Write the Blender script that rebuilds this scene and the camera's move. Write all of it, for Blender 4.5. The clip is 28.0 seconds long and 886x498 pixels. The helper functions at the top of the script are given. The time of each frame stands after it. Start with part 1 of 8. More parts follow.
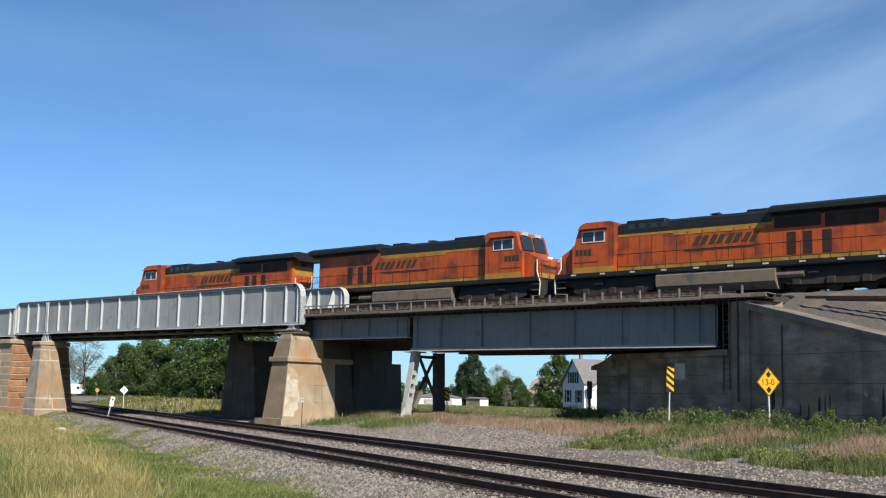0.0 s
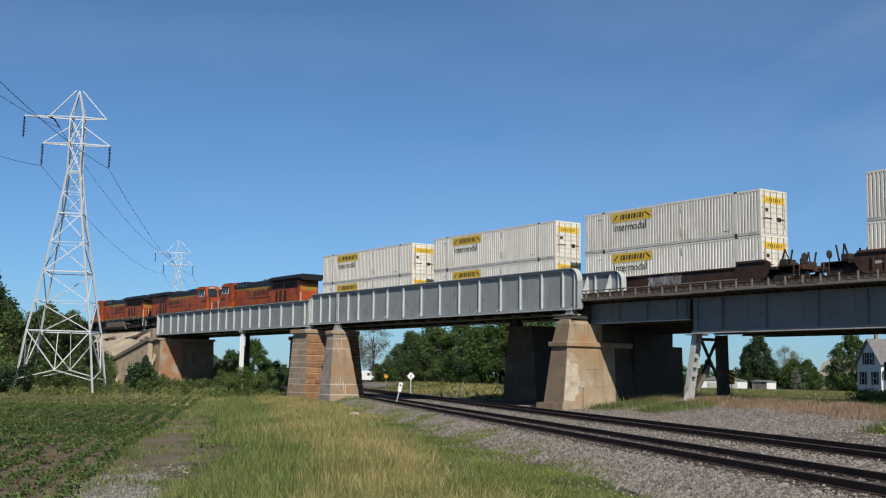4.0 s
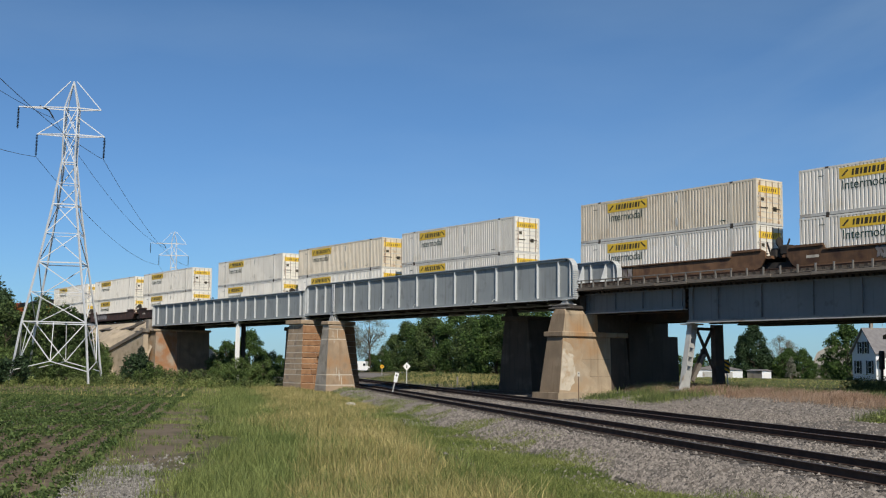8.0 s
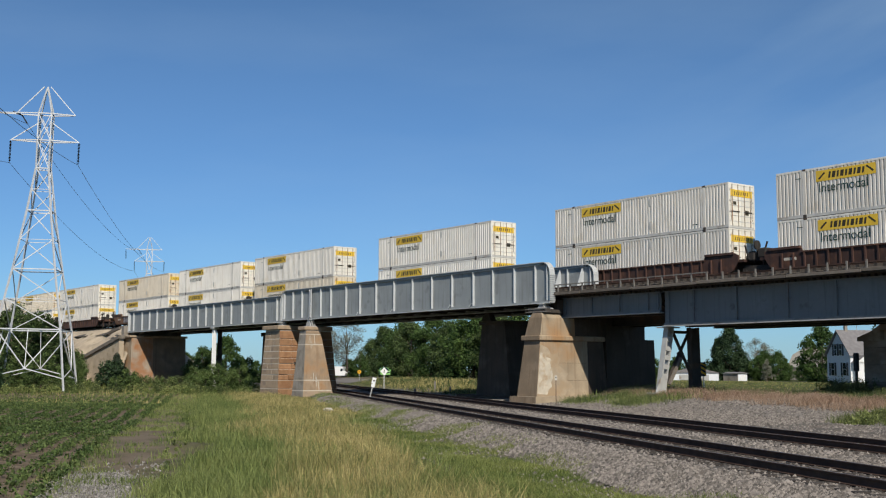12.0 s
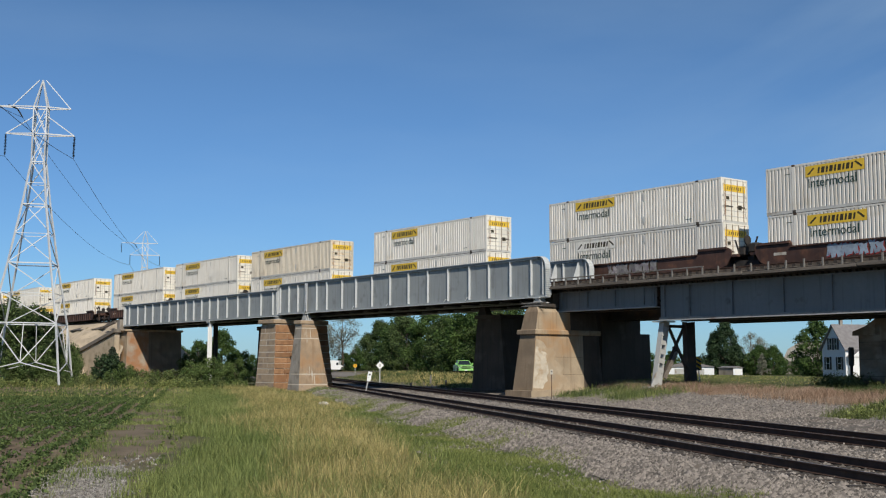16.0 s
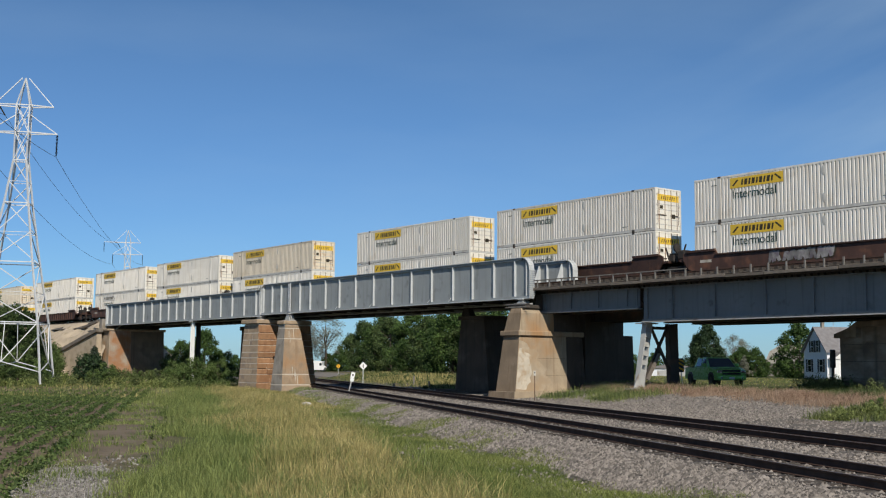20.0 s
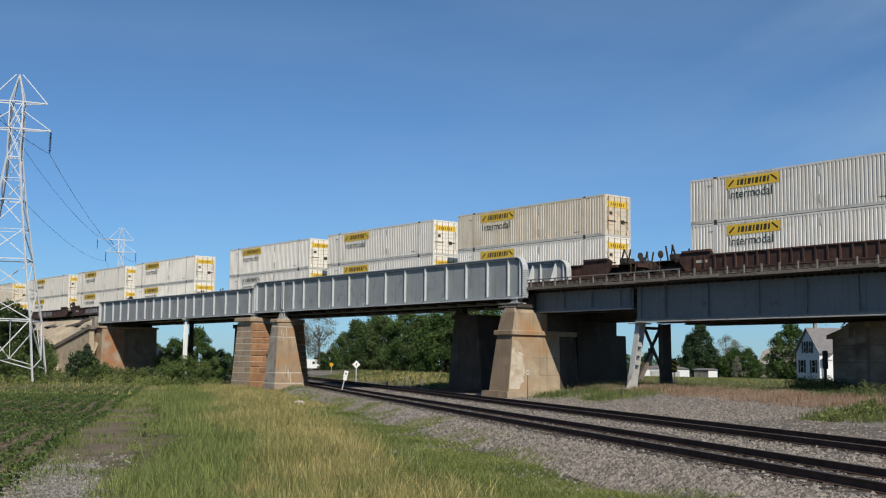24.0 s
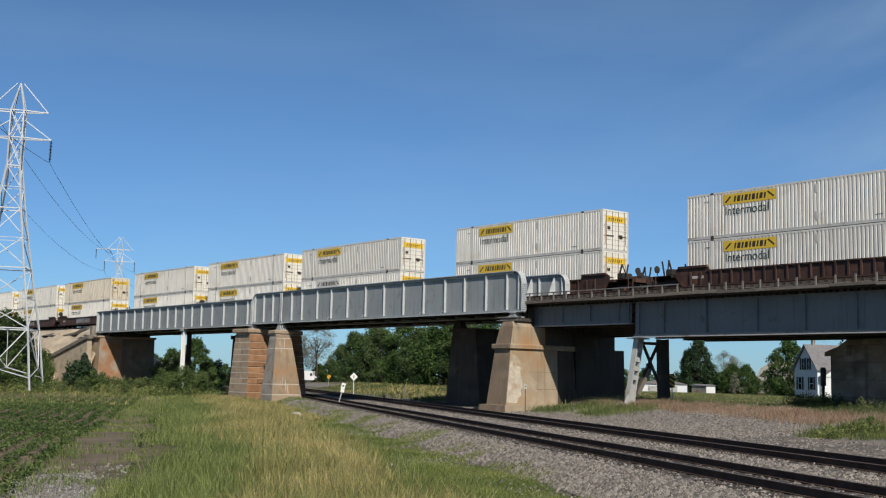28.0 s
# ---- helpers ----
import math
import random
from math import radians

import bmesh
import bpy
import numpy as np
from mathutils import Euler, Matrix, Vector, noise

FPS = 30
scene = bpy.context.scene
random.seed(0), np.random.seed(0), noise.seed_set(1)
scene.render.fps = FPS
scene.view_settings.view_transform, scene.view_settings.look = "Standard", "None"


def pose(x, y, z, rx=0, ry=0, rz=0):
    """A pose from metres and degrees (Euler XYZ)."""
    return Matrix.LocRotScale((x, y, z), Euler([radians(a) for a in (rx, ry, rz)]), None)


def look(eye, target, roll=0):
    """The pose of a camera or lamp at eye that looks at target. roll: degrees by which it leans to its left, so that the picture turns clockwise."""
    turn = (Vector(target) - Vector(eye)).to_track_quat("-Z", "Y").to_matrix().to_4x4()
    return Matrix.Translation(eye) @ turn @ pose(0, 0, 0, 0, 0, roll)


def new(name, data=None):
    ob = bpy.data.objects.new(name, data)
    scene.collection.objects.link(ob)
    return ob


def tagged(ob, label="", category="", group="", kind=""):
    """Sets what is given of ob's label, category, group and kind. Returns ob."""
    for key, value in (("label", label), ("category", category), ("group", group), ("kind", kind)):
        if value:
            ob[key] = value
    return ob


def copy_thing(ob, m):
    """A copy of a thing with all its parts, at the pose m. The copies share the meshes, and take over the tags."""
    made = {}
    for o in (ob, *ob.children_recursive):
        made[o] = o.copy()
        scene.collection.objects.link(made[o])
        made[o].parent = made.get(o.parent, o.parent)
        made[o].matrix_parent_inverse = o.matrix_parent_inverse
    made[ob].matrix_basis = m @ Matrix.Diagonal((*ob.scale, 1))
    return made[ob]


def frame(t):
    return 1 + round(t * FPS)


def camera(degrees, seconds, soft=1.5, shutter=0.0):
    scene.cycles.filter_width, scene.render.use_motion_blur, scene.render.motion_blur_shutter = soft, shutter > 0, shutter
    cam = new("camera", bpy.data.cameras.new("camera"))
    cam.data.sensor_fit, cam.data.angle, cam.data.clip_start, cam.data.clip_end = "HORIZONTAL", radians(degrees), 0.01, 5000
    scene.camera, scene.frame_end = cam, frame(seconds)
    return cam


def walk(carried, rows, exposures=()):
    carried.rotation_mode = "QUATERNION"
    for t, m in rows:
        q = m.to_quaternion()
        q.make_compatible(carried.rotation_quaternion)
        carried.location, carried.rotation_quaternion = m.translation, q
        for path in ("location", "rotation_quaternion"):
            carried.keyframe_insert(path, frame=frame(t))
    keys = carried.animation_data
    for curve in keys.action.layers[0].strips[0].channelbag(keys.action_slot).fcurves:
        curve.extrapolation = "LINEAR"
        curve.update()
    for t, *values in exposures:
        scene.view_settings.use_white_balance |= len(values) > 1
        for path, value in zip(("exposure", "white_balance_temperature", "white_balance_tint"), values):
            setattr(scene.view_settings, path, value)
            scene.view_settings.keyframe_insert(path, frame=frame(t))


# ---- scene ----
# ---------- camera: one spot beside the tracks, turning with the train ----------
LENS, EYE_Z = 42.06, 1.73
TURN = [
    (0, 97.310, -1.188, -11.422),
    (0.5, 97.150, -1.264, -8.004),
    (1, 96.950, -1.419, -4.647),
    (1.5, 96.781, -1.522, -1.424),
    (2, 96.676, -1.533, 0.740),
    (2.5, 96.575, -1.484, 2.637),
    (3, 96.485, -1.138, 3.052),
    (3.5, 96.418, -0.821, 2.679),
    (4, 96.315, -0.699, 2.355),
    (4.5, 96.254, -0.828, 2.054),
    (6.5, 95.980, -0.729, 1.851),
    (7, 95.953, -0.618, 1.819),
    (7.5, 95.902, -0.529, 1.991),
    (8, 95.833, -0.531, 2.150),
    (8.5, 95.839, -0.629, 2.157),
    (9, 95.912, -0.438, 2.056),
    (9.5, 95.931, -0.005, 2.016),
    (10, 95.977, 0.038, 1.734),
    (10.5, 95.988, 0.080, 1.546),
    (11, 96.004, 0.028, 1.427),
    (11.5, 96.060, -0.138, 1.254),
    (12, 96.069, -0.158, 1.035),
    (12.5, 96.051, -0.080, 0.895),
    (14.5, 95.866, -0.076, 0.804),
    (15, 95.809, 0.060, 0.814),
    (15.5, 95.780, -0.027, 0.833),
    (16, 95.775, -0.191, 0.826),
    (16.5, 95.784, -0.215, 0.788),
    (17, 95.766, -0.180, 0.654),
    (17.5, 95.721, -0.105, 0.536),
    (18, 95.693, -0.120, 0.441),
    (18.5, 95.682, -0.459, 0.352),
    (19, 95.722, -0.634, 0.249),
    (19.5, 95.774, -0.485, 0.167),
    (20, 95.820, -0.408, -0.000),
    (20.5, 95.826, -0.515, -0.108),
    (21, 95.846, -0.491, -0.164),
    (21.5, 95.861, -0.469, -0.198),
    (23.5, 95.760, -0.746, -0.310),
    (24, 95.776, -0.685, -0.339),
    (24.5, 95.791, -0.921, -0.398),
    (25, 95.796, -1.024, -0.463),
    (25.5, 95.818, -1.099, -0.510),
    (26, 95.926, -1.235, -0.523),
    (26.5, 96.071, -1.165, -0.507),
    (27, 96.202, -1.252, -0.499),
    (27.5, 96.290, -1.250, -0.484),
    (28, 96.424, -1.258, -0.456),
]
cam = camera(LENS, 28.0, soft=1.15, shutter=0.0)
walk(cam, [(t, pose(0, 0, EYE_Z, rx, ry, rz)) for t, rx, ry, rz in TURN],
     [(0.0, 0.36), (0.6, 0.29), (1.2, 0.13), (1.8, 0.0), (2.4, -0.09), (3.2, -0.16), (28.0, -0.16)])

# ---------- sky, sun, exposure ----------
SUN_SIDE, SUN_HEIGHT = 13.0, 40.0        # degrees to the right of straight behind the camera; above the horizon
to_sun = Vector((math.sin(radians(SUN_SIDE)) * math.cos(radians(SUN_HEIGHT)),
                 -math.cos(radians(SUN_SIDE)) * math.cos(radians(SUN_HEIGHT)), math.sin(radians(SUN_HEIGHT))))
sun = new("sun", bpy.data.lights.new("sun", "SUN"))
sun.matrix_world = look(to_sun * 400, (0, 0, 0))
sun.data.energy, sun.data.angle, sun.data.color = 4.9, radians(0.53), (1.0, 0.93, 0.82)


def sky_world():
    w = bpy.data.worlds.new("sky")
    w.use_nodes = True
    scene.world = w
    nt = w.node_tree
    nt.nodes.clear()
    out, bg, sky = (nt.nodes.new(n) for n in ("ShaderNodeOutputWorld", "ShaderNodeBackground", "ShaderNodeTexSky"))
    sky.sky_type, sky.sun_disc = "NISHITA", False
    sky.sun_elevation, sky.sun_rotation = radians(SUN_HEIGHT), radians(180 - SUN_SIDE)
    sky.air_density, sky.dust_density, sky.ozone_density = 1.0, 0.2, 3.0
    # thin cirrus streaks over the whole sky
    co, mp, nz, ramp, mix = (nt.nodes.new(n) for n in ("ShaderNodeTexCoord", "ShaderNodeMapping", "ShaderNodeTexNoise", "ShaderNodeValToRGB", "ShaderNodeMixRGB"))
    mp.inputs["Rotation"].default_value, mp.inputs["Scale"].default_value = (0.3, 0.5, 0.4), (1.2, 1.6, 5.0)
    nz.inputs["Scale"].default_value, nz.inputs["Detail"].default_value = 1.6, 7.0
    ramp.color_ramp.elements[0].position, ramp.color_ramp.elements[1].position = 0.50, 0.82
    ramp.color_ramp.elements[1].color = (0.13, 0.13, 0.13, 1)
    mix.inputs["Color2"].default_value = (7.0, 9.3, 11.2, 1)
    ln = nt.links.new
    ln(co.outputs["Generated"], mp.inputs["Vector"]), ln(mp.outputs["Vector"], nz.inputs["Vector"])
    bank, side, veil, nz2 = (nt.nodes.new(n) for n in ("ShaderNodeMapRange", "ShaderNodeSeparateXYZ", "ShaderNodeMath", "ShaderNodeTexNoise"))
    bank.inputs[1].default_value, bank.inputs[2].default_value, bank.inputs[3].default_value, bank.inputs[4].default_value = 0.10, 0.60, 0.0, 0.46
    nz2.inputs["Scale"].default_value, nz2.inputs["Detail"].default_value = 2.2, 9.0
    wisp = nt.nodes.new("ShaderNodeMapRange")
    wisp.inputs[1].default_value, wisp.inputs[2].default_value, wisp.inputs[3].default_value, wisp.inputs[4].default_value = 0.42, 0.80, 0.04, 1.0
    ln(nz2.outputs["Fac"], wisp.inputs[0])
    veil.operation = "MULTIPLY_ADD"
    lean, thin = nt.nodes.new("ShaderNodeMapping"), nt.nodes.new("ShaderNodeMapping")
    lean.inputs["Rotation"].default_value, thin.inputs["Scale"].default_value = (0, radians(24), 0), (1.3, 1.6, 7.0)
    ln(co.outputs["Generated"], lean.inputs["Vector"]), ln(lean.outputs["Vector"], thin.inputs["Vector"]), ln(thin.outputs["Vector"], nz2.inputs["Vector"])
    ln(co.outputs["Generated"], side.inputs[0]), ln(side.outputs["X"], bank.inputs[0])
    ln(nz.outputs["Fac"], ramp.inputs["Fac"])
    ln(bank.outputs[0], veil.inputs[0]), ln(wisp.outputs[0], veil.inputs[1]), ln(ramp.outputs["Color"], veil.inputs[2])
    ln(veil.outputs[0], mix.inputs["Fac"])
    # a deep clear sky, darker towards the zenith
    deep, high, grey = (nt.nodes.new(n) for n in ("ShaderNodeMixRGB", "ShaderNodeMapRange", "ShaderNodeCombineXYZ"))
    deep.blend_type = "MULTIPLY"
    deep.inputs["Fac"].default_value = 1.0
    high.inputs[1].default_value, high.inputs[2].default_value, high.inputs[3].default_value, high.inputs[4].default_value = 0.30, 1.0, 1.0, 0.5
    tint = nt.nodes.new("ShaderNodeMixRGB")
    tint.blend_type = "MULTIPLY"
    tint.inputs["Fac"].default_value = 1.0
    # the clear air is bluer low down than the model gives
    up, low, hue = (nt.nodes.new(n) for n in ("ShaderNodeSeparateXYZ", "ShaderNodeMapRange", "ShaderNodeMixRGB"))
    low.inputs[1].default_value, low.inputs[2].default_value = 0.0, 0.30
    hue.inputs["Color1"].default_value, hue.inputs["Color2"].default_value = (0.58, 0.95, 1.46, 1), (0.74, 1.0, 1.24, 1)
    nt.links.new(co.outputs["Generated"], up.inputs[0]), nt.links.new(up.outputs["Z"], low.inputs[0]), nt.links.new(up.outputs["Z"], high.inputs[0])
    for axis in ("X", "Y", "Z"):
        nt.links.new(high.outputs[0], grey.inputs[axis])
    nt.links.new(grey.outputs[0], deep.inputs["Color2"])
    nt.links.new(low.outputs[0], hue.inputs["Fac"]), nt.links.new(hue.outputs["Color"], tint.inputs["Color2"])
    ln(sky.outputs["Color"], tint.inputs["Color1"]), ln(tint.outputs["Color"], mix.inputs["Color1"]), ln(mix.outputs["Color"], deep.inputs["Color1"]), ln(deep.outputs["Color"], bg.inputs["Color"])
    bg.inputs["Strength"].default_value = 0.075
    ln(bg.outputs["Background"], out.inputs["Surface"])


sky_world()

# ---------- plan ----------
BRIDGE = pose(0, 0, 0, 0, 0, -52.198)     # x to the train's rear, y away from the camera's side, z up
TRACKS = pose(0, 0, 0, 0, 0, 102.4)       # x along the lower tracks, y to their left
RAIL_TOP, TRAIN_Y = 7.58, 58.84           # upper railhead; centre of the far upper track
NEAR_Y = 54.2                             # centre of the empty near upper track
SPEED = 21.7


# ---------- mesh helpers ----------
class Shape:
    """Gathers vertices and faces of one mesh."""

    def __init__(self):
        self.v, self.f = [], []

    def add(self, verts, faces):
        k = len(self.v)
        self.v += [tuple(p) for p in verts]
        self.f += [tuple(i + k for i in f) for f in faces]
        return self

    def box(self, x0, x1, y0, y1, z0, z1):
        return self.hexa([(x0, y0, z0), (x1, y0, z0), (x1, y1, z0), (x0, y1, z0), (x0, y0, z1), (x1, y0, z1), (x1, y1, z1), (x0, y1, z1)])

    def hexa(self, p):
        return self.add(p, [(0, 3, 2, 1), (4, 5, 6, 7), (0, 1, 5, 4), (1, 2, 6, 5), (2, 3, 7, 6), (3, 0, 4, 7)])

    def soft(self, x0, x1, y0, y1, z0, z1, b=0.02):
        """A box whose twelve edges are chamfered by b."""
        b = min(b, (x1 - x0) / 3, (y1 - y0) / 3, (z1 - z0) / 3)
        p = []
        for z, i in ((z0, b), (z0 + b, 0), (z1 - b, 0), (z1, b)):
            xa, xb, ya, yb = x0 + i, x1 - i, y0 + i, y1 - i
            c = b * (0.0 if i else 1.0)
            if i:
                p += [(xa, ya, z), (xa, ya, z), (xb, ya, z), (xb, ya, z), (xb, yb, z), (xb, yb, z), (xa, yb, z), (xa, yb, z)]
            else:
                p += [(xa, ya + c, z), (xa + c, ya, z), (xb - c, ya, z), (xb, ya + c, z), (xb, yb - c, z), (xb - c, yb, z), (xa + c, yb, z), (xa, yb - c, z)]
        low, high = [p[0], p[2], p[4], p[6]], [p[24], p[26], p[28], p[30]]
        verts = low + p[8:16] + p[16:24] + high
        f = [(3, 2, 1, 0), (20, 21, 22, 23)]
        for i in range(8):
            j = (i + 1) % 8
            f.append((4 + i, 4 + j, 12 + j, 12 + i))
        corner = [0, 0, 1, 1, 2, 2, 3, 3]
        for i in range(8):
            j = (i + 1) % 8
            a, c = corner[i], corner[j]
            f.append((a, 4 + j, 4 + i) if a == c else (a, c, 4 + j, 4 + i))
            f.append((20 + a, 12 + i, 12 + j) if a == c else (20 + a, 12 + i, 12 + j, 20 + c))
        return self.add(verts, f)

    def prism(self, outline, axis, a, b):
        """Outline of (p, q) swept along axis x (p, q = y, z), y (x, z) or z (x, y) from a to b."""
        put = {"x": lambda p, q, t: (t, p, q), "y": lambda p, q, t: (p, t, q), "z": lambda p, q, t: (p, q, t)}[axis]
        n = len(outline)
        v = [put(p, q, a) for p, q in outline] + [put(p, q, b) for p, q in outline]
        return self.add(v, [tuple(range(n))[::-1], tuple(range(n, 2 * n))] + [(i, (i + 1) % n, n + (i + 1) % n, n + i) for i in range(n)])

    def bar(self, a, b, w=0.1, h=None, up=(0, 0, 1)):
        """A square bar from a to b."""
        a, b, h = Vector(a), Vector(b), h or w
        d = (b - a).normalized()
        s = d.cross(Vector(up))
        s = s.normalized() if s.length > 1e-4 else Vector((1, 0, 0))
        t = s.cross(d)
        c = [(-1, -1), (1, -1), (1, 1), (-1, 1)]
        return self.hexa([a + s * w / 2 * i + t * h / 2 * j for i, j in c] + [b + s * w / 2 * i + t * h / 2 * j for i, j in c])

    def rod(self, a, b, r=0.05, r2=None, n=8):
        """A round bar from a to b, r thick at a and r2 at b."""
        a, b, r2 = Vector(a), Vector(b), r if r2 is None else r2
        d = (b - a).normalized()
        s = d.orthogonal().normalized()
        t = d.cross(s)
        ring = [(math.cos(2 * math.pi * i / n), math.sin(2 * math.pi * i / n)) for i in range(n)]
        v = [a + (s * c + t * q) * r for c, q in ring] + [b + (s * c + t * q) * r2 for c, q in ring]
        return self.add(v, [tuple(range(n))[::-1], tuple(range(n, 2 * n))] + [(i, (i + 1) % n, n + (i + 1) % n, n + i) for i in range(n)])

    def path(self, pts, r=0.03, n=6):
        for a, b in zip(pts, pts[1:]):
            self.rod(a, b, r, r, n)
        return self

    def ball(self, c, rx, ry=None, rz=None, n=10, m=6):
        ry, rz = ry or rx, rz or rx
        v = [(c[0], c[1], c[2] - rz)]
        for j in range(1, m):
            a = math.pi * j / m - math.pi / 2
            v += [(c[0] + rx * math.cos(a) * math.cos(2 * math.pi * i / n), c[1] + ry * math.cos(a) * math.sin(2 * math.pi * i / n), c[2] + rz * math.sin(a)) for i in range(n)]
        v.append((c[0], c[1], c[2] + rz))
        f = [(0, 1 + (i + 1) % n, 1 + i) for i in range(n)]
        for j in range(m - 2):
            f += [(1 + j * n + i, 1 + j * n + (i + 1) % n, 1 + (j + 1) * n + (i + 1) % n, 1 + (j + 1) * n + i) for i in range(n)]
        k = 1 + (m - 2) * n
        f += [(k + i, k + (i + 1) % n, len(v) - 1) for i in range(n)]
        return self.add(v, f)

    def frustum(self, base, top, z0, z1):
        """base and top are (x0, x1, y0, y1)."""
        q = lambda r, z: [(r[0], r[2], z), (r[1], r[2], z), (r[1], r[3], z), (r[0], r[3], z)]
        return self.hexa(q(base, z0) + q(top, z1))

    def wall(self, outer, holes, axis, a, b):
        """An upright slab between a and b on axis, spanning outer = (p0, p1, z0, z1), with rectangular holes through it."""
        p0, p1, z0, z1 = outer
        ps = sorted({p0, p1, *(h[0] for h in holes), *(h[1] for h in holes)})
        zs = sorted({z0, z1, *(h[2] for h in holes), *(h[3] for h in holes)})
        for pa, pb in zip(ps, ps[1:]):
            for za, zb in zip(zs, zs[1:]):
                m, n = (pa + pb) / 2, (za + zb) / 2
                if not any(h[0] < m < h[1] and h[2] < n < h[3] for h in holes):
                    self.box(pa, pb, a, b, za, zb) if axis == "y" else self.box(a, b, pa, pb, za, zb)
        return self

    def mesh(self, name):
        me = bpy.data.meshes.new(name)
        me.from_pydata(self.v, [], self.f)
        me.update()
        return me


def part(name, shape, material, parent, label="", smooth=False):
    """Links a shape as one mesh object under a thing or a part."""
    me = shape.mesh(name) if isinstance(shape, Shape) else shape
    if material is not None and not me.materials:
        me.materials.append(material)
    if smooth:
        for p in me.polygons:
            p.use_smooth = True
    ob = new(name, me)
    ob.parent = parent
    return tagged(ob, label)


def thing(name, label, category, m=None, group="", kind=""):
    """An Empty at its base that carries a thing's parts."""
    ob = new(name)
    ob.empty_display_size = 0.3
    if m is not None:
        ob.matrix_basis = m
    return tagged(ob, label, category, group, kind)


def solid(name, shape, material, label, category, m=None, group="", kind="", smooth=False):
    """A thing that is one mesh."""
    ob = part(name, shape, material, None, label, smooth)
    if m is not None:
        ob.matrix_basis = m
    return tagged(ob, "", category, group, kind)


def sheet(name, verts, faces, material, label, category, m=None, kind="stuff", smooth=False):
    """A large mesh from numpy arrays: verts (n, 3), faces (k, 3 or 4)."""
    me = bpy.data.meshes.new(name)
    verts, faces = np.asarray(verts, dtype=np.float32), np.asarray(faces, dtype=np.int32)
    k = faces.shape[1]
    me.vertices.add(len(verts)), me.loops.add(faces.size), me.polygons.add(len(faces))
    me.vertices.foreach_set("co", verts.ravel())
    me.loops.foreach_set("vertex_index", faces.ravel())
    me.polygons.foreach_set("loop_start", np.arange(0, faces.size, k, dtype=np.int32))
    me.update(calc_edges=True)
    me.validate()
    return solid(name, me, material, label, category, m, kind=kind, smooth=smooth)


# ---------- materials ----------
def mat(name, color, rough=0.8, metal=0.0, var=0.25, scale=3.0, bump=0.15, bump_scale=40.0, stain=None, stain_at=0.55, stain_scale=1.2,
        stretch=(1, 1, 1), random=0.0, island=0.0, spec=0.4, streak=False, streak_scale=2.0):
    """A surface with variation at two scales, fine relief and, where asked, stains of another colour."""
    m = bpy.data.materials.new(name)
    m.use_nodes = True
    nt = m.node_tree
    ln, b = nt.links.new, nt.nodes["Principled BSDF"]
    node = nt.nodes.new
    co = node("ShaderNodeTexCoord").outputs["Object"]
    mp = node("ShaderNodeMapping")
    mp.inputs["Scale"].default_value = stretch
    ln(co, mp.inputs["Vector"])
    vec = mp.outputs["Vector"]

    def tex(s, detail=5.0):
        n = node("ShaderNodeTexNoise")
        n.inputs["Scale"].default_value, n.inputs["Detail"].default_value = s, detail
        ln(vec, n.inputs["Vector"])
        return n.outputs["Fac"]

    def mixed(fac, a, c, kind="MIX"):
        x = node("ShaderNodeMixRGB")
        x.blend_type = kind
        for slot, val in (("Fac", fac), ("Color1", a), ("Color2", c)):
            if isinstance(val, (int, float)):
                x.inputs[slot].default_value = val
            elif isinstance(val, tuple):
                x.inputs[slot].default_value = (*val[:3], 1)
            else:
                ln(val, x.inputs[slot])
        return x.outputs["Color"]

    def ramp(fac, lo, hi, a=0.0, c=1.0):
        r = node("ShaderNodeMapRange")
        r.inputs[1].default_value, r.inputs[2].default_value, r.inputs[3].default_value, r.inputs[4].default_value = lo, hi, a, c
        ln(fac, r.inputs[0])
        return r.outputs[0]

    dark = tuple(c * (1 - var) for c in color)
    light = tuple(min(1, c * (1 + var)) for c in color)
    col = mixed(ramp(tex(scale), 0.3, 0.7), dark, light)
    col = mixed(ramp(tex(scale * 9), 0.3, 0.7, 0, 0.5), col, tuple(c * (1 - var * 0.8) for c in color))
    if stain:
        f = ramp(tex(stain_scale, 8.0), stain_at - 0.04, stain_at + 0.12)
        col = mixed(f, col, stain)
    if streak:
        sp = node("ShaderNodeMapping")
        sp.inputs["Scale"].default_value = (2.2, 2.2, 0.12)
        ln(co, sp.inputs["Vector"])
        n = node("ShaderNodeTexNoise")
        n.inputs["Scale"].default_value, n.inputs["Detail"].default_value = streak_scale, 6.0
        ln(sp.outputs["Vector"], n.inputs["Vector"])
        col = mixed(ramp(n.outputs["Fac"], 0.52, 0.75, 0, 0.8), col, streak)
    if random or island:
        src = node("ShaderNodeObjectInfo").outputs["Random"] if random else node("ShaderNodeNewGeometry").outputs["Random Per Island"]
        k = random or island
        hsv = node("ShaderNodeHueSaturation")
        ln(col, hsv.inputs["Color"])
        ln(ramp(src, 0, 1, 1 - k, 1 + k), hsv.inputs["Value"])
        col = hsv.outputs["Color"]
    ln(col, b.inputs["Base Color"])
    ln(ramp(tex(scale * 4), 0.3, 0.7, max(0.05, rough - 0.1), min(1, rough + 0.1)), b.inputs["Roughness"])
    b.inputs["Metallic"].default_value = metal
    b.inputs["Specular IOR Level"].default_value = spec
    if bump:
        bp = node("ShaderNodeBump")
        bp.inputs["Strength"].default_value, bp.inputs["Distance"].default_value = bump, 0.02
        ln(tex(bump_scale, 4.0), bp.inputs["Height"])
        ln(bp.outputs["Normal"], b.inputs["Normal"])
    return m


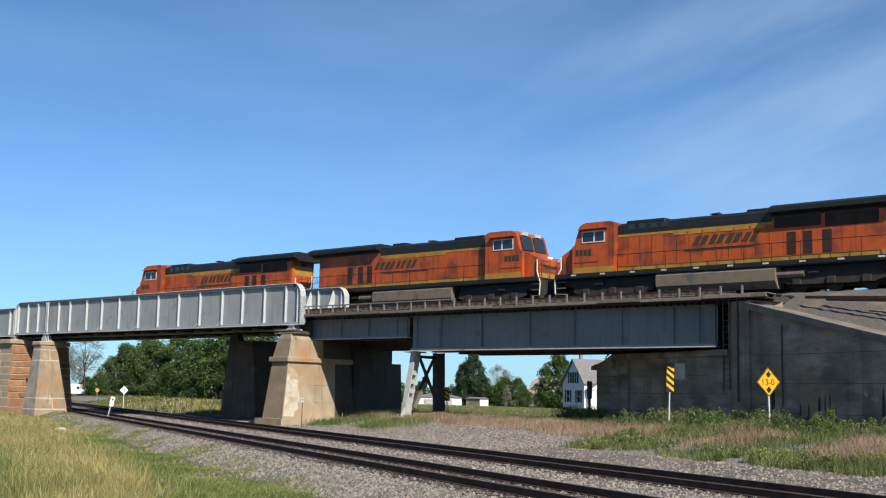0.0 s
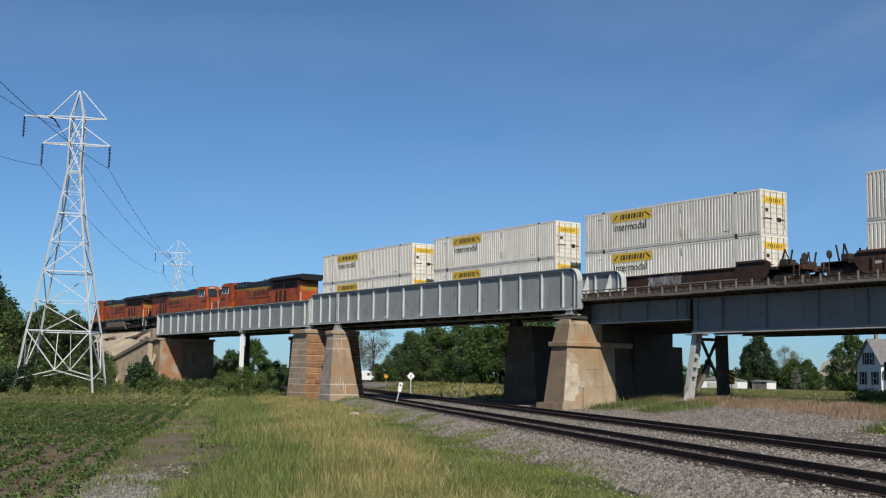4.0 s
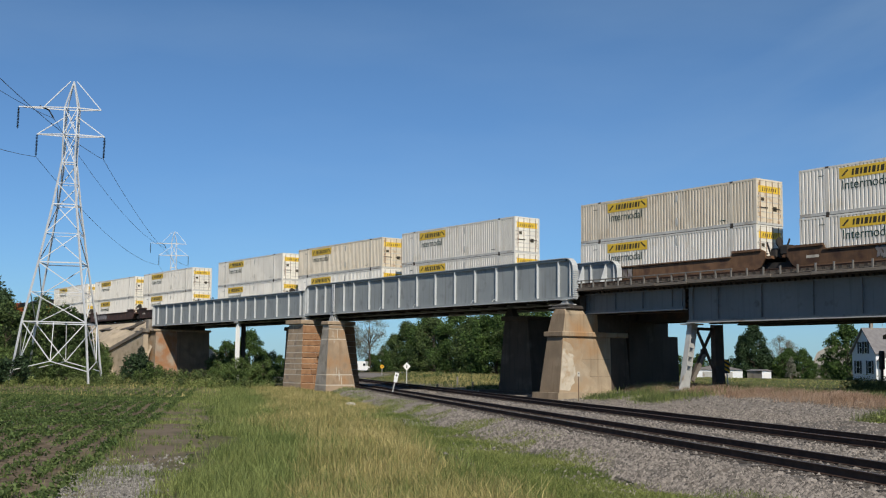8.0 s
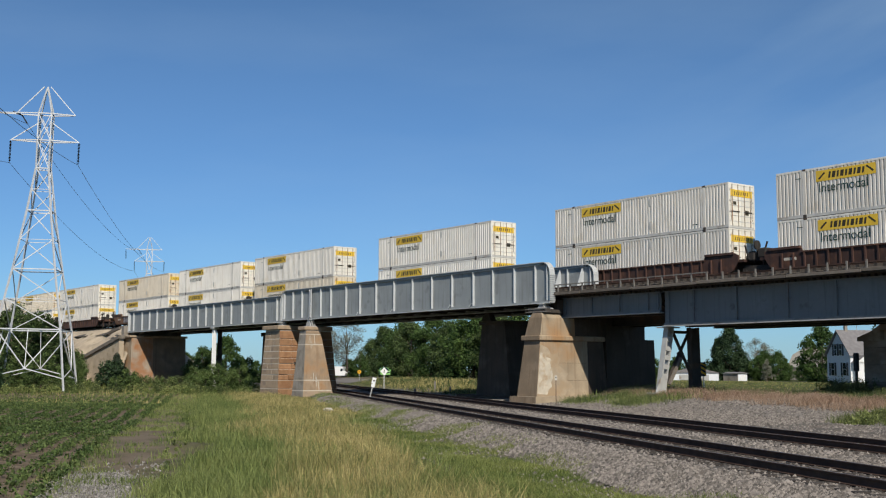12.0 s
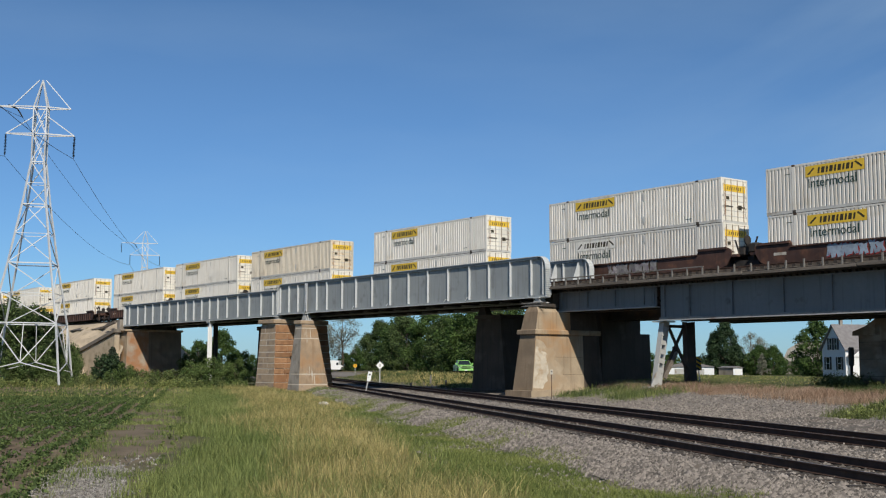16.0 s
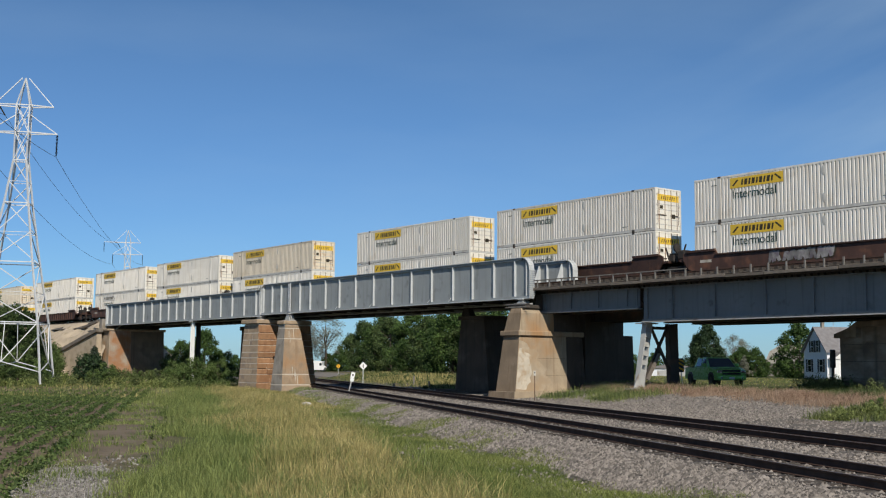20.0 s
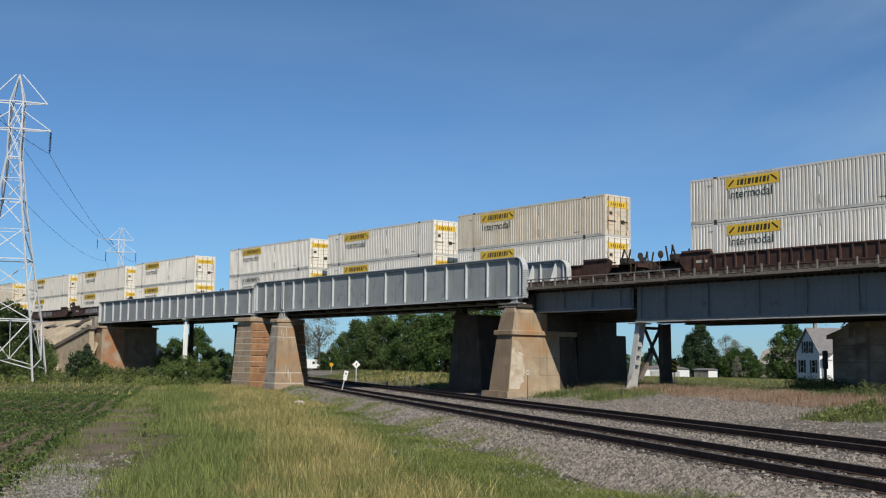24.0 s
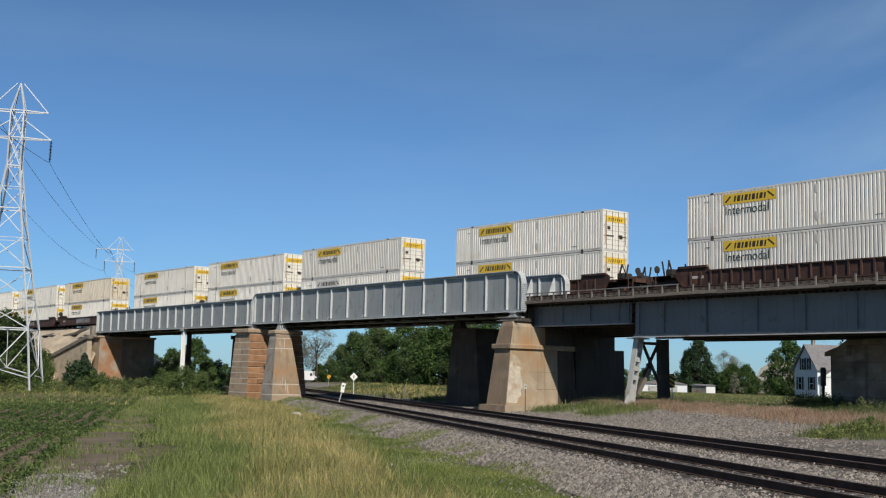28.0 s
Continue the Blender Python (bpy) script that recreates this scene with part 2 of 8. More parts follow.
def glass(name, color=(0.02, 0.03, 0.035)):
    m = bpy.data.materials.new(name)
    m.use_nodes = True
    b = m.node_tree.nodes["Principled BSDF"]
    b.inputs["Base Color"].default_value = (*color, 1)
    b.inputs["Roughness"].default_value, b.inputs["Specular IOR Level"].default_value = 0.06, 0.6
    return m


def lamp_mat(name, color, strength):
    m = bpy.data.materials.new(name)
    m.use_nodes = True
    b = m.node_tree.nodes["Principled BSDF"]
    b.inputs["Emission Color"].default_value, b.inputs["Emission Strength"].default_value = (*color, 1), strength
    b.inputs["Base Color"].default_value = (*color, 1)
    return m


def leaf_mat(name, a, c, island=0.35):
    """Foliage: two greens by island, a little light let through."""
    m = bpy.data.materials.new(name)
    m.use_nodes = True
    nt = m.node_tree
    ln, b = nt.links.new, nt.nodes["Principled BSDF"]
    g, o = nt.nodes.new("ShaderNodeNewGeometry"), nt.nodes.new("ShaderNodeTexCoord")
    n, x, h, r = (nt.nodes.new(k) for k in ("ShaderNodeTexNoise", "ShaderNodeMixRGB", "ShaderNodeHueSaturation", "ShaderNodeMapRange"))
    n.inputs["Scale"].default_value = 0.35
    ln(o.outputs["Object"], n.inputs["Vector"])
    ad = nt.nodes.new("ShaderNodeMath")
    ad.operation = "ADD"
    ad.use_clamp = True
    r2 = nt.nodes.new("ShaderNodeMapRange")
    r2.inputs[1].default_value, r2.inputs[2].default_value, r2.inputs[3].default_value, r2.inputs[4].default_value = 0.3, 0.7, -0.35, 0.65
    ln(n.outputs["Fac"], r2.inputs[0])
    hf = nt.nodes.new("ShaderNodeMath")
    hf.operation = "MULTIPLY"
    hf.inputs[1].default_value = 0.7
    ln(g.outputs["Random Per Island"], hf.inputs[0])
    ln(hf.outputs[0], ad.inputs[0]), ln(r2.outputs[0], ad.inputs[1])
    ln(ad.outputs[0], x.inputs["Fac"])
    x.inputs["Color1"].default_value, x.inputs["Color2"].default_value = (*a, 1), (*c, 1)
    r.inputs[3].default_value, r.inputs[4].default_value = 1 - island, 1 + island
    ln(g.outputs["Random Per Island"], r.inputs[0])
    ln(r.outputs[0], h.inputs["Value"]), ln(x.outputs["Color"], h.inputs["Color"])
    ln(h.outputs["Color"], b.inputs["Base Color"])
    b.inputs["Roughness"].default_value, b.inputs["Specular IOR Level"].default_value = 0.65, 0.25
    t, add, out = nt.nodes.new("ShaderNodeBsdfTranslucent"), nt.nodes.new("ShaderNodeMixShader"), nt.nodes["Material Output"]
    ln(h.outputs["Color"], t.inputs["Color"])
    add.inputs["Fac"].default_value = 0.25
    ln(b.outputs["BSDF"], add.inputs[1]), ln(t.outputs["BSDF"], add.inputs[2]), ln(add.outputs["Shader"], out.inputs["Surface"])
    return m


GIRDER = mat("grey girder paint", (0.298, 0.318, 0.318), 0.55, var=0.10, scale=0.8, bump=0.08, stain=(0.20, 0.21, 0.21), stain_at=0.62, streak=(0.20, 0.20, 0.19))
GIRDER_RIB = mat("pale girder rib paint", (0.50, 0.52, 0.52), 0.5, var=0.10, scale=2.0, bump=0.06, stain=(0.30, 0.29, 0.27), stain_at=0.66)
DECK_STEEL = mat("blue grey deck girder paint", (0.190, 0.200, 0.202), 0.6, var=0.12, scale=0.5, bump=0.05, stain=(0.10, 0.09, 0.08), stain_at=0.66, streak=(0.115, 0.118, 0.118))
DARK_STEEL = mat("brown-mottled dark steel", (0.06, 0.051, 0.043), 0.75, var=0.3, scale=1.5, stain=(0.09, 0.06, 0.04), stain_at=0.58)
# near-black steel that stands in for shade on the deck
SHADE_STEEL = mat("shade-black steel", (0.022, 0.02, 0.018), 0.85, var=0.3, scale=1.5)
PALE_STEEL = mat("pale grey painted steel", (0.42, 0.42, 0.40), 0.55, var=0.15, scale=2.0, stain=(0.25, 0.19, 0.14), stain_at=0.62)
RUST = mat("rusty steel", (0.12, 0.065, 0.04), 0.8, var=0.35, scale=3.0, stain=(0.06, 0.04, 0.03), stain_at=0.55)
GALV = mat("galvanised steel", (0.63, 0.64, 0.64), 0.45, metal=0.15, var=0.12, scale=4.0, bump=0.04)
SEAM = mat("dirty seam", (0.10, 0.075, 0.055), 0.95, var=0.3, scale=3.0)
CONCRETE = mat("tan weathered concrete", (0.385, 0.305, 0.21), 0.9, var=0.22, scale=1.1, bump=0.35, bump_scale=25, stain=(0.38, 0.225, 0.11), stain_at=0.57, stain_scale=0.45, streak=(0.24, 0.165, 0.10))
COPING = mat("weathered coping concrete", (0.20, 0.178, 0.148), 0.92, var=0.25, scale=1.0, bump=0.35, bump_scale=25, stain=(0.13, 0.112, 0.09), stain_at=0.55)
# weathered like the tan concrete, but darkened to hold shade as well
BROWN_CONC = mat("brown grey weathered and shade-darkened concrete", (0.225, 0.168, 0.112), 0.92, var=0.25, scale=1.0, bump=0.35, bump_scale=25, stain=(0.30, 0.24, 0.17), stain_at=0.60, stain_scale=0.7, streak=(0.15, 0.105, 0.065))
ORANGE_CONC = mat("orange brown weathered concrete", (0.35, 0.258, 0.172), 0.9, var=0.25, scale=1.2, bump=0.35, bump_scale=25, stain=(0.345, 0.20, 0.10), stain_at=0.54, stain_scale=0.6, streak=(0.24, 0.15, 0.085))
GREY_CONC = mat("grey weathered concrete", (0.30, 0.27, 0.23), 0.9, var=0.2, scale=0.8, bump=0.3, bump_scale=25, stain=(0.20, 0.17, 0.13), stain_at=0.55, streak=(0.2, 0.17, 0.14))
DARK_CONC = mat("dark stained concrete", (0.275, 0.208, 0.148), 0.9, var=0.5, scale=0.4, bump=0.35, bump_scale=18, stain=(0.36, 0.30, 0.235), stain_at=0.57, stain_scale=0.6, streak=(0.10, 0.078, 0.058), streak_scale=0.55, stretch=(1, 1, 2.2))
# concrete under the deck; its dark colour carries the deck's shade
SHADE_CONC = mat("shade-darkened concrete", (0.096, 0.072, 0.053), 0.92, var=0.25, scale=0.6, bump=0.3, bump_scale=20, stain=(0.15, 0.115, 0.085), stain_at=0.62, stain_scale=0.7, streak=(0.055, 0.042, 0.033))
RUSTY_CONC = mat("rust-washed concrete", (0.36, 0.30, 0.23), 0.9, var=0.18, scale=0.8, bump=0.3, bump_scale=25, stain=(0.335, 0.165, 0.078), stain_at=0.47, stain_scale=0.5, streak=(0.30, 0.14, 0.065))
PALE_CONC = mat("pale grey concrete", (0.52, 0.48, 0.41), 0.9, var=0.15, scale=1.2, bump=0.25, bump_scale=25, stain=(0.36, 0.32, 0.26), stain_at=0.58)
STONE_RED = mat("red brown sandstone", (0.30, 0.165, 0.085), 0.92, var=0.25, scale=2.5, bump=0.5, bump_scale=12, stain=(0.24, 0.12, 0.06), stain_at=0.55, random=0.18)
STONE_TAN = mat("tan grey sandstone", (0.37, 0.278, 0.188), 0.92, var=0.2, scale=2.0, bump=0.4, bump_scale=14, stain=(0.26, 0.20, 0.15), stain_at=0.56, random=0.14)
MORTAR = mat("pale mortar", (0.56, 0.50, 0.41), 0.95, var=0.15, scale=4.0)
BALLAST = mat("crushed stone ballast", (0.120, 0.108, 0.095), 0.95, var=0.45, scale=9.0, bump=1.0, bump_scale=30, stain=(0.17, 0.14, 0.11), stain_at=0.55, stain_scale=0.6)
STONES = mat("ballast stone", (0.222, 0.196, 0.170), 0.9, var=0.2, scale=5.0, bump=0.2, island=0.68)
PALE_STONES = mat("pale loose stone", (0.28, 0.262, 0.238), 0.9, var=0.2, scale=5.0, bump=0.2, island=0.5)
POST_STEEL = mat("dull weathered steel", (0.19, 0.178, 0.16), 0.7, var=0.25, scale=3.0, stain=(0.14, 0.09, 0.06), stain_at=0.56)
RAIL = mat("dark rusty rail", (0.085, 0.052, 0.038), 0.9, var=0.3, scale=3.0, bump=0.1, spec=0.15)
RAIL_HEAD = mat("worn rail head", (0.16, 0.15, 0.15), 0.5, metal=0.6, var=0.15, scale=6.0, bump=0.02)
TIE = mat("weathered timber tie", (0.060, 0.050, 0.042), 0.9, var=0.35, scale=5.0, bump=0.4, stretch=(1, 6, 6), random=0.25)
TIMBER = mat("grey walkway timber", (0.165, 0.14, 0.115), 0.9, var=0.3, scale=3.0, bump=0.35, stretch=(1, 5, 5), random=0.2)
ASPHALT = mat("asphalt", (0.06, 0.06, 0.062), 0.9, var=0.25, scale=1.5, bump=0.3, bump_scale=60)
SAND = mat("pale eroded earth", (0.45, 0.37, 0.27), 0.95, var=0.2, scale=0.8, bump=0.5, bump_scale=6, stain=(0.30, 0.25, 0.16), stain_at=0.58)
WHITE = mat("white paint", (0.78, 0.78, 0.76), 0.55, var=0.05, scale=1.5, bump=0.05)
BLACK = mat("black paint", (0.02, 0.02, 0.02), 0.5, var=0.2, scale=3.0, bump=0.05)
YELLOW = mat("sign yellow", (0.80, 0.42, 0.02), 0.45, var=0.06, scale=3.0, bump=0.0)
BARK = mat("grey brown bark", (0.12, 0.095, 0.07), 0.95, var=0.35, scale=4.0, bump=0.6, bump_scale=12, stretch=(3, 3, 0.6))


# ---------- ground ----------
def step(x, a, b):
    t = np.clip((x - a) / (b - a), 0, 1)
    return t * t * (3 - 2 * t)


def ground_z(s, o):
    """Height of the ground at s along and o to the right of the lower tracks."""
    s, o = np.asarray(s, dtype=float), np.asarray(o, dtype=float)
    z = -0.62 + 0.10 * np.sin(s * 0.21 + o * 0.13) * step(-o, -6, 2) + 0.75 * step(s, 96, 128) * step(-o, -6, 4)
    z = z + 1.12 * step(o, 20.0, 29.0) - 0.35 * step(o, 45, 120) * step(s, 70, 140)
    z = z + 0.35 * step(s, 48, 34) * step(o, 26, 36)
    return z + 0.05 * np.sin(s * 0.9) * np.cos(o * 1.1)


def grid(ss, oo):
    a, b = np.meshgrid(ss, oo, indexing="ij")
    n, m = len(ss), len(oo)
    i = np.arange(n * m).reshape(n, m)
    return a, b, np.stack([i[:-1, :-1], i[:-1, 1:], i[1:, 1:], i[1:, :-1]], -1).reshape(-1, 4)


def ground_mat():
    """Grass, dirt track, crop soil and dry verge in bands along the tracks, with ragged borders."""
    m = bpy.data.materials.new("ground")
    m.use_nodes = True
    nt = m.node_tree
    ln, b, node = nt.links.new, nt.nodes["Principled BSDF"], nt.nodes.new
    co = node("ShaderNodeTexCoord").outputs["Object"]
    sep = node("ShaderNodeSeparateXYZ")
    ln(co, sep.inputs[0])

    def tex(s, detail=6.0):
        n = node("ShaderNodeTexNoise")
        n.inputs["Scale"].default_value, n.inputs["Detail"].default_value = s, detail
        ln(co, n.inputs["Vector"])
        return n.outputs["Fac"]

    def math2(op, a, c):
        n = node("ShaderNodeMath")
        n.operation = op
        for i, v in enumerate((a, c)):
            if isinstance(v, (int, float)):
                n.inputs[i].default_value = v
            else:
                ln(v, n.inputs[i])
        return n.outputs[0]

    wob = math2("ADD", math2("MULTIPLY", math2("SUBTRACT", tex(0.5), 0.5), 4.2), math2("MULTIPLY", math2("SUBTRACT", tex(3.0), 0.5), 1.4))
    across = math2("ADD", sep.outputs["Y"], wob)

    def band(lo, hi, soft=0.5):
        r = [node("ShaderNodeMapRange") for _ in range(2)]
        for n, a, c in ((r[0], lo - soft, lo + soft), (r[1], hi + soft, hi - soft)):
            n.inputs[1].default_value, n.inputs[2].default_value = a, c
            ln(across, n.inputs[0])
        return math2("MULTIPLY", r[0].outputs[0], r[1].outputs[0])

    def mixed(f, a, c):
        x = node("ShaderNodeMixRGB")
        for slot, v in (("Fac", f), ("Color1", a), ("Color2", c)):
            if isinstance(v, tuple):
                x.inputs[slot].default_value = (*v, 1)
            else:
                ln(v, x.inputs[slot])
        return x.outputs["Color"]

    def var(a, c, s, lo=0.35, hi=0.65):
        r = node("ShaderNodeMapRange")
        r.inputs[1].default_value, r.inputs[2].default_value = lo, hi
        ln(tex(s), r.inputs[0])
        return mixed(r.outputs[0], a, c)

    grass = var((0.055, 0.072, 0.022), (0.14, 0.13, 0.055), 0.7)
    grass = mixed(math2("MULTIPLY", tex(14.0), 0.7), grass, (0.05, 0.06, 0.02))
    soil = var((0.10, 0.075, 0.05), (0.20, 0.155, 0.105), 2.5)
    dirt = var((0.125, 0.098, 0.066), (0.215, 0.17, 0.12), 1.4)
    dirt = mixed(math2("MULTIPLY", tex(24.0), 0.6), dirt, (0.16, 0.13, 0.10))
    verge = var((0.17, 0.12, 0.075), (0.10, 0.11, 0.04), 0.9)
    stone = mixed(tex(26.0), (0.12, 0.108, 0.096), (0.30, 0.275, 0.25))
    col = mixed(band(3.1, 34), grass, soil)
    col = mixed(band(0.9, 3.2, 0.9), col, dirt)
    col = mixed(band(-27.5, -9.0, 1.2), col, stone)
    col = mixed(band(-31, -27.5, 0.9), col, verge)
    ln(col, b.inputs["Base Color"])
    b.inputs["Roughness"].default_value, b.inputs["Specular IOR Level"].default_value = 0.95, 0.2
    bp = node("ShaderNodeBump")
    bp.inputs["Strength"].default_value, bp.inputs["Distance"].default_value = 0.9, 0.06
    ln(tex(9.0, 8.0), bp.inputs["Height"])
    ln(bp.outputs["Normal"], b.inputs["Normal"])
    return m


def lay_ground():
    far = np.array([30, 70, 150, 300, 600, 1200, 2600, 4500.0])
    ss = np.concatenate([-far[::-1], np.arange(-20, 200, 2.0), 200 + far])
    oo = np.concatenate([-60 - far[::-1], np.arange(-60, 80, 1.0), 80 + far])
    a, b, f = grid(ss, oo)
    v = np.stack([a, -b, ground_z(a, b)], -1).reshape(-1, 3)
    sheet("ground", v, f, ground_mat(), "flat grassy farmland with a dirt track and crop soil", "ground", TRACKS, "structure", True)


lay_ground()
# the narrow road under the right-hand span
s_, o_, f_ = grid(np.arange(-140, 520, 4.0), np.array([30.9, 31.6, 33.5, 35.3, 36.0]))
z_ = ground_z(s_, o_) * 0 + np.array([0.46, 0.52, 0.56, 0.52, 0.46]) + 0.30 * step(s_, 48, 34)
sheet("road", np.stack([s_, -o_, z_], -1).reshape(-1, 3), f_, ASPHALT, "narrow asphalt road under the railway bridge", "road", TRACKS, "structure", True)


# ---------- the two lower tracks ----------
def rail_shape(x0, x1, y):
    prof = [(-0.07, -0.17), (0.07, -0.17), (0.07, -0.155), (0.012, -0.135), (0.012, -0.045), (0.036, -0.03), (0.036, -0.004), (0.028, 0.0), (-0.028, 0.0), (-0.036, -0.004), (-0.036, -0.03), (-0.012, -0.045), (-0.012, -0.135), (-0.07, -0.155)]
    return Shape().prism([(y + p, q) for p, q in prof], "x", x0, x1)


# cross-section of the stone bed
BED_O = np.array([7.7, 8.1, 8.5, 8.95, 9.5, 10.0, 11.5, 13.0, 13.9, 14.8, 16.4, 17.9, 18.4, 19.2, 20.2, 21.6, 23.0, 24.2])
BED_Z = np.array([-0.74, -0.62, -0.50, -0.36, -0.24, -0.20, -0.205, -0.20, -0.26, -0.20, -0.205, -0.20, -0.22, -0.30, -0.36, -0.30, -0.20, -0.22])


def lower_tracks():
    for k, c in enumerate((11.48, 16.36)):
        t = thing("railway_track", "straight single railway track on crushed stone ballast", "railway track", TRACKS, "two parallel lower tracks", "structure")
        for side in (-0.7525, 0.7525):
            part("rail", rail_shape(-60, 900, -c + side), RAIL, t, "dark rusty steel rail")
            part("rail_head", Shape().box(-60, 900, -c + side - 0.026, -c + side + 0.026, 0.0005, 0.003), RAIL_HEAD, t, "worn running surface")
        tie = Shape().soft(-0.11, 0.11, -1.3, 1.3, -0.33, -0.168, 0.015).mesh("tie")
        plate = Shape().soft(-0.10, 0.10, -0.17, 0.17, -0.170, -0.150, 0.006).mesh("tie_plate")
        for i in range(190):
            o = part("tie", tie, TIE, t)
            o.location = (10 + i * 0.51, -c, 0.0)
        far = Shape()
        for i in range(600):
            x = 107 + i * 0.51
            far.box(x - 0.11, x + 0.11, -c - 1.3, -c + 1.3, -0.33, -0.17)
        tagged(part("distant_ties", far, TIE, t, "dark timber ties"), kind="stuff")
    # ballast: one bed with two shallow crowns
    oo, zz = BED_O, BED_Z
    ss = np.concatenate([np.arange(-60, 8, 4.0), np.arange(8, 60, 0.5), np.arange(60, 140, 2.0), np.arange(140, 900, 20.0)])
    a, b, f = grid(ss, oo)
    z = np.broadcast_to(zz, a.shape) + 0.018 * np.sin(a * 7.1 + b * 5.3) + 0.02 * np.sin(a * 2.3 - b * 3.7)
    sheet("ballast_bed", np.stack([a, -b, z], -1).reshape(-1, 3), f, BALLAST, "grey crushed stone bed under the tracks", "ballast", TRACKS, "structure", True)
    rng = np.random.default_rng(5)
    n = 120000
    band = rng.choice([0, 1, 2, 3, 4], n, p=[0.46, 0.10, 0.18, 0.06, 0.20])
    lo, hi = np.array([8.15, 9.9, 12.6, 15.3, 18.0])[band], np.array([9.9, 12.6, 15.3, 18.0, 23.6])[band]
    o = lo + (hi - lo) * rng.random(n)
    s = 15 + 86 * rng.random(n) ** 1.75
    stray = rng.random(n) < 0.05
    o = np.where(stray, 5.6 + 2.6 * rng.random(n), o)
    z = np.maximum(np.where(o > 7.7, np.interp(o, oo, zz), -9), ground_z(s, o))
    octa = np.array([[1, 0, 0], [0, 1, 0], [-1, 0, 0], [0, -1, 0], [0, 0, 1]], dtype=float)
    tri = np.array([[0, 1, 4], [1, 2, 4], [2, 3, 4], [3, 0, 4]])
    size = 0.026 + 0.044 * rng.random((n, 1, 1)) ** 1.6
    v = octa[None] * size * (0.5 + 0.9 * rng.random((n, 5, 1)))
    ang = rng.random(n) * 6.28
    c_, s2 = np.cos(ang)[:, None], np.sin(ang)[:, None]
    v = np.stack([v[..., 0] * c_ - v[..., 1] * s2, v[..., 0] * s2 + v[..., 1] * c_, v[..., 2] * 0.8 - 0.008], -1)
    v += np.stack([s, -o, z + 0.012], -1)[:, None]
    f = tri[None] + (np.arange(n) * 5)[:, None, None]
    pick = rng.permutation(n)[:30000]
    s3, o3 = 42 + 40 * rng.random(30000) ** 1.3, 20.5 + 7.4 * rng.random(30000)
    shift = np.stack([s3, -o3, np.maximum(np.interp(o3, oo, zz), ground_z(s3, o3)) + 0.012], -1) - np.stack([s, -o, z + 0.012], -1)[pick]
    v = np.concatenate([v, v[pick] + shift[:, None]])
    n += 30000
    f = tri[None] + (np.arange(n) * 5)[:, None, None]
    sheet("ballast_stones", v.reshape(-1, 3), f.reshape(-1, 3), STONES, "loose grey and tan crushed stones", "gravel", TRACKS)


lower_tracks()


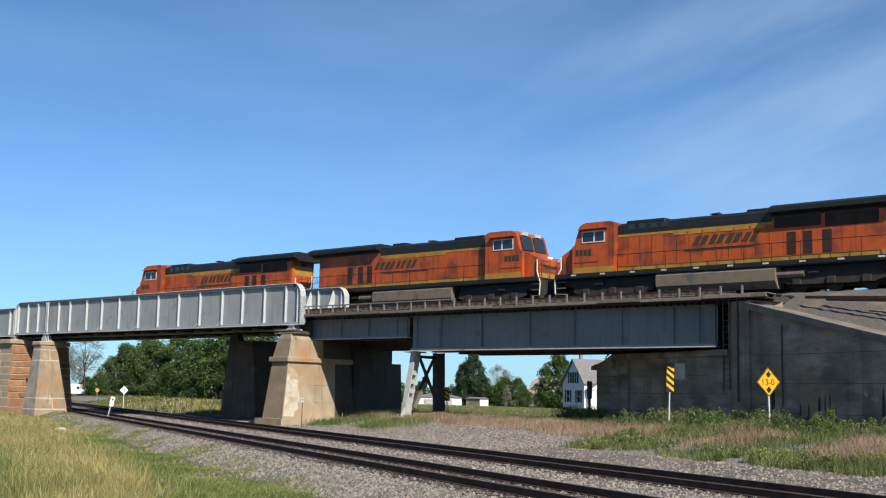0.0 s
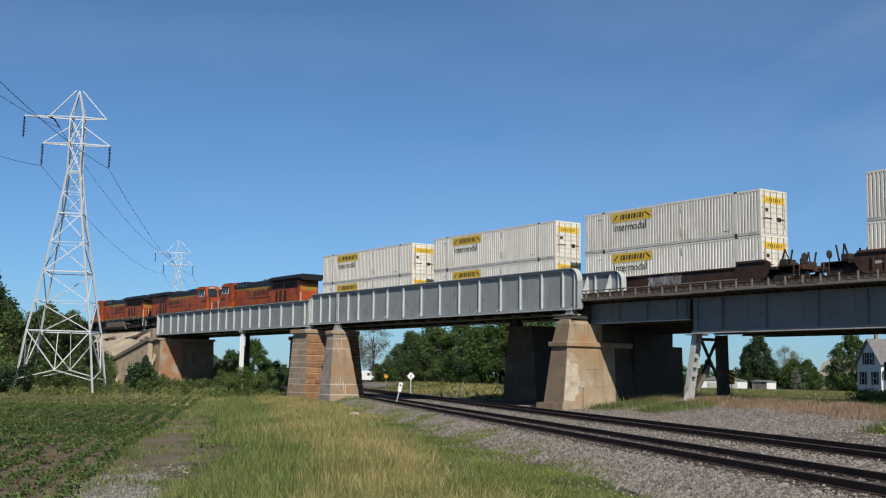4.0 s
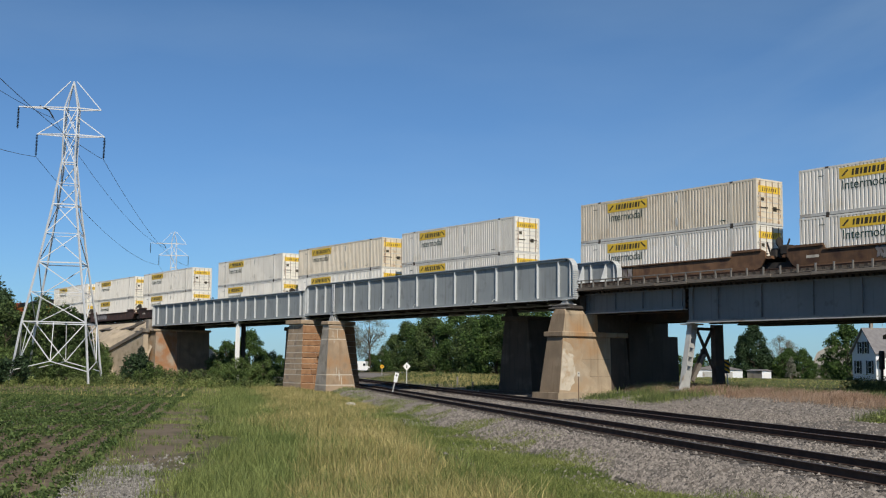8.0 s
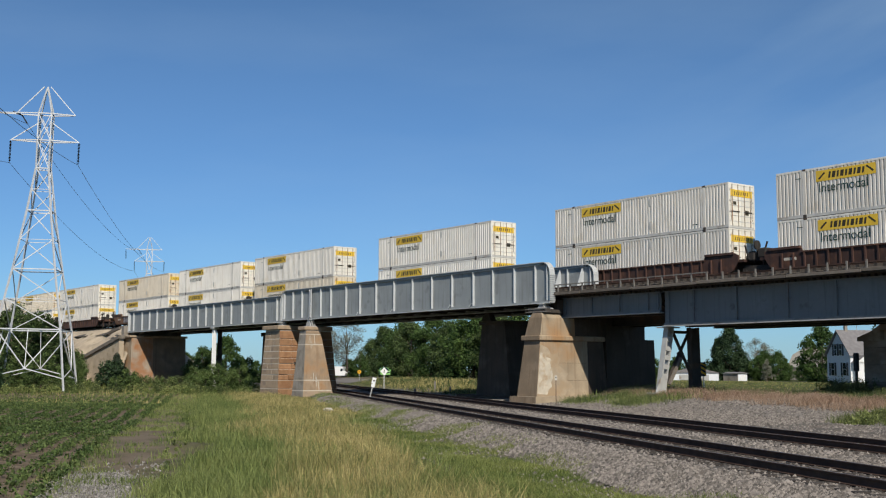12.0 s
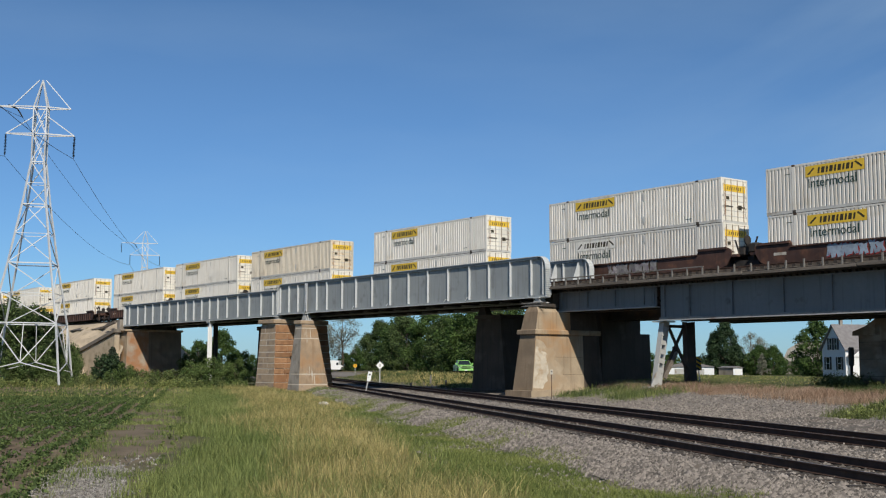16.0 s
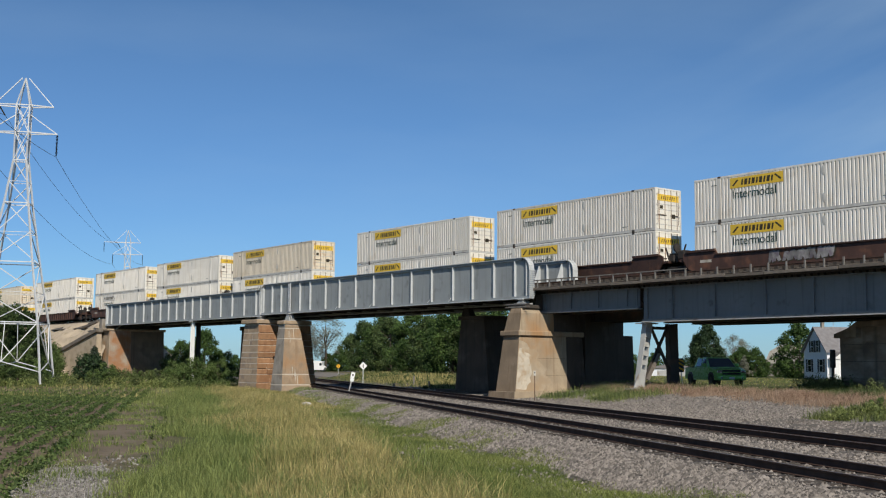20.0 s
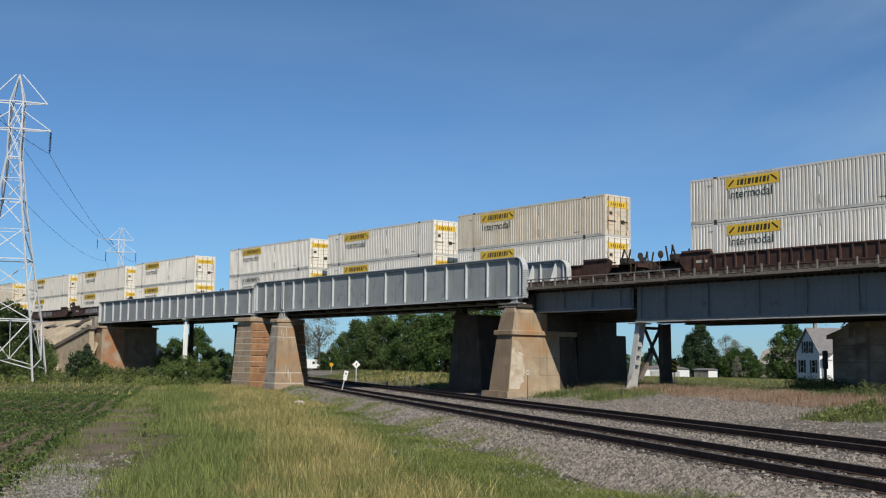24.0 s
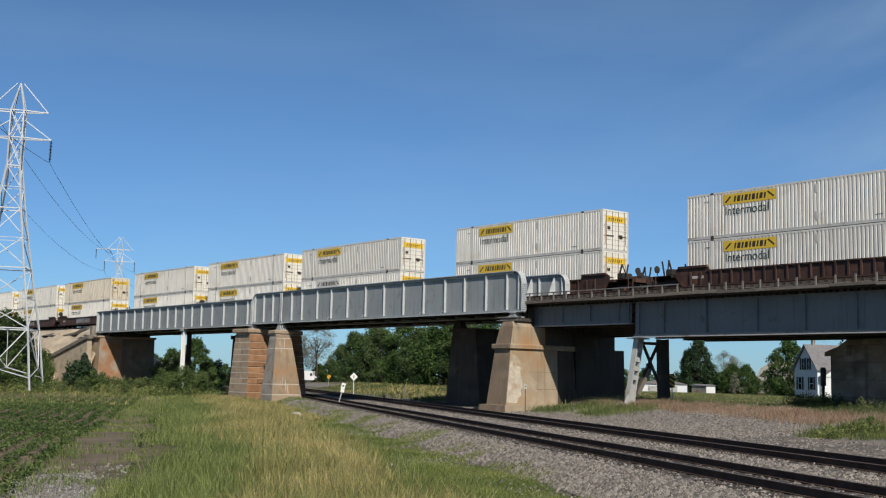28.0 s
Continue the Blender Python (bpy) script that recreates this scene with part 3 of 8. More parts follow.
# ---------- embankments ----------
def lay_embankments():
    xx = np.concatenate([-1500 + np.arange(0, 1200, 60.0), -300 + np.arange(0, 140, 4.0), np.arange(-160, -129.5, 0.75), [-130.2]])
    yy = np.arange(36, 86, 0.75)
    a, b, f = grid(xx, yy)
    rough = 0.25 * np.sin(a * 0.7 + b * 0.9) + 0.18 * np.sin(a * 1.7 - b * 1.3)
    up = np.minimum((b - 43.2) * 0.62, (69.5 - b) * 1.3)
    end = (-131.2 - a) * 0.55 + np.clip((b - 50.6) * 9, -3, 9)
    z = np.clip(np.minimum(up + rough, 7.02), -1.5, 7.02)
    end = np.where(b > 57.8, (-144.5 - a) * 1.2, end)
    z = np.minimum(z, np.clip(end, -1.5, 7.02))
    v = np.stack([a, b, z], -1).reshape(-1, 3)
    sheet("embankment_left", v, f, SAND, "pale eroded earth embankment beside the abutment", "embankment", BRIDGE, "structure", True)
    xx = np.concatenate([np.arange(-27.2, 20, 1.0), np.arange(20, 400, 20.0)])
    yy = np.concatenate([np.arange(30, 52, 1.0), np.arange(52, 84, 2.0)])
    a, b, f = grid(xx, yy)
    # distance behind the wing wall
    wx, wy = np.cos(radians(-52.198)), np.sin(radians(-52.198))
    X, Y = a * wx - b * wy, a * wy + b * wx
    o = X * math.cos(radians(12.4)) + Y * math.sin(radians(12.4))
    s = -X * math.sin(radians(12.4)) + Y * math.cos(radians(12.4))
    wing = np.clip(6.45 - (46.5 - s) * 0.215, 0.3, 6.45)
    z = np.where(o < 36.6, -1.0, np.minimum(7.0, wing - 0.22 + np.clip(o - 38.2, 0, 50) * 0.30))
    z = np.minimum(z, np.maximum((82 - b) * 0.6, -1))
    keep = []
    flat = o.ravel()
    for q in f:
        if (flat[q] > 36.55).all():
            keep.append(q)
    sheet("embankment_right", np.stack([a, b, z], -1).reshape(-1, 3), np.array(keep), EARTH_GRASS, "grassy railway embankment behind the wing wall", "embankment", BRIDGE, "structure", True)
    # stone shoulders that carry the upper tracks
    xs = np.unique(np.concatenate([np.linspace(-1500, -300, 12), np.linspace(-300, -131, 40)]))
    ys = np.array([51.4, 52.4, 53.4, 54.4, 55.4, 56.2, 57.2, 58.0, 60.0, 61.4, 62.6, 63.8]) + 1.6
    zs = np.array([6.2, 6.55, 6.85, 7.1, 7.28, 7.36, 7.38, 7.38, 7.38, 7.36, 7.0, 6.6])
    a, b, f = grid(xs, ys)
    z = np.broadcast_to(zs, a.shape) + 0.03 * np.sin(a * 4.1 + b * 6.0)
    sheet("ballast_shoulder_left", np.stack([a, b, z], -1).reshape(-1, 3), f, BALLAST, "grey stone shoulder of the upper railway", "ballast", BRIDGE, "structure", True)
    # behind the wing wall the stone runs down to the coping
    xs = np.unique(np.concatenate([np.arange(-27.0, 30, 0.5), np.linspace(30, 400, 20)]))
    ys = np.arange(34, 64.1, 0.5)
    a, b, f = grid(xs, ys)
    o, s = 0.429 * a + 0.904 * b, -0.904 * a + 0.429 * b
    wing = np.clip(6.45 - (46.5 - s) * 0.215, 0.3, 6.45)
    top = np.minimum(7.36, 7.36 - (55.8 - b) * 0.46)
    z = np.minimum(np.minimum(top, 7.36 - np.clip(b - 62, 0, 9) * 0.5), wing - 0.05 + np.clip(o - 37.2, 0, 60) * 0.62) + 0.03 * np.sin(a * 4.1 + b * 6.0)
    ok = (o.ravel()[f] > 36.95).all(axis=1)
    sheet("ballast_shoulder_right", np.stack([a, b, z], -1).reshape(-1, 3), f[ok], BALLAST, "grey stone shoulder of the upper railway above the wing wall", "ballast", BRIDGE, "structure", True)


EARTH_GRASS = mat("dry grass slope", (0.17, 0.16, 0.07), 0.95, var=0.35, scale=0.9, bump=0.8, bump_scale=8, stain=(0.28, 0.23, 0.15), stain_at=0.56)
lay_embankments()


def upper_tracks():
    for name, y in (("upper_track_far", TRAIN_Y), ("upper_track_near", NEAR_Y)):
        t = thing(name, "railway track carried over the bridge", "railway track", BRIDGE, kind="structure")
        lift = RAIL_TOP if y == TRAIN_Y else RAIL_TOP - 0.1
        for side in (-0.7525, 0.7525):
            r = part("rail", rail_shape(-900 if y == TRAIN_Y else -131, 300 if y == TRAIN_Y else -27.5, y + side), RAIL, t, "dark rusty steel rail")
            r.location.z = lift
        ties = Shape()
        for i in range(420):
            x = -170 + i * 0.52
            if y != TRAIN_Y and not -131 < x < -27.5:
                continue
            ties.box(x - 0.11, x + 0.11, y - 1.4, y + 1.4, lift - 0.36, lift - 0.168)
        tagged(part("ties", ties, TIE, t, "dark timber ties"), kind="stuff")


upper_tracks()


# ---------- bridge ----------
def rounded(x0, x1, z0, z1, r, left, right, n=6):
    """Outline in x, z with rounded upper corners where asked."""
    p = [(x0, z0), (x1, z0)]
    if right:
        p += [(x1 - r + r * math.cos(a), z1 - r + r * math.sin(a)) for a in (math.pi / 2 * i / n for i in range(n + 1))]
    else:
        p.append((x1, z1))
    if left:
        p += [(x0 + r - r * math.sin(a), z1 - r + r * math.cos(a)) for a in (math.pi / 2 * i / n for i in range(n + 1))]
    else:
        p.append((x0, z1))
    return p


def flange(outline, y, w, th):
    """A plate that follows the upper outline of a girder from end to end."""
    s = Shape()
    pts = outline[1:] + [outline[0]]
    for (xa, za), (xb, zb) in zip(pts, pts[1:]):
        d = Vector((xb - xa, 0, zb - za))
        if d.length < 1e-4:
            continue
        nrm = Vector((d.z, 0, -d.x)).normalized() * th
        a, b = Vector((xa, y, za)), Vector((xb, y, zb))
        h = Vector((0, w / 2, 0))
        s.hexa([a - h, b - h, b + h, a + h, a - h + nrm, b - h + nrm, b + h + nrm, a + h + nrm])
    return s


def through_girder(name, label, x0, x1, y, z0, z1, ribs, left, right, knees=False):
    t = thing(name, label, "bridge girder", BRIDGE, "plate girders of the railway bridge")
    out = rounded(x0, x1, z0, z1, 0.75, left, right)
    part("web", Shape().prism(out, "y", y - 0.012, y + 0.012), GIRDER, t, "grey painted steel web")
    part("top_flange", flange(out, y, 0.46, 0.045), GIRDER_RIB, t, "pale top and end flange plates")
    part("bottom_flange", Shape().box(x0, x1, y - 0.23, y + 0.23, z0 - 0.05, z0), GIRDER_RIB, t)
    part("bottom_angle", Shape().box(x0 + 0.02, x1 - 0.02, y - 0.16, y - 0.013, z0 + 0.001, z0 + 0.13), GIRDER, t)
    part("top_angle", Shape().box(x0 + 0.8, x1 - 0.8, y - 0.16, y - 0.013, z1 - 0.15, z1 - 0.002), GIRDER, t)
    rib = Shape().box(-0.03, 0.03, -0.17, -0.013, 0.135, z1 - z0 - 0.155).box(-0.065, 0.065, -0.035, -0.0135, 0.135, z1 - z0 - 0.155).mesh("stiffener")
    back = Shape().box(-0.045, 0.045, 0.013, 0.15, 0.1, z1 - z0 - 0.12).mesh("rear_stiffener")
    for u in ribs:
        o = part("stiffener", rib, GIRDER_RIB, t, "pale vertical stiffener")
        o.location = (-u, y, z0)
    for u in ribs[::2]:
        o = part("rear_stiffener", back, GIRDER_RIB, t)
        o.location = (-u, y, z0)
    if knees:
        knee = Shape().prism([(-0.02, 0.7), (-0.95, 0.7), (-0.16, z1 - z0 - 0.2), (-0.02, z1 - z0 - 0.2)], "x", -0.03, 0.03).mesh("knee_brace")
        for i in range(16):
            o = part("knee_brace", knee, GIRDER_RIB, t, "triangular pale knee brace")
            o.location = (x1 - 1.2 - i * 2.35, y, z0)
    rivets = Shape()
    for u in ribs:
        for k in range(int((z1 - z0 - 0.3) / 0.14)):
            rivets.box(-u - 0.064, -u - 0.048, y - 0.041, y - 0.0355, z0 + 0.2 + k * 0.14, z0 + 0.216 + k * 0.14)
    tagged(part("rivets", rivets, GIRDER, t), kind="stuff")
    return t


M_RIBS = [93.6, 91.98, 90.36, 87.1, 85.4, 82.93, 80.75, 78.33, 75.74, 73.2, 70.64, 68.1, 65.55, 63.3, 60.95, 58.75, 57.55]
L_RIBS = [130.8, 129.6, 127.1, 124.95, 122.8, 120.5, 118.3, 116.1, 114.05, 112.1, 110.2, 108.35, 106.45, 104.4, 102.1, 99.7, 97.3, 95.0, 94.25]
span_m = through_girder("plate_girder", "long grey riveted plate girder with rounded ends over the lower tracks", -93.9, -57.2, 51.8, 6.34, 9.05, M_RIBS, True, True)
span_l = through_girder("plate_girder", "grey riveted plate girder reaching the far abutment", -131.0, -93.98, 51.8, 6.22, 8.60, L_RIBS, False, False)
through_girder("plate_girder", "grey plate girder with knee braces beside the far track", -131.0, -57.9, 56.55, 6.34, 9.22, [58.3 + 2.35 * i for i in range(31)], False, True, True)
through_girder("plate_girder", "grey plate girder on the far side of the train", -131.0, -57.9, 61.3, 6.34, 9.10, [58.3 + 4.7 * i for i in range(15)], False, True)
# a laced post and end-plate rungs on the long girder
lace = Shape()
for i in range(14):
    z = 6.5 + i * 0.17
    lace.bar((-88.88, 51.57, z), (-88.56, 51.57, z + 0.16), 0.06).bar((-88.56, 51.55, z), (-88.88, 51.55, z + 0.16), 0.04)
lace.box(-88.91, -88.87, 51.55, 51.62, 6.42, 8.94).box(-88.57, -88.53, 51.55, 51.62, 6.42, 8.94)
part("laced_post", lace, GALV, span_m, "pale laced bar post")
part("post_angle", Shape().box(-88.99, -88.93, 51.6, 51.78, 6.4, 8.95), DARK_STEEL, span_m, "dark angle beside the laced post")
rung = Shape().box(-0.03, 0.05, -0.25, 0.25, -0.03, 0.03).mesh("end_rung")
for i in range(13):
    part("end_rung", rung, GIRDER_RIB, span_m).location = (-57.15, 51.8, 6.5 + i * 0.14)
for i, u in enumerate((80.75, 75.74, 68.1, 65.55)):
    part("drip_mark", Shape().bar((-u - 0.3, 51.56, 6.42), (-u - 0.05, 51.56, 6.62), 0.05), WHITE, span_m, "white painted tick on the lower edge")

floor = thing("bridge_floor", "dark steel floor between the girders", "bridge deck", BRIDGE, kind="structure")
part("floor_plate", Shape().box(-130.9, -57.3, 51.95, 61.2, 6.98, 7.1), DARK_STEEL, floor)
beam = Shape().box(-0.15, 0.15, 51.85, 61.25, 6.40, 6.44).box(-0.012, 0.012, 51.85, 61.25, 6.44, 6.94).box(-0.15, 0.15, 51.85, 61.25, 6.94, 6.979).mesh("floor_beam")
for i in range(31):
    part("floor_beam", beam, DARK_STEEL, floor, "dark floor beam").location.x = -58.4 - 2.38 * i
part("stringers", Shape().box(-130.9, -57.3, 53.3, 53.6, 6.46, 6.93).box(-130.9, -57.3, 54.8, 55.1, 6.46, 6.93).box(-130.9, -57.3, 57.9, 58.2, 6.46, 6.93).box(-130.9, -57.3, 59.5, 59.8, 6.46, 6.93), DARK_STEEL, floor)


def deck_girder(label, x0, x1, y, z0, z1, ribs, steel):
    t = thing("deck_girder", label, "bridge girder", BRIDGE, "deck plate girders of the right-hand spans")
    part("web", Shape().box(x0, x1, y - 0.012, y + 0.012, z0, z1), steel, t, "blue grey steel web")
    part("top_flange", Shape().box(x0, x1, y - 0.2, y + 0.2, z1, z1 + 0.05), steel, t)
    part("bottom_flange", Shape().box(x0, x1, y - 0.24, y + 0.24, z0 - 0.06, z0), PALE_STEEL if steel is DECK_STEEL else steel, t, "rust-edged bottom flange")
    part("bottom_angle", Shape().box(x0, x1, y - 0.15, y - 0.0125, z0 + 0.001, z0 + 0.14), steel, t)
    for u in ribs:
        part("stiffener", Shape().box(-u - 0.05, -u + 0.05, y - 0.13, y - 0.0125, z0 + 0.141, z1), steel, t)
    return t


B_RIBS = [48.1, 46.12, 42.94, 39.41, 36.34, 33.27, 30.12, 28.66, 27.75]
deck_girder("short blue grey deck girder with soot stains", -57.6, -48.75, 53.2, 5.40, 6.61, [57.3, 54.8, 52.3, 49.8, 48.95], DECK_STEEL)
deck_girder("long blue grey deck girder over the road", -48.45, -27.6, 53.2, 4.56, 6.61, B_RIBS, DECK_STEEL)
# inner girders in a darker steel than the outer ones
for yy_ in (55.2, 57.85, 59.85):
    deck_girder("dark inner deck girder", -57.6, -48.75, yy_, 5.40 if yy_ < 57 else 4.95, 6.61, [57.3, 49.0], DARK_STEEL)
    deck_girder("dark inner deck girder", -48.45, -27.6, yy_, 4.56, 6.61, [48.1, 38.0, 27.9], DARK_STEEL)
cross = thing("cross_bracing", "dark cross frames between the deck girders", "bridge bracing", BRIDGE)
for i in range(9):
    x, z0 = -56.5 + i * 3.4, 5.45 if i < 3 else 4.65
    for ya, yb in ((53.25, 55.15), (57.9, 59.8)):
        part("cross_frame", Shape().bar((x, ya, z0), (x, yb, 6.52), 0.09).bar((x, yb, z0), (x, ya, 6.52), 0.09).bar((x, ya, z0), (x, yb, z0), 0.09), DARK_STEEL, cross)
deck = thing("open_deck", "dark open timber deck with a side walkway", "bridge deck", BRIDGE, kind="structure")
tie_ = Shape().soft(-0.12, 0.12, 52.92, 61.0, 6.665, 7.02, 0.015).mesh("deck_tie")
for i in range(80):
    part("deck_tie", tie_, TIE, deck, "dark timber deck tie").location.x = -57.0 + i * 0.41
# added dark board: covers the tie ends, gives the walkway's shaded underside
part("soffit", Shape().box(-57.2, -24.4, 52.03, 52.99, 6.80, 6.84), TIE, deck, "added dark boards for the shaded walkway underside")
bracket = Shape().box(-0.05, 0.05, 52.02, 52.918, 6.86, 7.02).mesh("bracket")
for i in range(13):
    part("bracket", bracket, SHADE_STEEL, deck, "dark walkway bracket").location.x = -56.3 + i * 2.6
plank = Shape().soft(-57.2, -24.4, -0.123, 0.123, 0, 0.05, 0.01).mesh("walkway_plank")
for i in range(4):
    part("walkway_plank", plank, TIMBER, deck, "grey walkway plank").location = (0, 52.15 + i * 0.25, 7.024)
rnd = random.Random(4)
x = -57.2
while x < -24.6:
    ln_ = rnd.choice((2.6, 3.6, 4.6))
    part("edge_beam", Shape().soft(x, min(x + ln_ - 0.04, -24.4), -0.06, 0.06, -0.085, 0.085, 0.012), TIMBER, deck, "weathered grey edge timber").location = (0, 51.95, 6.915 + rnd.uniform(-0.03, 0.03))
    x += ln_
post_ = Shape().box(-0.04, 0.04, -0.04, 0.04, 0, 0.46).mesh("edge_post")
for i in range(28):
    part("edge_post", post_, POST_STEEL, deck, "short pale edge post").location = (-56.75 + i * 1.152, 51.95, 6.99)
part("top_rail", Shape().box(-57.2, -44.0, 51.90, 52.0, 7.451, 7.515), POST_STEEL, deck, "pale top rail along the first posts")

# beams coloured near-black for the shadow under the train
for yy_, zz_ in ((TRAIN_Y, 7.22), (NEAR_Y, 7.12)):
    for side in (-0.75, 0.75):
        part("track_beam", Shape().box(-57.2, -24.4, yy_ + side - 0.25, yy_ + side + 0.25, 7.022, zz_), SHADE_STEEL, deck, "dark longitudinal beam under the rails")


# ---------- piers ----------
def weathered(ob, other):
    """Gives the faces that look to -y another weathering; on p2 also grazing-sun dimness."""
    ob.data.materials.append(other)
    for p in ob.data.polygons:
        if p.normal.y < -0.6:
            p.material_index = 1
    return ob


def shoe(x, y, z0, z1):
    t = thing("bridge_bearing", "pale steel bridge bearing on a pier top", "bridge bearing", BRIDGE @ pose(x, y, z0), "bearings")
    h = z1 - z0
    part("base_plate", Shape().box(-0.55, 0.55, -0.35, 0.35, 0, 0.07), PALE_STEEL, t)
    for i in (-1, 0, 1):
        part("web_plate", Shape().prism([(-0.42, 0.071), (0.42, 0.071), (0.14, h - 0.061), (-0.14, h - 0.061)], "y", i * 0.22 - 0.03, i * 0.22 + 0.03), PALE_STEEL, t)
    part("top_plate", Shape().box(-0.3, 0.3, -0.33, 0.33, h - 0.06, h), PALE_STEEL, t)


LIME_WASH = mat("flaking lime wash", (0.58, 0.515, 0.41), 0.9, var=0.18, scale=2.0, bump=0.3, stain=(0.42, 0.31, 0.20), stain_at=0.54, stain_scale=1.6)
FAINT_WASH = mat("worn lime wash", (0.425, 0.342, 0.243), 0.9, var=0.2, scale=1.6, bump=0.3, stain=(0.385, 0.28, 0.175), stain_at=0.5, stain_scale=1.2)
p2 = thing("bridge_pier", "tan battered concrete pier with rust stains and a moulded band", "bridge pier", BRIDGE)
# faces to -y: greyer weathering, the dimness of grazing sun also put in
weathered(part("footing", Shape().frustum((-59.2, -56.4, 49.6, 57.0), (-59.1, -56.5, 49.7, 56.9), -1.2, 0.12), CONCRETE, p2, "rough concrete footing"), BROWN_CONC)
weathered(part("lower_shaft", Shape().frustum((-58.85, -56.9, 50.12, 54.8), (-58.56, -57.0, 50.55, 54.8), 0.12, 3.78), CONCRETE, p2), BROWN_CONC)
# rear half in darker concrete: the deck's shadow put into the colour
part("rear_shaft", Shape().frustum((-58.85, -56.9, 54.8, 56.6), (-58.56, -57.0, 54.8, 56.3), 0.12, 3.78), SHADE_CONC, p2, "rear of the pier, darkened for deck shade")
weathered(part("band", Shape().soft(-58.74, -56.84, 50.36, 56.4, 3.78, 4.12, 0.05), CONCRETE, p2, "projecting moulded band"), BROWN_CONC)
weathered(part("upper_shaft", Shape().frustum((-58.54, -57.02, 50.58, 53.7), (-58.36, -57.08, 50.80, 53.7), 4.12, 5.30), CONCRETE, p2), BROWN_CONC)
part("rear_upper_shaft", Shape().frustum((-58.54, -57.02, 53.7, 56.28), (-58.36, -57.08, 53.7, 56.1), 4.12, 5.30), SHADE_CONC, p2, "rear of the pier, darkened for deck shade")
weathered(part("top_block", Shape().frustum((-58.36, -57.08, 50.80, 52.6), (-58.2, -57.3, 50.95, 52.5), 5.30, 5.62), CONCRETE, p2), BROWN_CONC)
# added wall that closes a sky gap, coloured as the shade there
part("seat_wall", Shape().box(-58.3, -57.64, 52.65, 56.1, 5.301, 6.6), SHADE_CONC, p2, "added seat wall, darkened for girder shade")
for z in (1.15, 2.3):
    part("pour_line", Shape().box(-56.99 - 0.027 * z, -56.895 - 0.027 * z, 50.3 + 0.117 * z, 54.7, z, z + 0.025), BROWN_CONC, p2, "dark pour line")
part("pad", Shape().soft(-58.7, -57.1, 51.05, 52.5, 5.62, 5.86, 0.03), DARK_STEEL, p2, "dark bearing pad")
for z in (5.66, 5.861):
    part("grillage_beam", Shape().soft(-59.0, -56.5, 50.9 + z * 0.02, 51.04, z, z + 0.075, 0.01), POST_STEEL, p2, "pale rusty grillage beam")
wash = [(50.2, 0.3), (51.05, 0.24), (51.25, 0.6), (51.5, 0.75), (51.42, 1.05), (51.6, 1.3), (51.55, 1.75), (51.42, 2.1), (51.58, 2.45), (51.4, 2.62), (51.05, 2.7), (50.8, 2.95), (50.58, 3.0), (50.49, 2.8)]
face = lambda y, z, d: (-56.9 - 0.0273 * (z - 0.12) + d, y, z)
faint = [(50.2, 0.2), (52.6, 0.16), (52.9, 0.5), (53.4, 0.7), (53.2, 1.0), (52.7, 1.25), (52.95, 1.6), (52.5, 1.95), (52.1, 2.2), (52.3, 2.6), (51.9, 2.95), (51.5, 2.9), (51.2, 3.3), (50.8, 3.45), (50.54, 3.5)]
for name, line, out, paint, label in (("faint_wash", faint, 0.003, FAINT_WASH, "worn pale wash"), ("lime_wash", wash, 0.007, LIME_WASH, "flaking white lime wash patch")):
    k_ = len(line)
    part(name, Shape().add([face(y, z, out) for y, z in line] + [face(y, z, -0.01) for y, z in line], [tuple(range(k_)), tuple(range(k_, 2 * k_))[::-1]] + [(i, (i + 1) % k_, k_ + (i + 1) % k_, k_ + i) for i in range(k_)]), paint, p2, label)
shoe(-58.0, 51.8, 5.92, 6.29)
# this pier's concrete is coloured dark for the shade under the span
rear2 = thing("bridge_pier", "shade-darkened concrete pier under the far deck span", "bridge pier", BRIDGE)
part("shaft", Shape().frustum((-59.6, -57.3, 56.95, 61.9), (-59.4, -57.4, 57.0, 61.8), -1.0, 4.0), SHADE_CONC, rear2)
part("upper_shaft", Shape().box(-59.3, -57.5, 57.1, 60.95, 4.0, 6.3), SHADE_CONC, rear2)
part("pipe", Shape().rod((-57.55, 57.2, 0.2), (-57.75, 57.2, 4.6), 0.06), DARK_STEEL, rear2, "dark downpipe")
# shade beneath the bridge is part of this pier's colour
dark3 = thing("bridge_pier", "shade-darkened pier beside the tracks", "bridge pier", BRIDGE)
part("shaft", Shape().frustum((-71.5, -67.2, 56.6, 61.8), (-70.8, -68.0, 56.7, 61.6), -0.9, 5.35), SHADE_CONC, dark3)
part("cap", Shape().soft(-71.0, -67.8, 56.5, 61.8, 5.35, 5.65, 0.04), SHADE_CONC, dark3)
part("footing", Shape().soft(-73.6, -66.9, 56.3, 62.0, -1.0, -0.05, 0.06), SHADE_CONC, dark3)
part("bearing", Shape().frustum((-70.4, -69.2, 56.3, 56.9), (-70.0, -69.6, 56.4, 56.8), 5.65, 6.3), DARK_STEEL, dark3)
shoe(-69.8, 61.3, 5.65, 6.29)

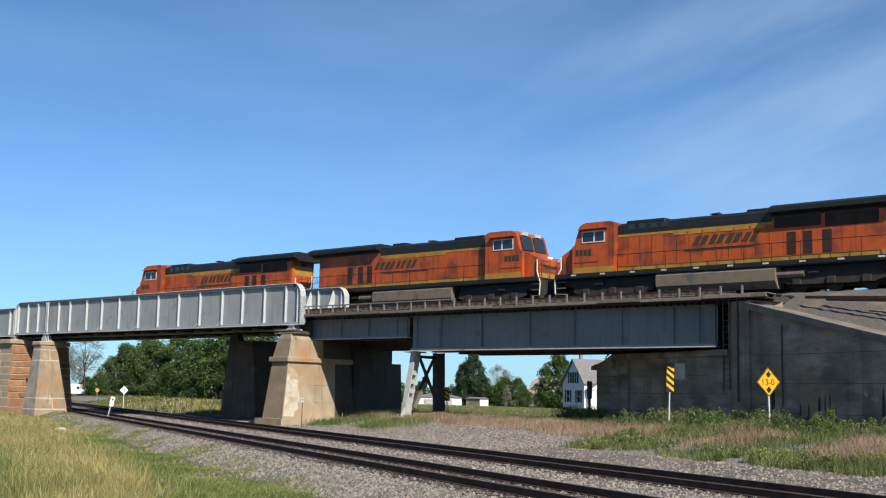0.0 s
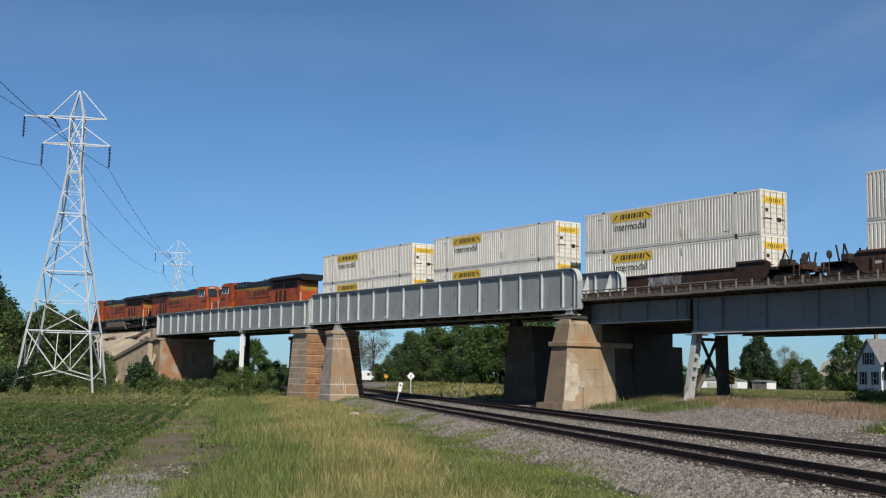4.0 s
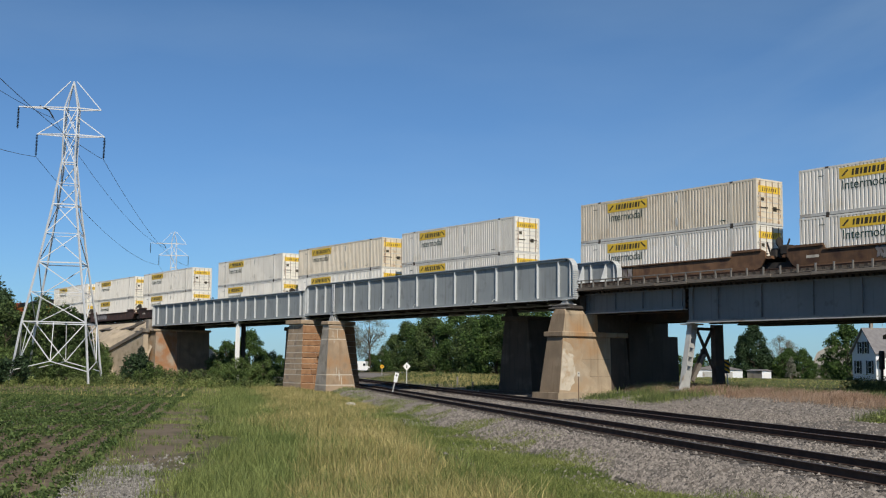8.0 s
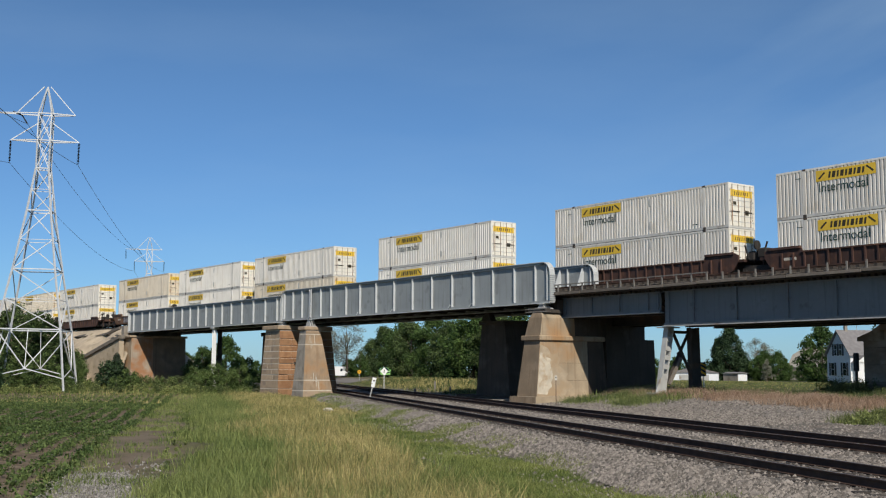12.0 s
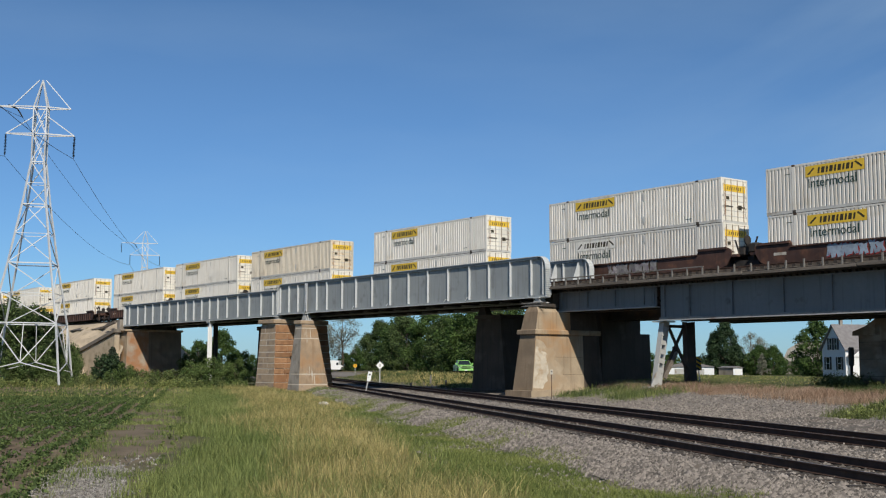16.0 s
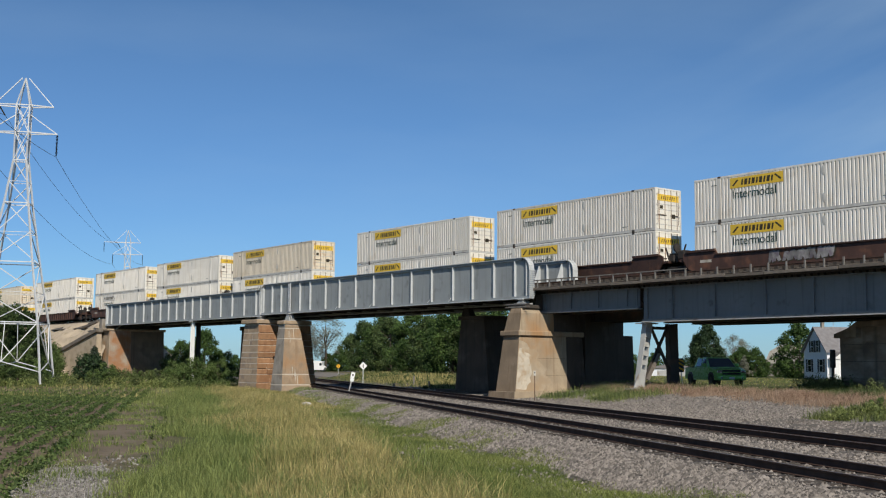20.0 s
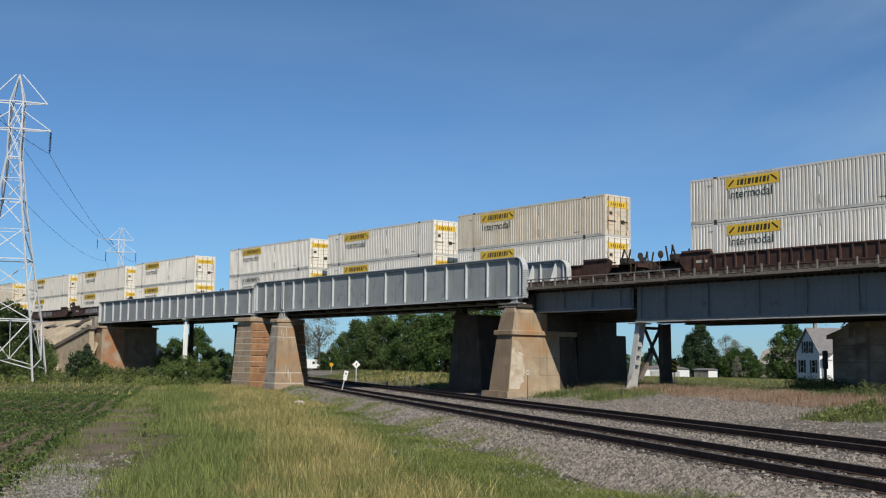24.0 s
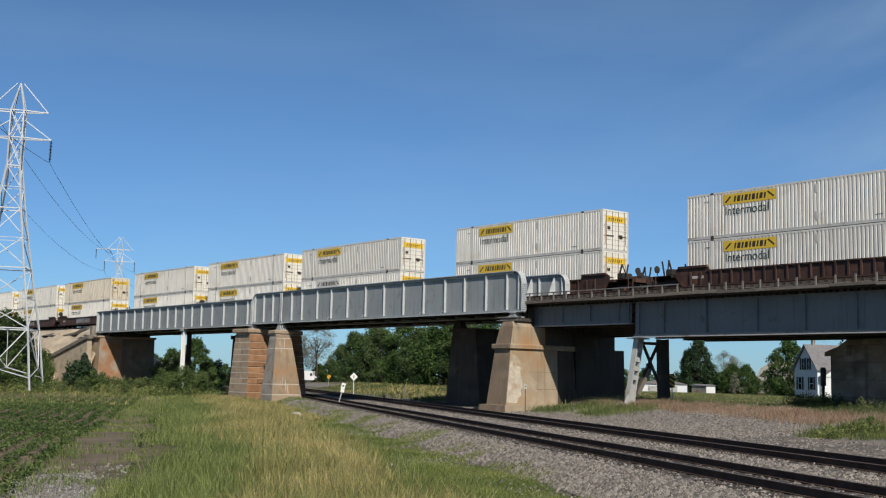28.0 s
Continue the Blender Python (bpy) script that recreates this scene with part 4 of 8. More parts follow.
p1b = thing("bridge_pier", "tapering grey and tan block pier with pale joints", "bridge pier", BRIDGE)
part("core", Shape().frustum((-89.54, -87.43, 50.22, 53.42), (-89.08, -88.05, 50.82, 52.28), -1.2, 5.30), MORTAR, p1b, "pale mortar joints")
cuts = [-1.1, 0.05, 0.95, 4.05, 4.95, 5.28]
for i, (a, b) in enumerate(zip(cuts, cuts[1:])):
    lerp = lambda z: ((-89.44 + 0.063 * z, -87.53 - 0.093 * z, 50.32 + 0.092 * z, 53.26 - 0.19 * z))
    la, lb = lerp(a + 0.045), lerp(b - 0.045)
    if i in (1, 3):
        ma, mb = la[2] * 0.45 + la[3] * 0.55, lb[2] * 0.45 + lb[3] * 0.55
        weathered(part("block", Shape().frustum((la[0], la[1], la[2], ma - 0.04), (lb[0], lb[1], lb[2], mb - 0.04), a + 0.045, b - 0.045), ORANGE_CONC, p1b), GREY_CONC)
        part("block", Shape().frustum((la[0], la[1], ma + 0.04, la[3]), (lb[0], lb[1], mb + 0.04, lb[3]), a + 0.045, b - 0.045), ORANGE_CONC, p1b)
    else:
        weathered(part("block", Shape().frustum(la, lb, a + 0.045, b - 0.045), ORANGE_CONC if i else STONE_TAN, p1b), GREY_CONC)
rnd = random.Random(12)
for i in range(9):
    y, z = rnd.uniform(50.95, 51.7), rnd.choice((0.4, 0.8, 3.7, 4.2))
    h, w = rnd.uniform(0.35, 0.8), rnd.uniform(0.02, 0.05)
    xf = lambda q: -87.53 - 0.093 * q + 0.004
    part("efflorescence", Shape().hexa([(xf(z) - 0.02, y, z), (xf(z), y, z), (xf(z), y + w, z), (xf(z) - 0.02, y + w, z), (xf(z + h) - 0.02, y + 0.05, z + h), (xf(z + h), y + 0.05, z + h), (xf(z + h), y + 0.05 + w, z + h), (xf(z + h) - 0.02, y + 0.05 + w, z + h)]), PALE_CONC, p1b, "pale lime streak")
part("cap", Shape().soft(-89.2, -87.95, 50.66, 52.42, 5.30, 5.62, 0.05), STONE_TAN, p1b, "overhanging cap stone")
shoe(-88.6, 51.6, 5.62, 6.29)

p1a = thing("bridge_pier", "old ashlar pier of tan faces and rough red sandstone", "bridge pier", BRIDGE)
part("core", Shape().frustum((-95.70, -92.12, 50.354, 56.67), (-95.54, -92.85, 50.886, 56.27), -1.2, 5.45), MORTAR, p1a, "pale mortar core")
rnd = random.Random(9)
zc = -1.1
while zc < 5.35:
    h = min(rnd.choice((0.5, 0.62, 0.75)), 5.45 - zc)
    za, zb = zc + 0.028, zc + h - 0.028
    edge = lambda z: (-95.66 + 0.02 * z, -92.25 - 0.11 * z, 50.45 + 0.08 * z, 56.6 - 0.06 * z)
    ea, eb = edge(za), edge(zb)
    n = rnd.choice((1, 2, 2))
    cut = [0] + sorted(rnd.uniform(0.3, 0.7) for _ in range(n - 1)) + [1]
    za, zb = za + 0.012, zb - 0.012
    for a, b in zip(cut, cut[1:]):
        xa, xb = ea[0] + (ea[1] - ea[0]) * a + 0.03, ea[0] + (ea[1] - ea[0]) * b - 0.03
        d = rnd.uniform(0.006, 0.016)
        part("stone", Shape().hexa([(xa, ea[2] - d, za), (xb, ea[2] - d, za), (xb, ea[2] + 0.2, za), (xa, ea[2] + 0.2, za), (xa, eb[2] - d, zb), (xb, eb[2] - d, zb), (xb, eb[2] + 0.2, zb), (xa, eb[2] + 0.2, zb)]), STONE_TAN, p1a)
    za, zb = za - 0.012, zb + 0.012
    cut = [0, rnd.uniform(0.16, 0.30), rnd.uniform(0.42, 0.55), rnd.uniform(0.7, 0.82), 1]
    for a, b in zip(cut, cut[1:]):
        ya, yb = ea[2] + (ea[3] - ea[2]) * a + 0.003, ea[2] + (ea[3] - ea[2]) * b - 0.003
        if yb - ya < 0.15:
            continue
        d = rnd.uniform(0.03, 0.15)
        s = Shape().hexa([(ea[1] + 0.004, ya, za - 0.015), (ea[1] + d * 0.6, ya + 0.05, za + 0.04), (ea[1] + d * 0.6, yb - 0.05, za + 0.04), (ea[1] + 0.004, yb, za - 0.015),
                          (eb[1] + 0.004, ya, zb + 0.015), (eb[1] + d, ya + 0.06, zb - 0.05), (eb[1] + d, yb - 0.06, zb - 0.05), (eb[1] + 0.004, yb, zb + 0.015)])
        part("stone", s, STONE_RED, p1a)
    zc += h
part("cap", Shape().soft(-95.75, -92.7, 50.6, 56.4, 5.47, 5.86, 0.06), STONE_TAN, p1a, "overhanging cap stone")
shoe(-94.0, 51.8, 5.86, 6.17)

# dark colour stands for the shade under the far track
rear1 = thing("bridge_pier", "shade-darkened stone pier under the far track", "bridge pier", BRIDGE)
part("shaft", Shape().frustum((-108.15, -104.6, 57.0, 61.9), (-107.8, -105.2, 57.1, 61.8), -1.0, 5.3), SHADE_CONC, rear1)
part("cap", Shape().soft(-107.95, -105.0, 56.9, 61.9, 5.3, 5.7, 0.05), SHADE_CONC, rear1)
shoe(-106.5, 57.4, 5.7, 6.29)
prop_far = thing("steel_column", "dark steel column under the far girder", "column", BRIDGE @ pose(-116.9, 56.6, 0))
part("shaft", Shape().box(-0.2, 0.2, -0.02, 0.02, 0.25, 6.29).box(-0.22, -0.2, -0.18, 0.18, 0.25, 6.29).box(0.2, 0.22, -0.18, 0.18, 0.25, 6.29), DARK_STEEL, prop_far)
part("foot", Shape().soft(-0.35, 0.35, -0.35, 0.35, -1.2, 0.25, 0.05), GREY_CONC, prop_far)
prop = thing("steel_column", "slender white steel column under the left span", "column", BRIDGE @ pose(-108.3, 51.8, 0))
part("shaft", Shape().box(-0.16, 0.16, -0.02, 0.02, 0.25, 6.0).box(-0.18, -0.16, -0.16, 0.16, 0.25, 6.0).box(0.16, 0.18, -0.16, 0.16, 0.25, 6.0), WHITE, prop)
part("cap_plate", Shape().box(-0.35, 0.35, -0.3, 0.3, 6.0, 6.16), PALE_STEEL, prop)
part("foot", Shape().soft(-0.3, 0.3, -0.3, 0.3, -1.2, 0.25, 0.05), GREY_CONC, prop)

ab_l = thing("abutment_left", "rust-streaked concrete abutment under the far girder end", "abutment", BRIDGE, kind="structure")
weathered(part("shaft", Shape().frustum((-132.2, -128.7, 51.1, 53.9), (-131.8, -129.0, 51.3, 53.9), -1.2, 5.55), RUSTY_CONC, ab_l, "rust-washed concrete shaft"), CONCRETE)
# darker rear part: shade under the deck put into its concrete
part("rear_shaft", Shape().frustum((-132.2, -128.74, 53.9, 58.0), (-131.8, -129.04, 53.9, 58.0), -1.2, 5.55), BROWN_CONC, ab_l, "abutment rear, darkened for deck shade")
part("bearing_shelf", Shape().soft(-132.0, -128.9, 51.0, 58.2, 5.55, 5.80, 0.05), CONCRETE, ab_l)
part("backwall", Shape().box(-132.0, -131.2, 51.2, 58.2, 5.80, 7.0), GREY_CONC, ab_l)
part("wing_wall", Shape().hexa([(-154.0, 48.4, -1.0), (-130.6, 50.4, -1.0), (-130.6, 51.0, -1.0), (-154.0, 49.0, -1.0), (-154.0, 48.4, -0.3), (-130.6, 50.4, 5.42), (-130.6, 51.0, 5.42), (-154.0, 49.0, -0.3)]), SAND, ab_l, "sloping wing wall half covered in earth")
part("coping", Shape().hexa([(-154.2, 48.2, -0.3), (-130.3, 50.2, 5.45), (-130.3, 51.05, 5.45), (-154.2, 49.2, -0.3), (-154.2, 48.2, 0.1), (-130.3, 50.2, 5.85), (-130.3, 51.05, 5.85), (-154.2, 49.2, 0.1)]), COPING, ab_l, "sloping concrete coping")
part("far_shaft", Shape().box(-145.5, -142.4, 58.3, 63.0, -1.2, 6.3), RUSTY_CONC, ab_l, "dark concrete shaft under the far track")
part("plank_pile", Shape().bar((-137.5, 51.3, 6.1), (-133.6, 51.6, 6.75), 0.25).bar((-137.2, 51.9, 6.5), (-134.0, 52.0, 6.95), 0.22), TIMBER, ab_l, "old timbers lying on the slope")

# steel bent beside the road
bent = thing("steel_bent", "two-legged laced steel bent carrying the deck girders", "bridge bent", BRIDGE)


def laced_leg(top, foot, w, steel, label, holes=7):
    """Two channels side by side in y, joined by battens on the face that looks along the bridge."""
    g = part("leg", Shape().bar((top[0], top[1] - w / 2, top[2]), (foot[0], foot[1] - w / 2, foot[2]), 0.11, 0.36, up=(1, 0, 0)).bar((top[0], top[1] + w / 2, top[2]), (foot[0], foot[1] + w / 2, foot[2]), 0.11, 0.36, up=(1, 0, 0)), steel, bent, label)
    a, b = Vector(top), Vector(foot)
    for i in range(holes):
        p, q = a.lerp(b, i / holes), a.lerp(b, (i + (0.5 if holes > 1 else 0.95)) / holes)
        part("batten", Shape().bar(p + Vector((0.19, 0, 0)), q + Vector((0.19, 0, 0)), w + 0.1, 0.02, up=(1, 0, 0)), steel, g, "riveted batten plate")
    part("foot_gusset", Shape().prism([(foot[1] - w / 2 - 0.5, foot[2]), (foot[1] + w / 2 + 0.1, foot[2]), (foot[1] + w / 2, foot[2] + 0.9), (foot[1] - w / 2, foot[2] + 0.9)], "x", foot[0] + 0.20, foot[0] + 0.23), steel, g, "flared foot gusset")
    part("foot_plate", Shape().box(foot[0] - 0.42, foot[0] + 0.42, foot[1] - w / 2 - 0.55, foot[1] + w / 2 + 0.3, foot[2] - 0.12, foot[2]), steel, g)


laced_leg((-48.6, 53.66, 4.42), (-48.75, 53.0, 0.5), 0.42, PALE_STEEL, "pale grey laced leg leaning outwards")
laced_leg((-48.6, 55.85, 4.48), (-48.8, 56.2, 0.5), 0.66, DARK_STEEL, "dark boxed leg", 1)
part("web_plate", Shape().bar((-48.58, 55.85, 4.4), (-48.78, 56.2, 0.5), 0.5, 0.03, up=(1, 0, 0)), DARK_STEEL, bent)
part("cap_plate", Shape().box(-49.0, -48.2, 53.0, 54.2, 4.42, 4.495), PALE_STEEL, bent)
part("brace", Shape().bar((-48.55, 54.0, 4.1), (-48.65, 55.95, 1.1), 0.14), DARK_STEEL, bent)
part("brace", Shape().bar((-48.7, 55.5, 4.1), (-48.8, 53.6, 1.1), 0.14), DARK_STEEL, bent)
part("gusset", Shape().prism([(54.55, 2.45), (55.0, 2.45), (55.0, 2.95), (54.55, 2.95)], "x", -48.80, -48.76), DARK_STEEL, bent)
part("cross_strut", Shape().bar((-48.7, 53.9, 4.2), (-48.7, 55.5, 4.2), 0.18), DARK_STEEL, bent)
part("strut", Shape().bar((-48.5, 53.5, 1.0), (-48.5, 54.6, 2.6), 0.16), TIMBER, bent, "pale timber strut")
part("footing", Shape().soft(-49.4, -48.1, 52.2, 57.0, -0.8, 0.38, 0.05), SHADE_CONC, bent)

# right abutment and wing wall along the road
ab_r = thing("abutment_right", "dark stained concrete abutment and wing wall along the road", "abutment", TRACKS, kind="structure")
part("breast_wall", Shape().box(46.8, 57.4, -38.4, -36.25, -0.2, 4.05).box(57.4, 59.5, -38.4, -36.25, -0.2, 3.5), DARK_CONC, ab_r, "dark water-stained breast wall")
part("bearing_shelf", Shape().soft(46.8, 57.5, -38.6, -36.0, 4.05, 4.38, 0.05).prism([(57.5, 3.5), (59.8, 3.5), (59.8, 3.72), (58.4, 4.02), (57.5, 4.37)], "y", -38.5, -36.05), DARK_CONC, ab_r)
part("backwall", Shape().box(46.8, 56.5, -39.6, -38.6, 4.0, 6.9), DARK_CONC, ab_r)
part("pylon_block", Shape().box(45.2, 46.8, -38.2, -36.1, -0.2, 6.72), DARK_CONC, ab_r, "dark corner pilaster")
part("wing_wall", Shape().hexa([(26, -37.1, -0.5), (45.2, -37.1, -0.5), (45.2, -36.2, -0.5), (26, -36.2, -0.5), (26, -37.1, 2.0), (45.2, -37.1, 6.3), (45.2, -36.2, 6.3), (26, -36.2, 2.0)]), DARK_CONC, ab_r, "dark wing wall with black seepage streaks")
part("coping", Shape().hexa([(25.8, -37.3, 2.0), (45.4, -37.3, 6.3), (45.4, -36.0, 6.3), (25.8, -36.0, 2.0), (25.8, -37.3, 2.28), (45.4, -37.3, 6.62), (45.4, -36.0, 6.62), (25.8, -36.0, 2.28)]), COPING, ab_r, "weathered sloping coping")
for i in range(3):
    z = 1.2 + i * 0.95
    part("pour_line", Shape().box(46.9, 59.4, -36.249, -36.235, z, z + 0.02), SEAM, ab_r, "dark pour line")
for i in range(3):
    z = 1.3 + i * 1.35
    part("pour_line", Shape().box(max(26.2, 26 + (z - 2.0) / 0.2194 + 0.6), 45.1, -36.199, -36.185, z, z + 0.018), SEAM, ab_r, "dark pour line")
part("joint", Shape().box(42.9, 42.98, -36.21, -36.17, 0.2, 5.4), SEAM, ab_r, "dark vertical joint")
SEEP = mat("black seepage stain", (0.045, 0.038, 0.032), 0.9, var=0.3, scale=2.0, bump=0.2)
BLOOM = mat("pale salt bloom", (0.36, 0.325, 0.275), 0.95, var=0.3, scale=4.0, bump=0.2, stain=(0.24, 0.2, 0.16), stain_at=0.5)
rnd_w = random.Random(31)
for i in range(34):
    x, z = rnd_w.uniform(30.5, 44.0), rnd_w.uniform(0.5, 1.6)
    w, h, e = rnd_w.uniform(0.06, 0.30), rnd_w.uniform(0.5, 1.4), rnd_w.uniform(0.001, 0.004)
    dark = i % 3 != 0
    w, h = (w, h) if dark else (w * 1.6, h * 0.4)
    z = z if dark else z + 0.9
    part("seepage_streak" if dark else "salt_bloom", Shape().prism([(x, z), (x + w * 0.5, z - 0.12), (x + w, z + 0.05), (x + w * 0.85, z + h * 0.6), (x + w * 0.55, z + h), (x + w * 0.2, z + h * 0.7)], "y", -36.199, -36.198 + e), SEEP if dark else BLOOM, ab_r, "black seepage streak" if dark else "pale salt bloom")
part("notice_plate", Shape().box(50.6, 51.5, -36.24, -36.2, 2.9, 3.75), LIME_WASH, ab_r, "blank grey plate on the wall")
part("bearing_block", Shape().soft(47.3, 48.3, -36.22, -36.16, 2.7, 4.0, 0.02), DARK_CONC, ab_r)
lad = part("ladder_rail", Shape().rod((46.6, -36.02, 2.3), (46.6, -36.02, 7.2), 0.03).rod((47.1, -36.02, 2.3), (47.1, -36.02, 7.2), 0.03), RUST, ab_r, "rusty wall ladder")
for i in range(16):
    part("rung", Shape().rod((46.6, -36.02, 2.5 + i * 0.3), (47.1, -36.02, 2.5 + i * 0.3), 0.018), RUST, lad)
part("pipe", Shape().rod((46.0, -36.05, 1.8), (46.0, -36.05, 7.1), 0.045), RUST, ab_r, "rusty vertical conduit")
for i, (z, ln2) in enumerate(((6.9, 14), (6.75, 13), (6.62, 10))):
    part("stacked_rail", Shape().bar((30, -39.2 - i * 0.5, z - 1.0), (30 + ln2, -38.6 - i * 0.4, z), 0.14), RUST, ab_r, "old rails lying on the slope")


# ---------- the train ----------
BOX_WHITE = mat("weathered white container paint", (0.735, 0.705, 0.64), 0.55, var=0.07, scale=1.0, bump=0.05, stain=(0.58, 0.53, 0.44), stain_at=0.62, stain_scale=0.8, random=0.12, streak=(0.56, 0.50, 0.41))
BOX_CREAM = mat("faded cream container paint", (0.66, 0.59, 0.475), 0.6, var=0.08, scale=1.0, bump=0.05, stain=(0.52, 0.44, 0.33), stain_at=0.60, stain_scale=0.8, random=0.10, streak=(0.48, 0.40, 0.30))
DOOR_CREAM = mat("faded cream door paint", (0.72, 0.62, 0.46), 0.55, var=0.08, scale=1.5, bump=0.05, stain=(0.42, 0.24, 0.11), stain_at=0.58, stain_scale=1.6, random=0.08)
BOX_DOOR = mat("container door paint", (0.80, 0.76, 0.66), 0.5, var=0.06, scale=1.5, bump=0.05, stain=(0.42, 0.28, 0.16), stain_at=0.66, stain_scale=1.6, random=0.08)
BOX_RAIL = mat("container rail paint", (0.55, 0.54, 0.50), 0.6, var=0.12, scale=2.0, stain=(0.35, 0.30, 0.24), stain_at=0.60)
LOCK_STEEL = mat("rusty lock bar", (0.22, 0.17, 0.12), 0.7, var=0.3, scale=4.0, stain=(0.30, 0.14, 0.06), stain_at=0.52)
LOGO_YELLOW = mat("logo yellow", (0.76, 0.50, 0.05), 0.5, var=0.08, scale=2.0, bump=0.02, stain=(0.62, 0.44, 0.12), stain_at=0.62)
LOGO_DARK = mat("logo dark brown", (0.05, 0.04, 0.02), 0.6, var=0.2, scale=3.0, bump=0.0)
LOGO_GREEN = mat("logo dark green", (0.012, 0.045, 0.035), 0.6, var=0.2, scale=3.0, bump=0.0)
WELL = mat("brown well car paint", (0.068, 0.035, 0.026), 0.7, var=0.3, scale=1.6, bump=0.12, stain=(0.13, 0.06, 0.035), stain_at=0.58, random=0.35, streak=(0.04, 0.025, 0.02))
WELL_RUST = mat("rusty faded brown well car paint", (0.150, 0.082, 0.044), 0.8, var=0.35, scale=1.4, bump=0.12, stain=(0.075, 0.040, 0.026), stain_at=0.55, random=0.25, streak=(0.09, 0.05, 0.03))
WELL_TAG = mat("sprayed paint", (0.29, 0.275, 0.26), 0.6, var=0.5, scale=2.2, bump=0.0, stain=(0.18, 0.15, 0.17), stain_at=0.5, stain_scale=2.5, random=0.3)
ORANGE = mat("locomotive orange", (0.50, 0.090, 0.016), 0.5, var=0.22, scale=0.7, bump=0.03, stain=(0.20, 0.045, 0.018), stain_at=0.50, stain_scale=0.7, streak=(0.11, 0.032, 0.015))
# grime that also carries the shadow of the radiator overhang
GRIME_SHADE = mat("oily grime and overhang shade", (0.035, 0.018, 0.012), 0.7, var=0.4, scale=2.0, bump=0.1, stain=(0.09, 0.028, 0.014), stain_at=0.6)
LOCO_BLACK = mat("locomotive black", (0.014, 0.015, 0.016), 0.5, var=0.25, scale=1.0, bump=0.04)
LOCO_YELLOW = mat("locomotive stripe yellow", (0.40, 0.21, 0.03), 0.5, var=0.25, scale=1.5, bump=0.03, stain=(0.30, 0.16, 0.03), stain_at=0.55)
TANK = mat("dusty tank paint", (0.185, 0.148, 0.105), 0.8, var=0.3, scale=1.2, bump=0.1, stain=(0.10, 0.09, 0.08), stain_at=0.55)
TRUCK_IRON = mat("dirty cast iron", (0.036, 0.031, 0.027), 0.85, var=0.35, scale=3.0, bump=0.2)
RAILING = mat("pale handrail paint", (0.62, 0.60, 0.55), 0.5, var=0.1, scale=4.0, bump=0.0)
PANE = glass("dark window glass")
LAMP_WHITE = lamp_mat("lit headlamp", (1.0, 0.95, 0.82), 1.6)


def words(text, height):
    """Flat lettering, lying in x and z and facing -y, as one mesh."""
    c = bpy.data.curves.new("lettering", "FONT")
    c.body, c.size, c.extrude = text, height, 0.002
    ob = new("lettering", c)
    me = bpy.data.meshes.new_from_object(ob.evaluated_get(bpy.context.evaluated_depsgraph_get()))
    bpy.data.objects.remove(ob)
    bpy.data.curves.remove(c)
    me.transform(Matrix.Rotation(math.pi / 2, 4, "X"))
    return me


def corrugated(x0, x1, y, z0, z1, depth, pitch, out):
    """A wall along x whose ribs stand out by depth in direction out (-1 or 1)."""
    n = max(1, round((x1 - x0) / pitch))
    p = (x1 - x0) / n
    line = []
    for i in range(n):
        a = x0 + i * p
        line += [(a, 0.0), (a + p * 0.26, 0.0), (a + p * 0.36, depth), (a + p * 0.88, depth)]
    line.append((x1, 0.0))
    s = Shape()
    v = [(px, y + out * (d - depth), z0) for px, d in line] + [(px, y + out * (d - depth), z1) for px, d in line]
    k = len(line)
    s.add(v, [(i, i + 1, k + i + 1, k + i) if out < 0 else (i + 1, i, k + i, k + i + 1) for i in range(k - 1)])
    # closed behind
    s.box(x0, x1, min(y - out * (depth + 0.004), y - out * (depth + 0.024)), max(y - out * (depth + 0.004), y - out * (depth + 0.024)), z0, z1)
    return s


L53, W53, H53 = 16.154, 2.591, 2.896


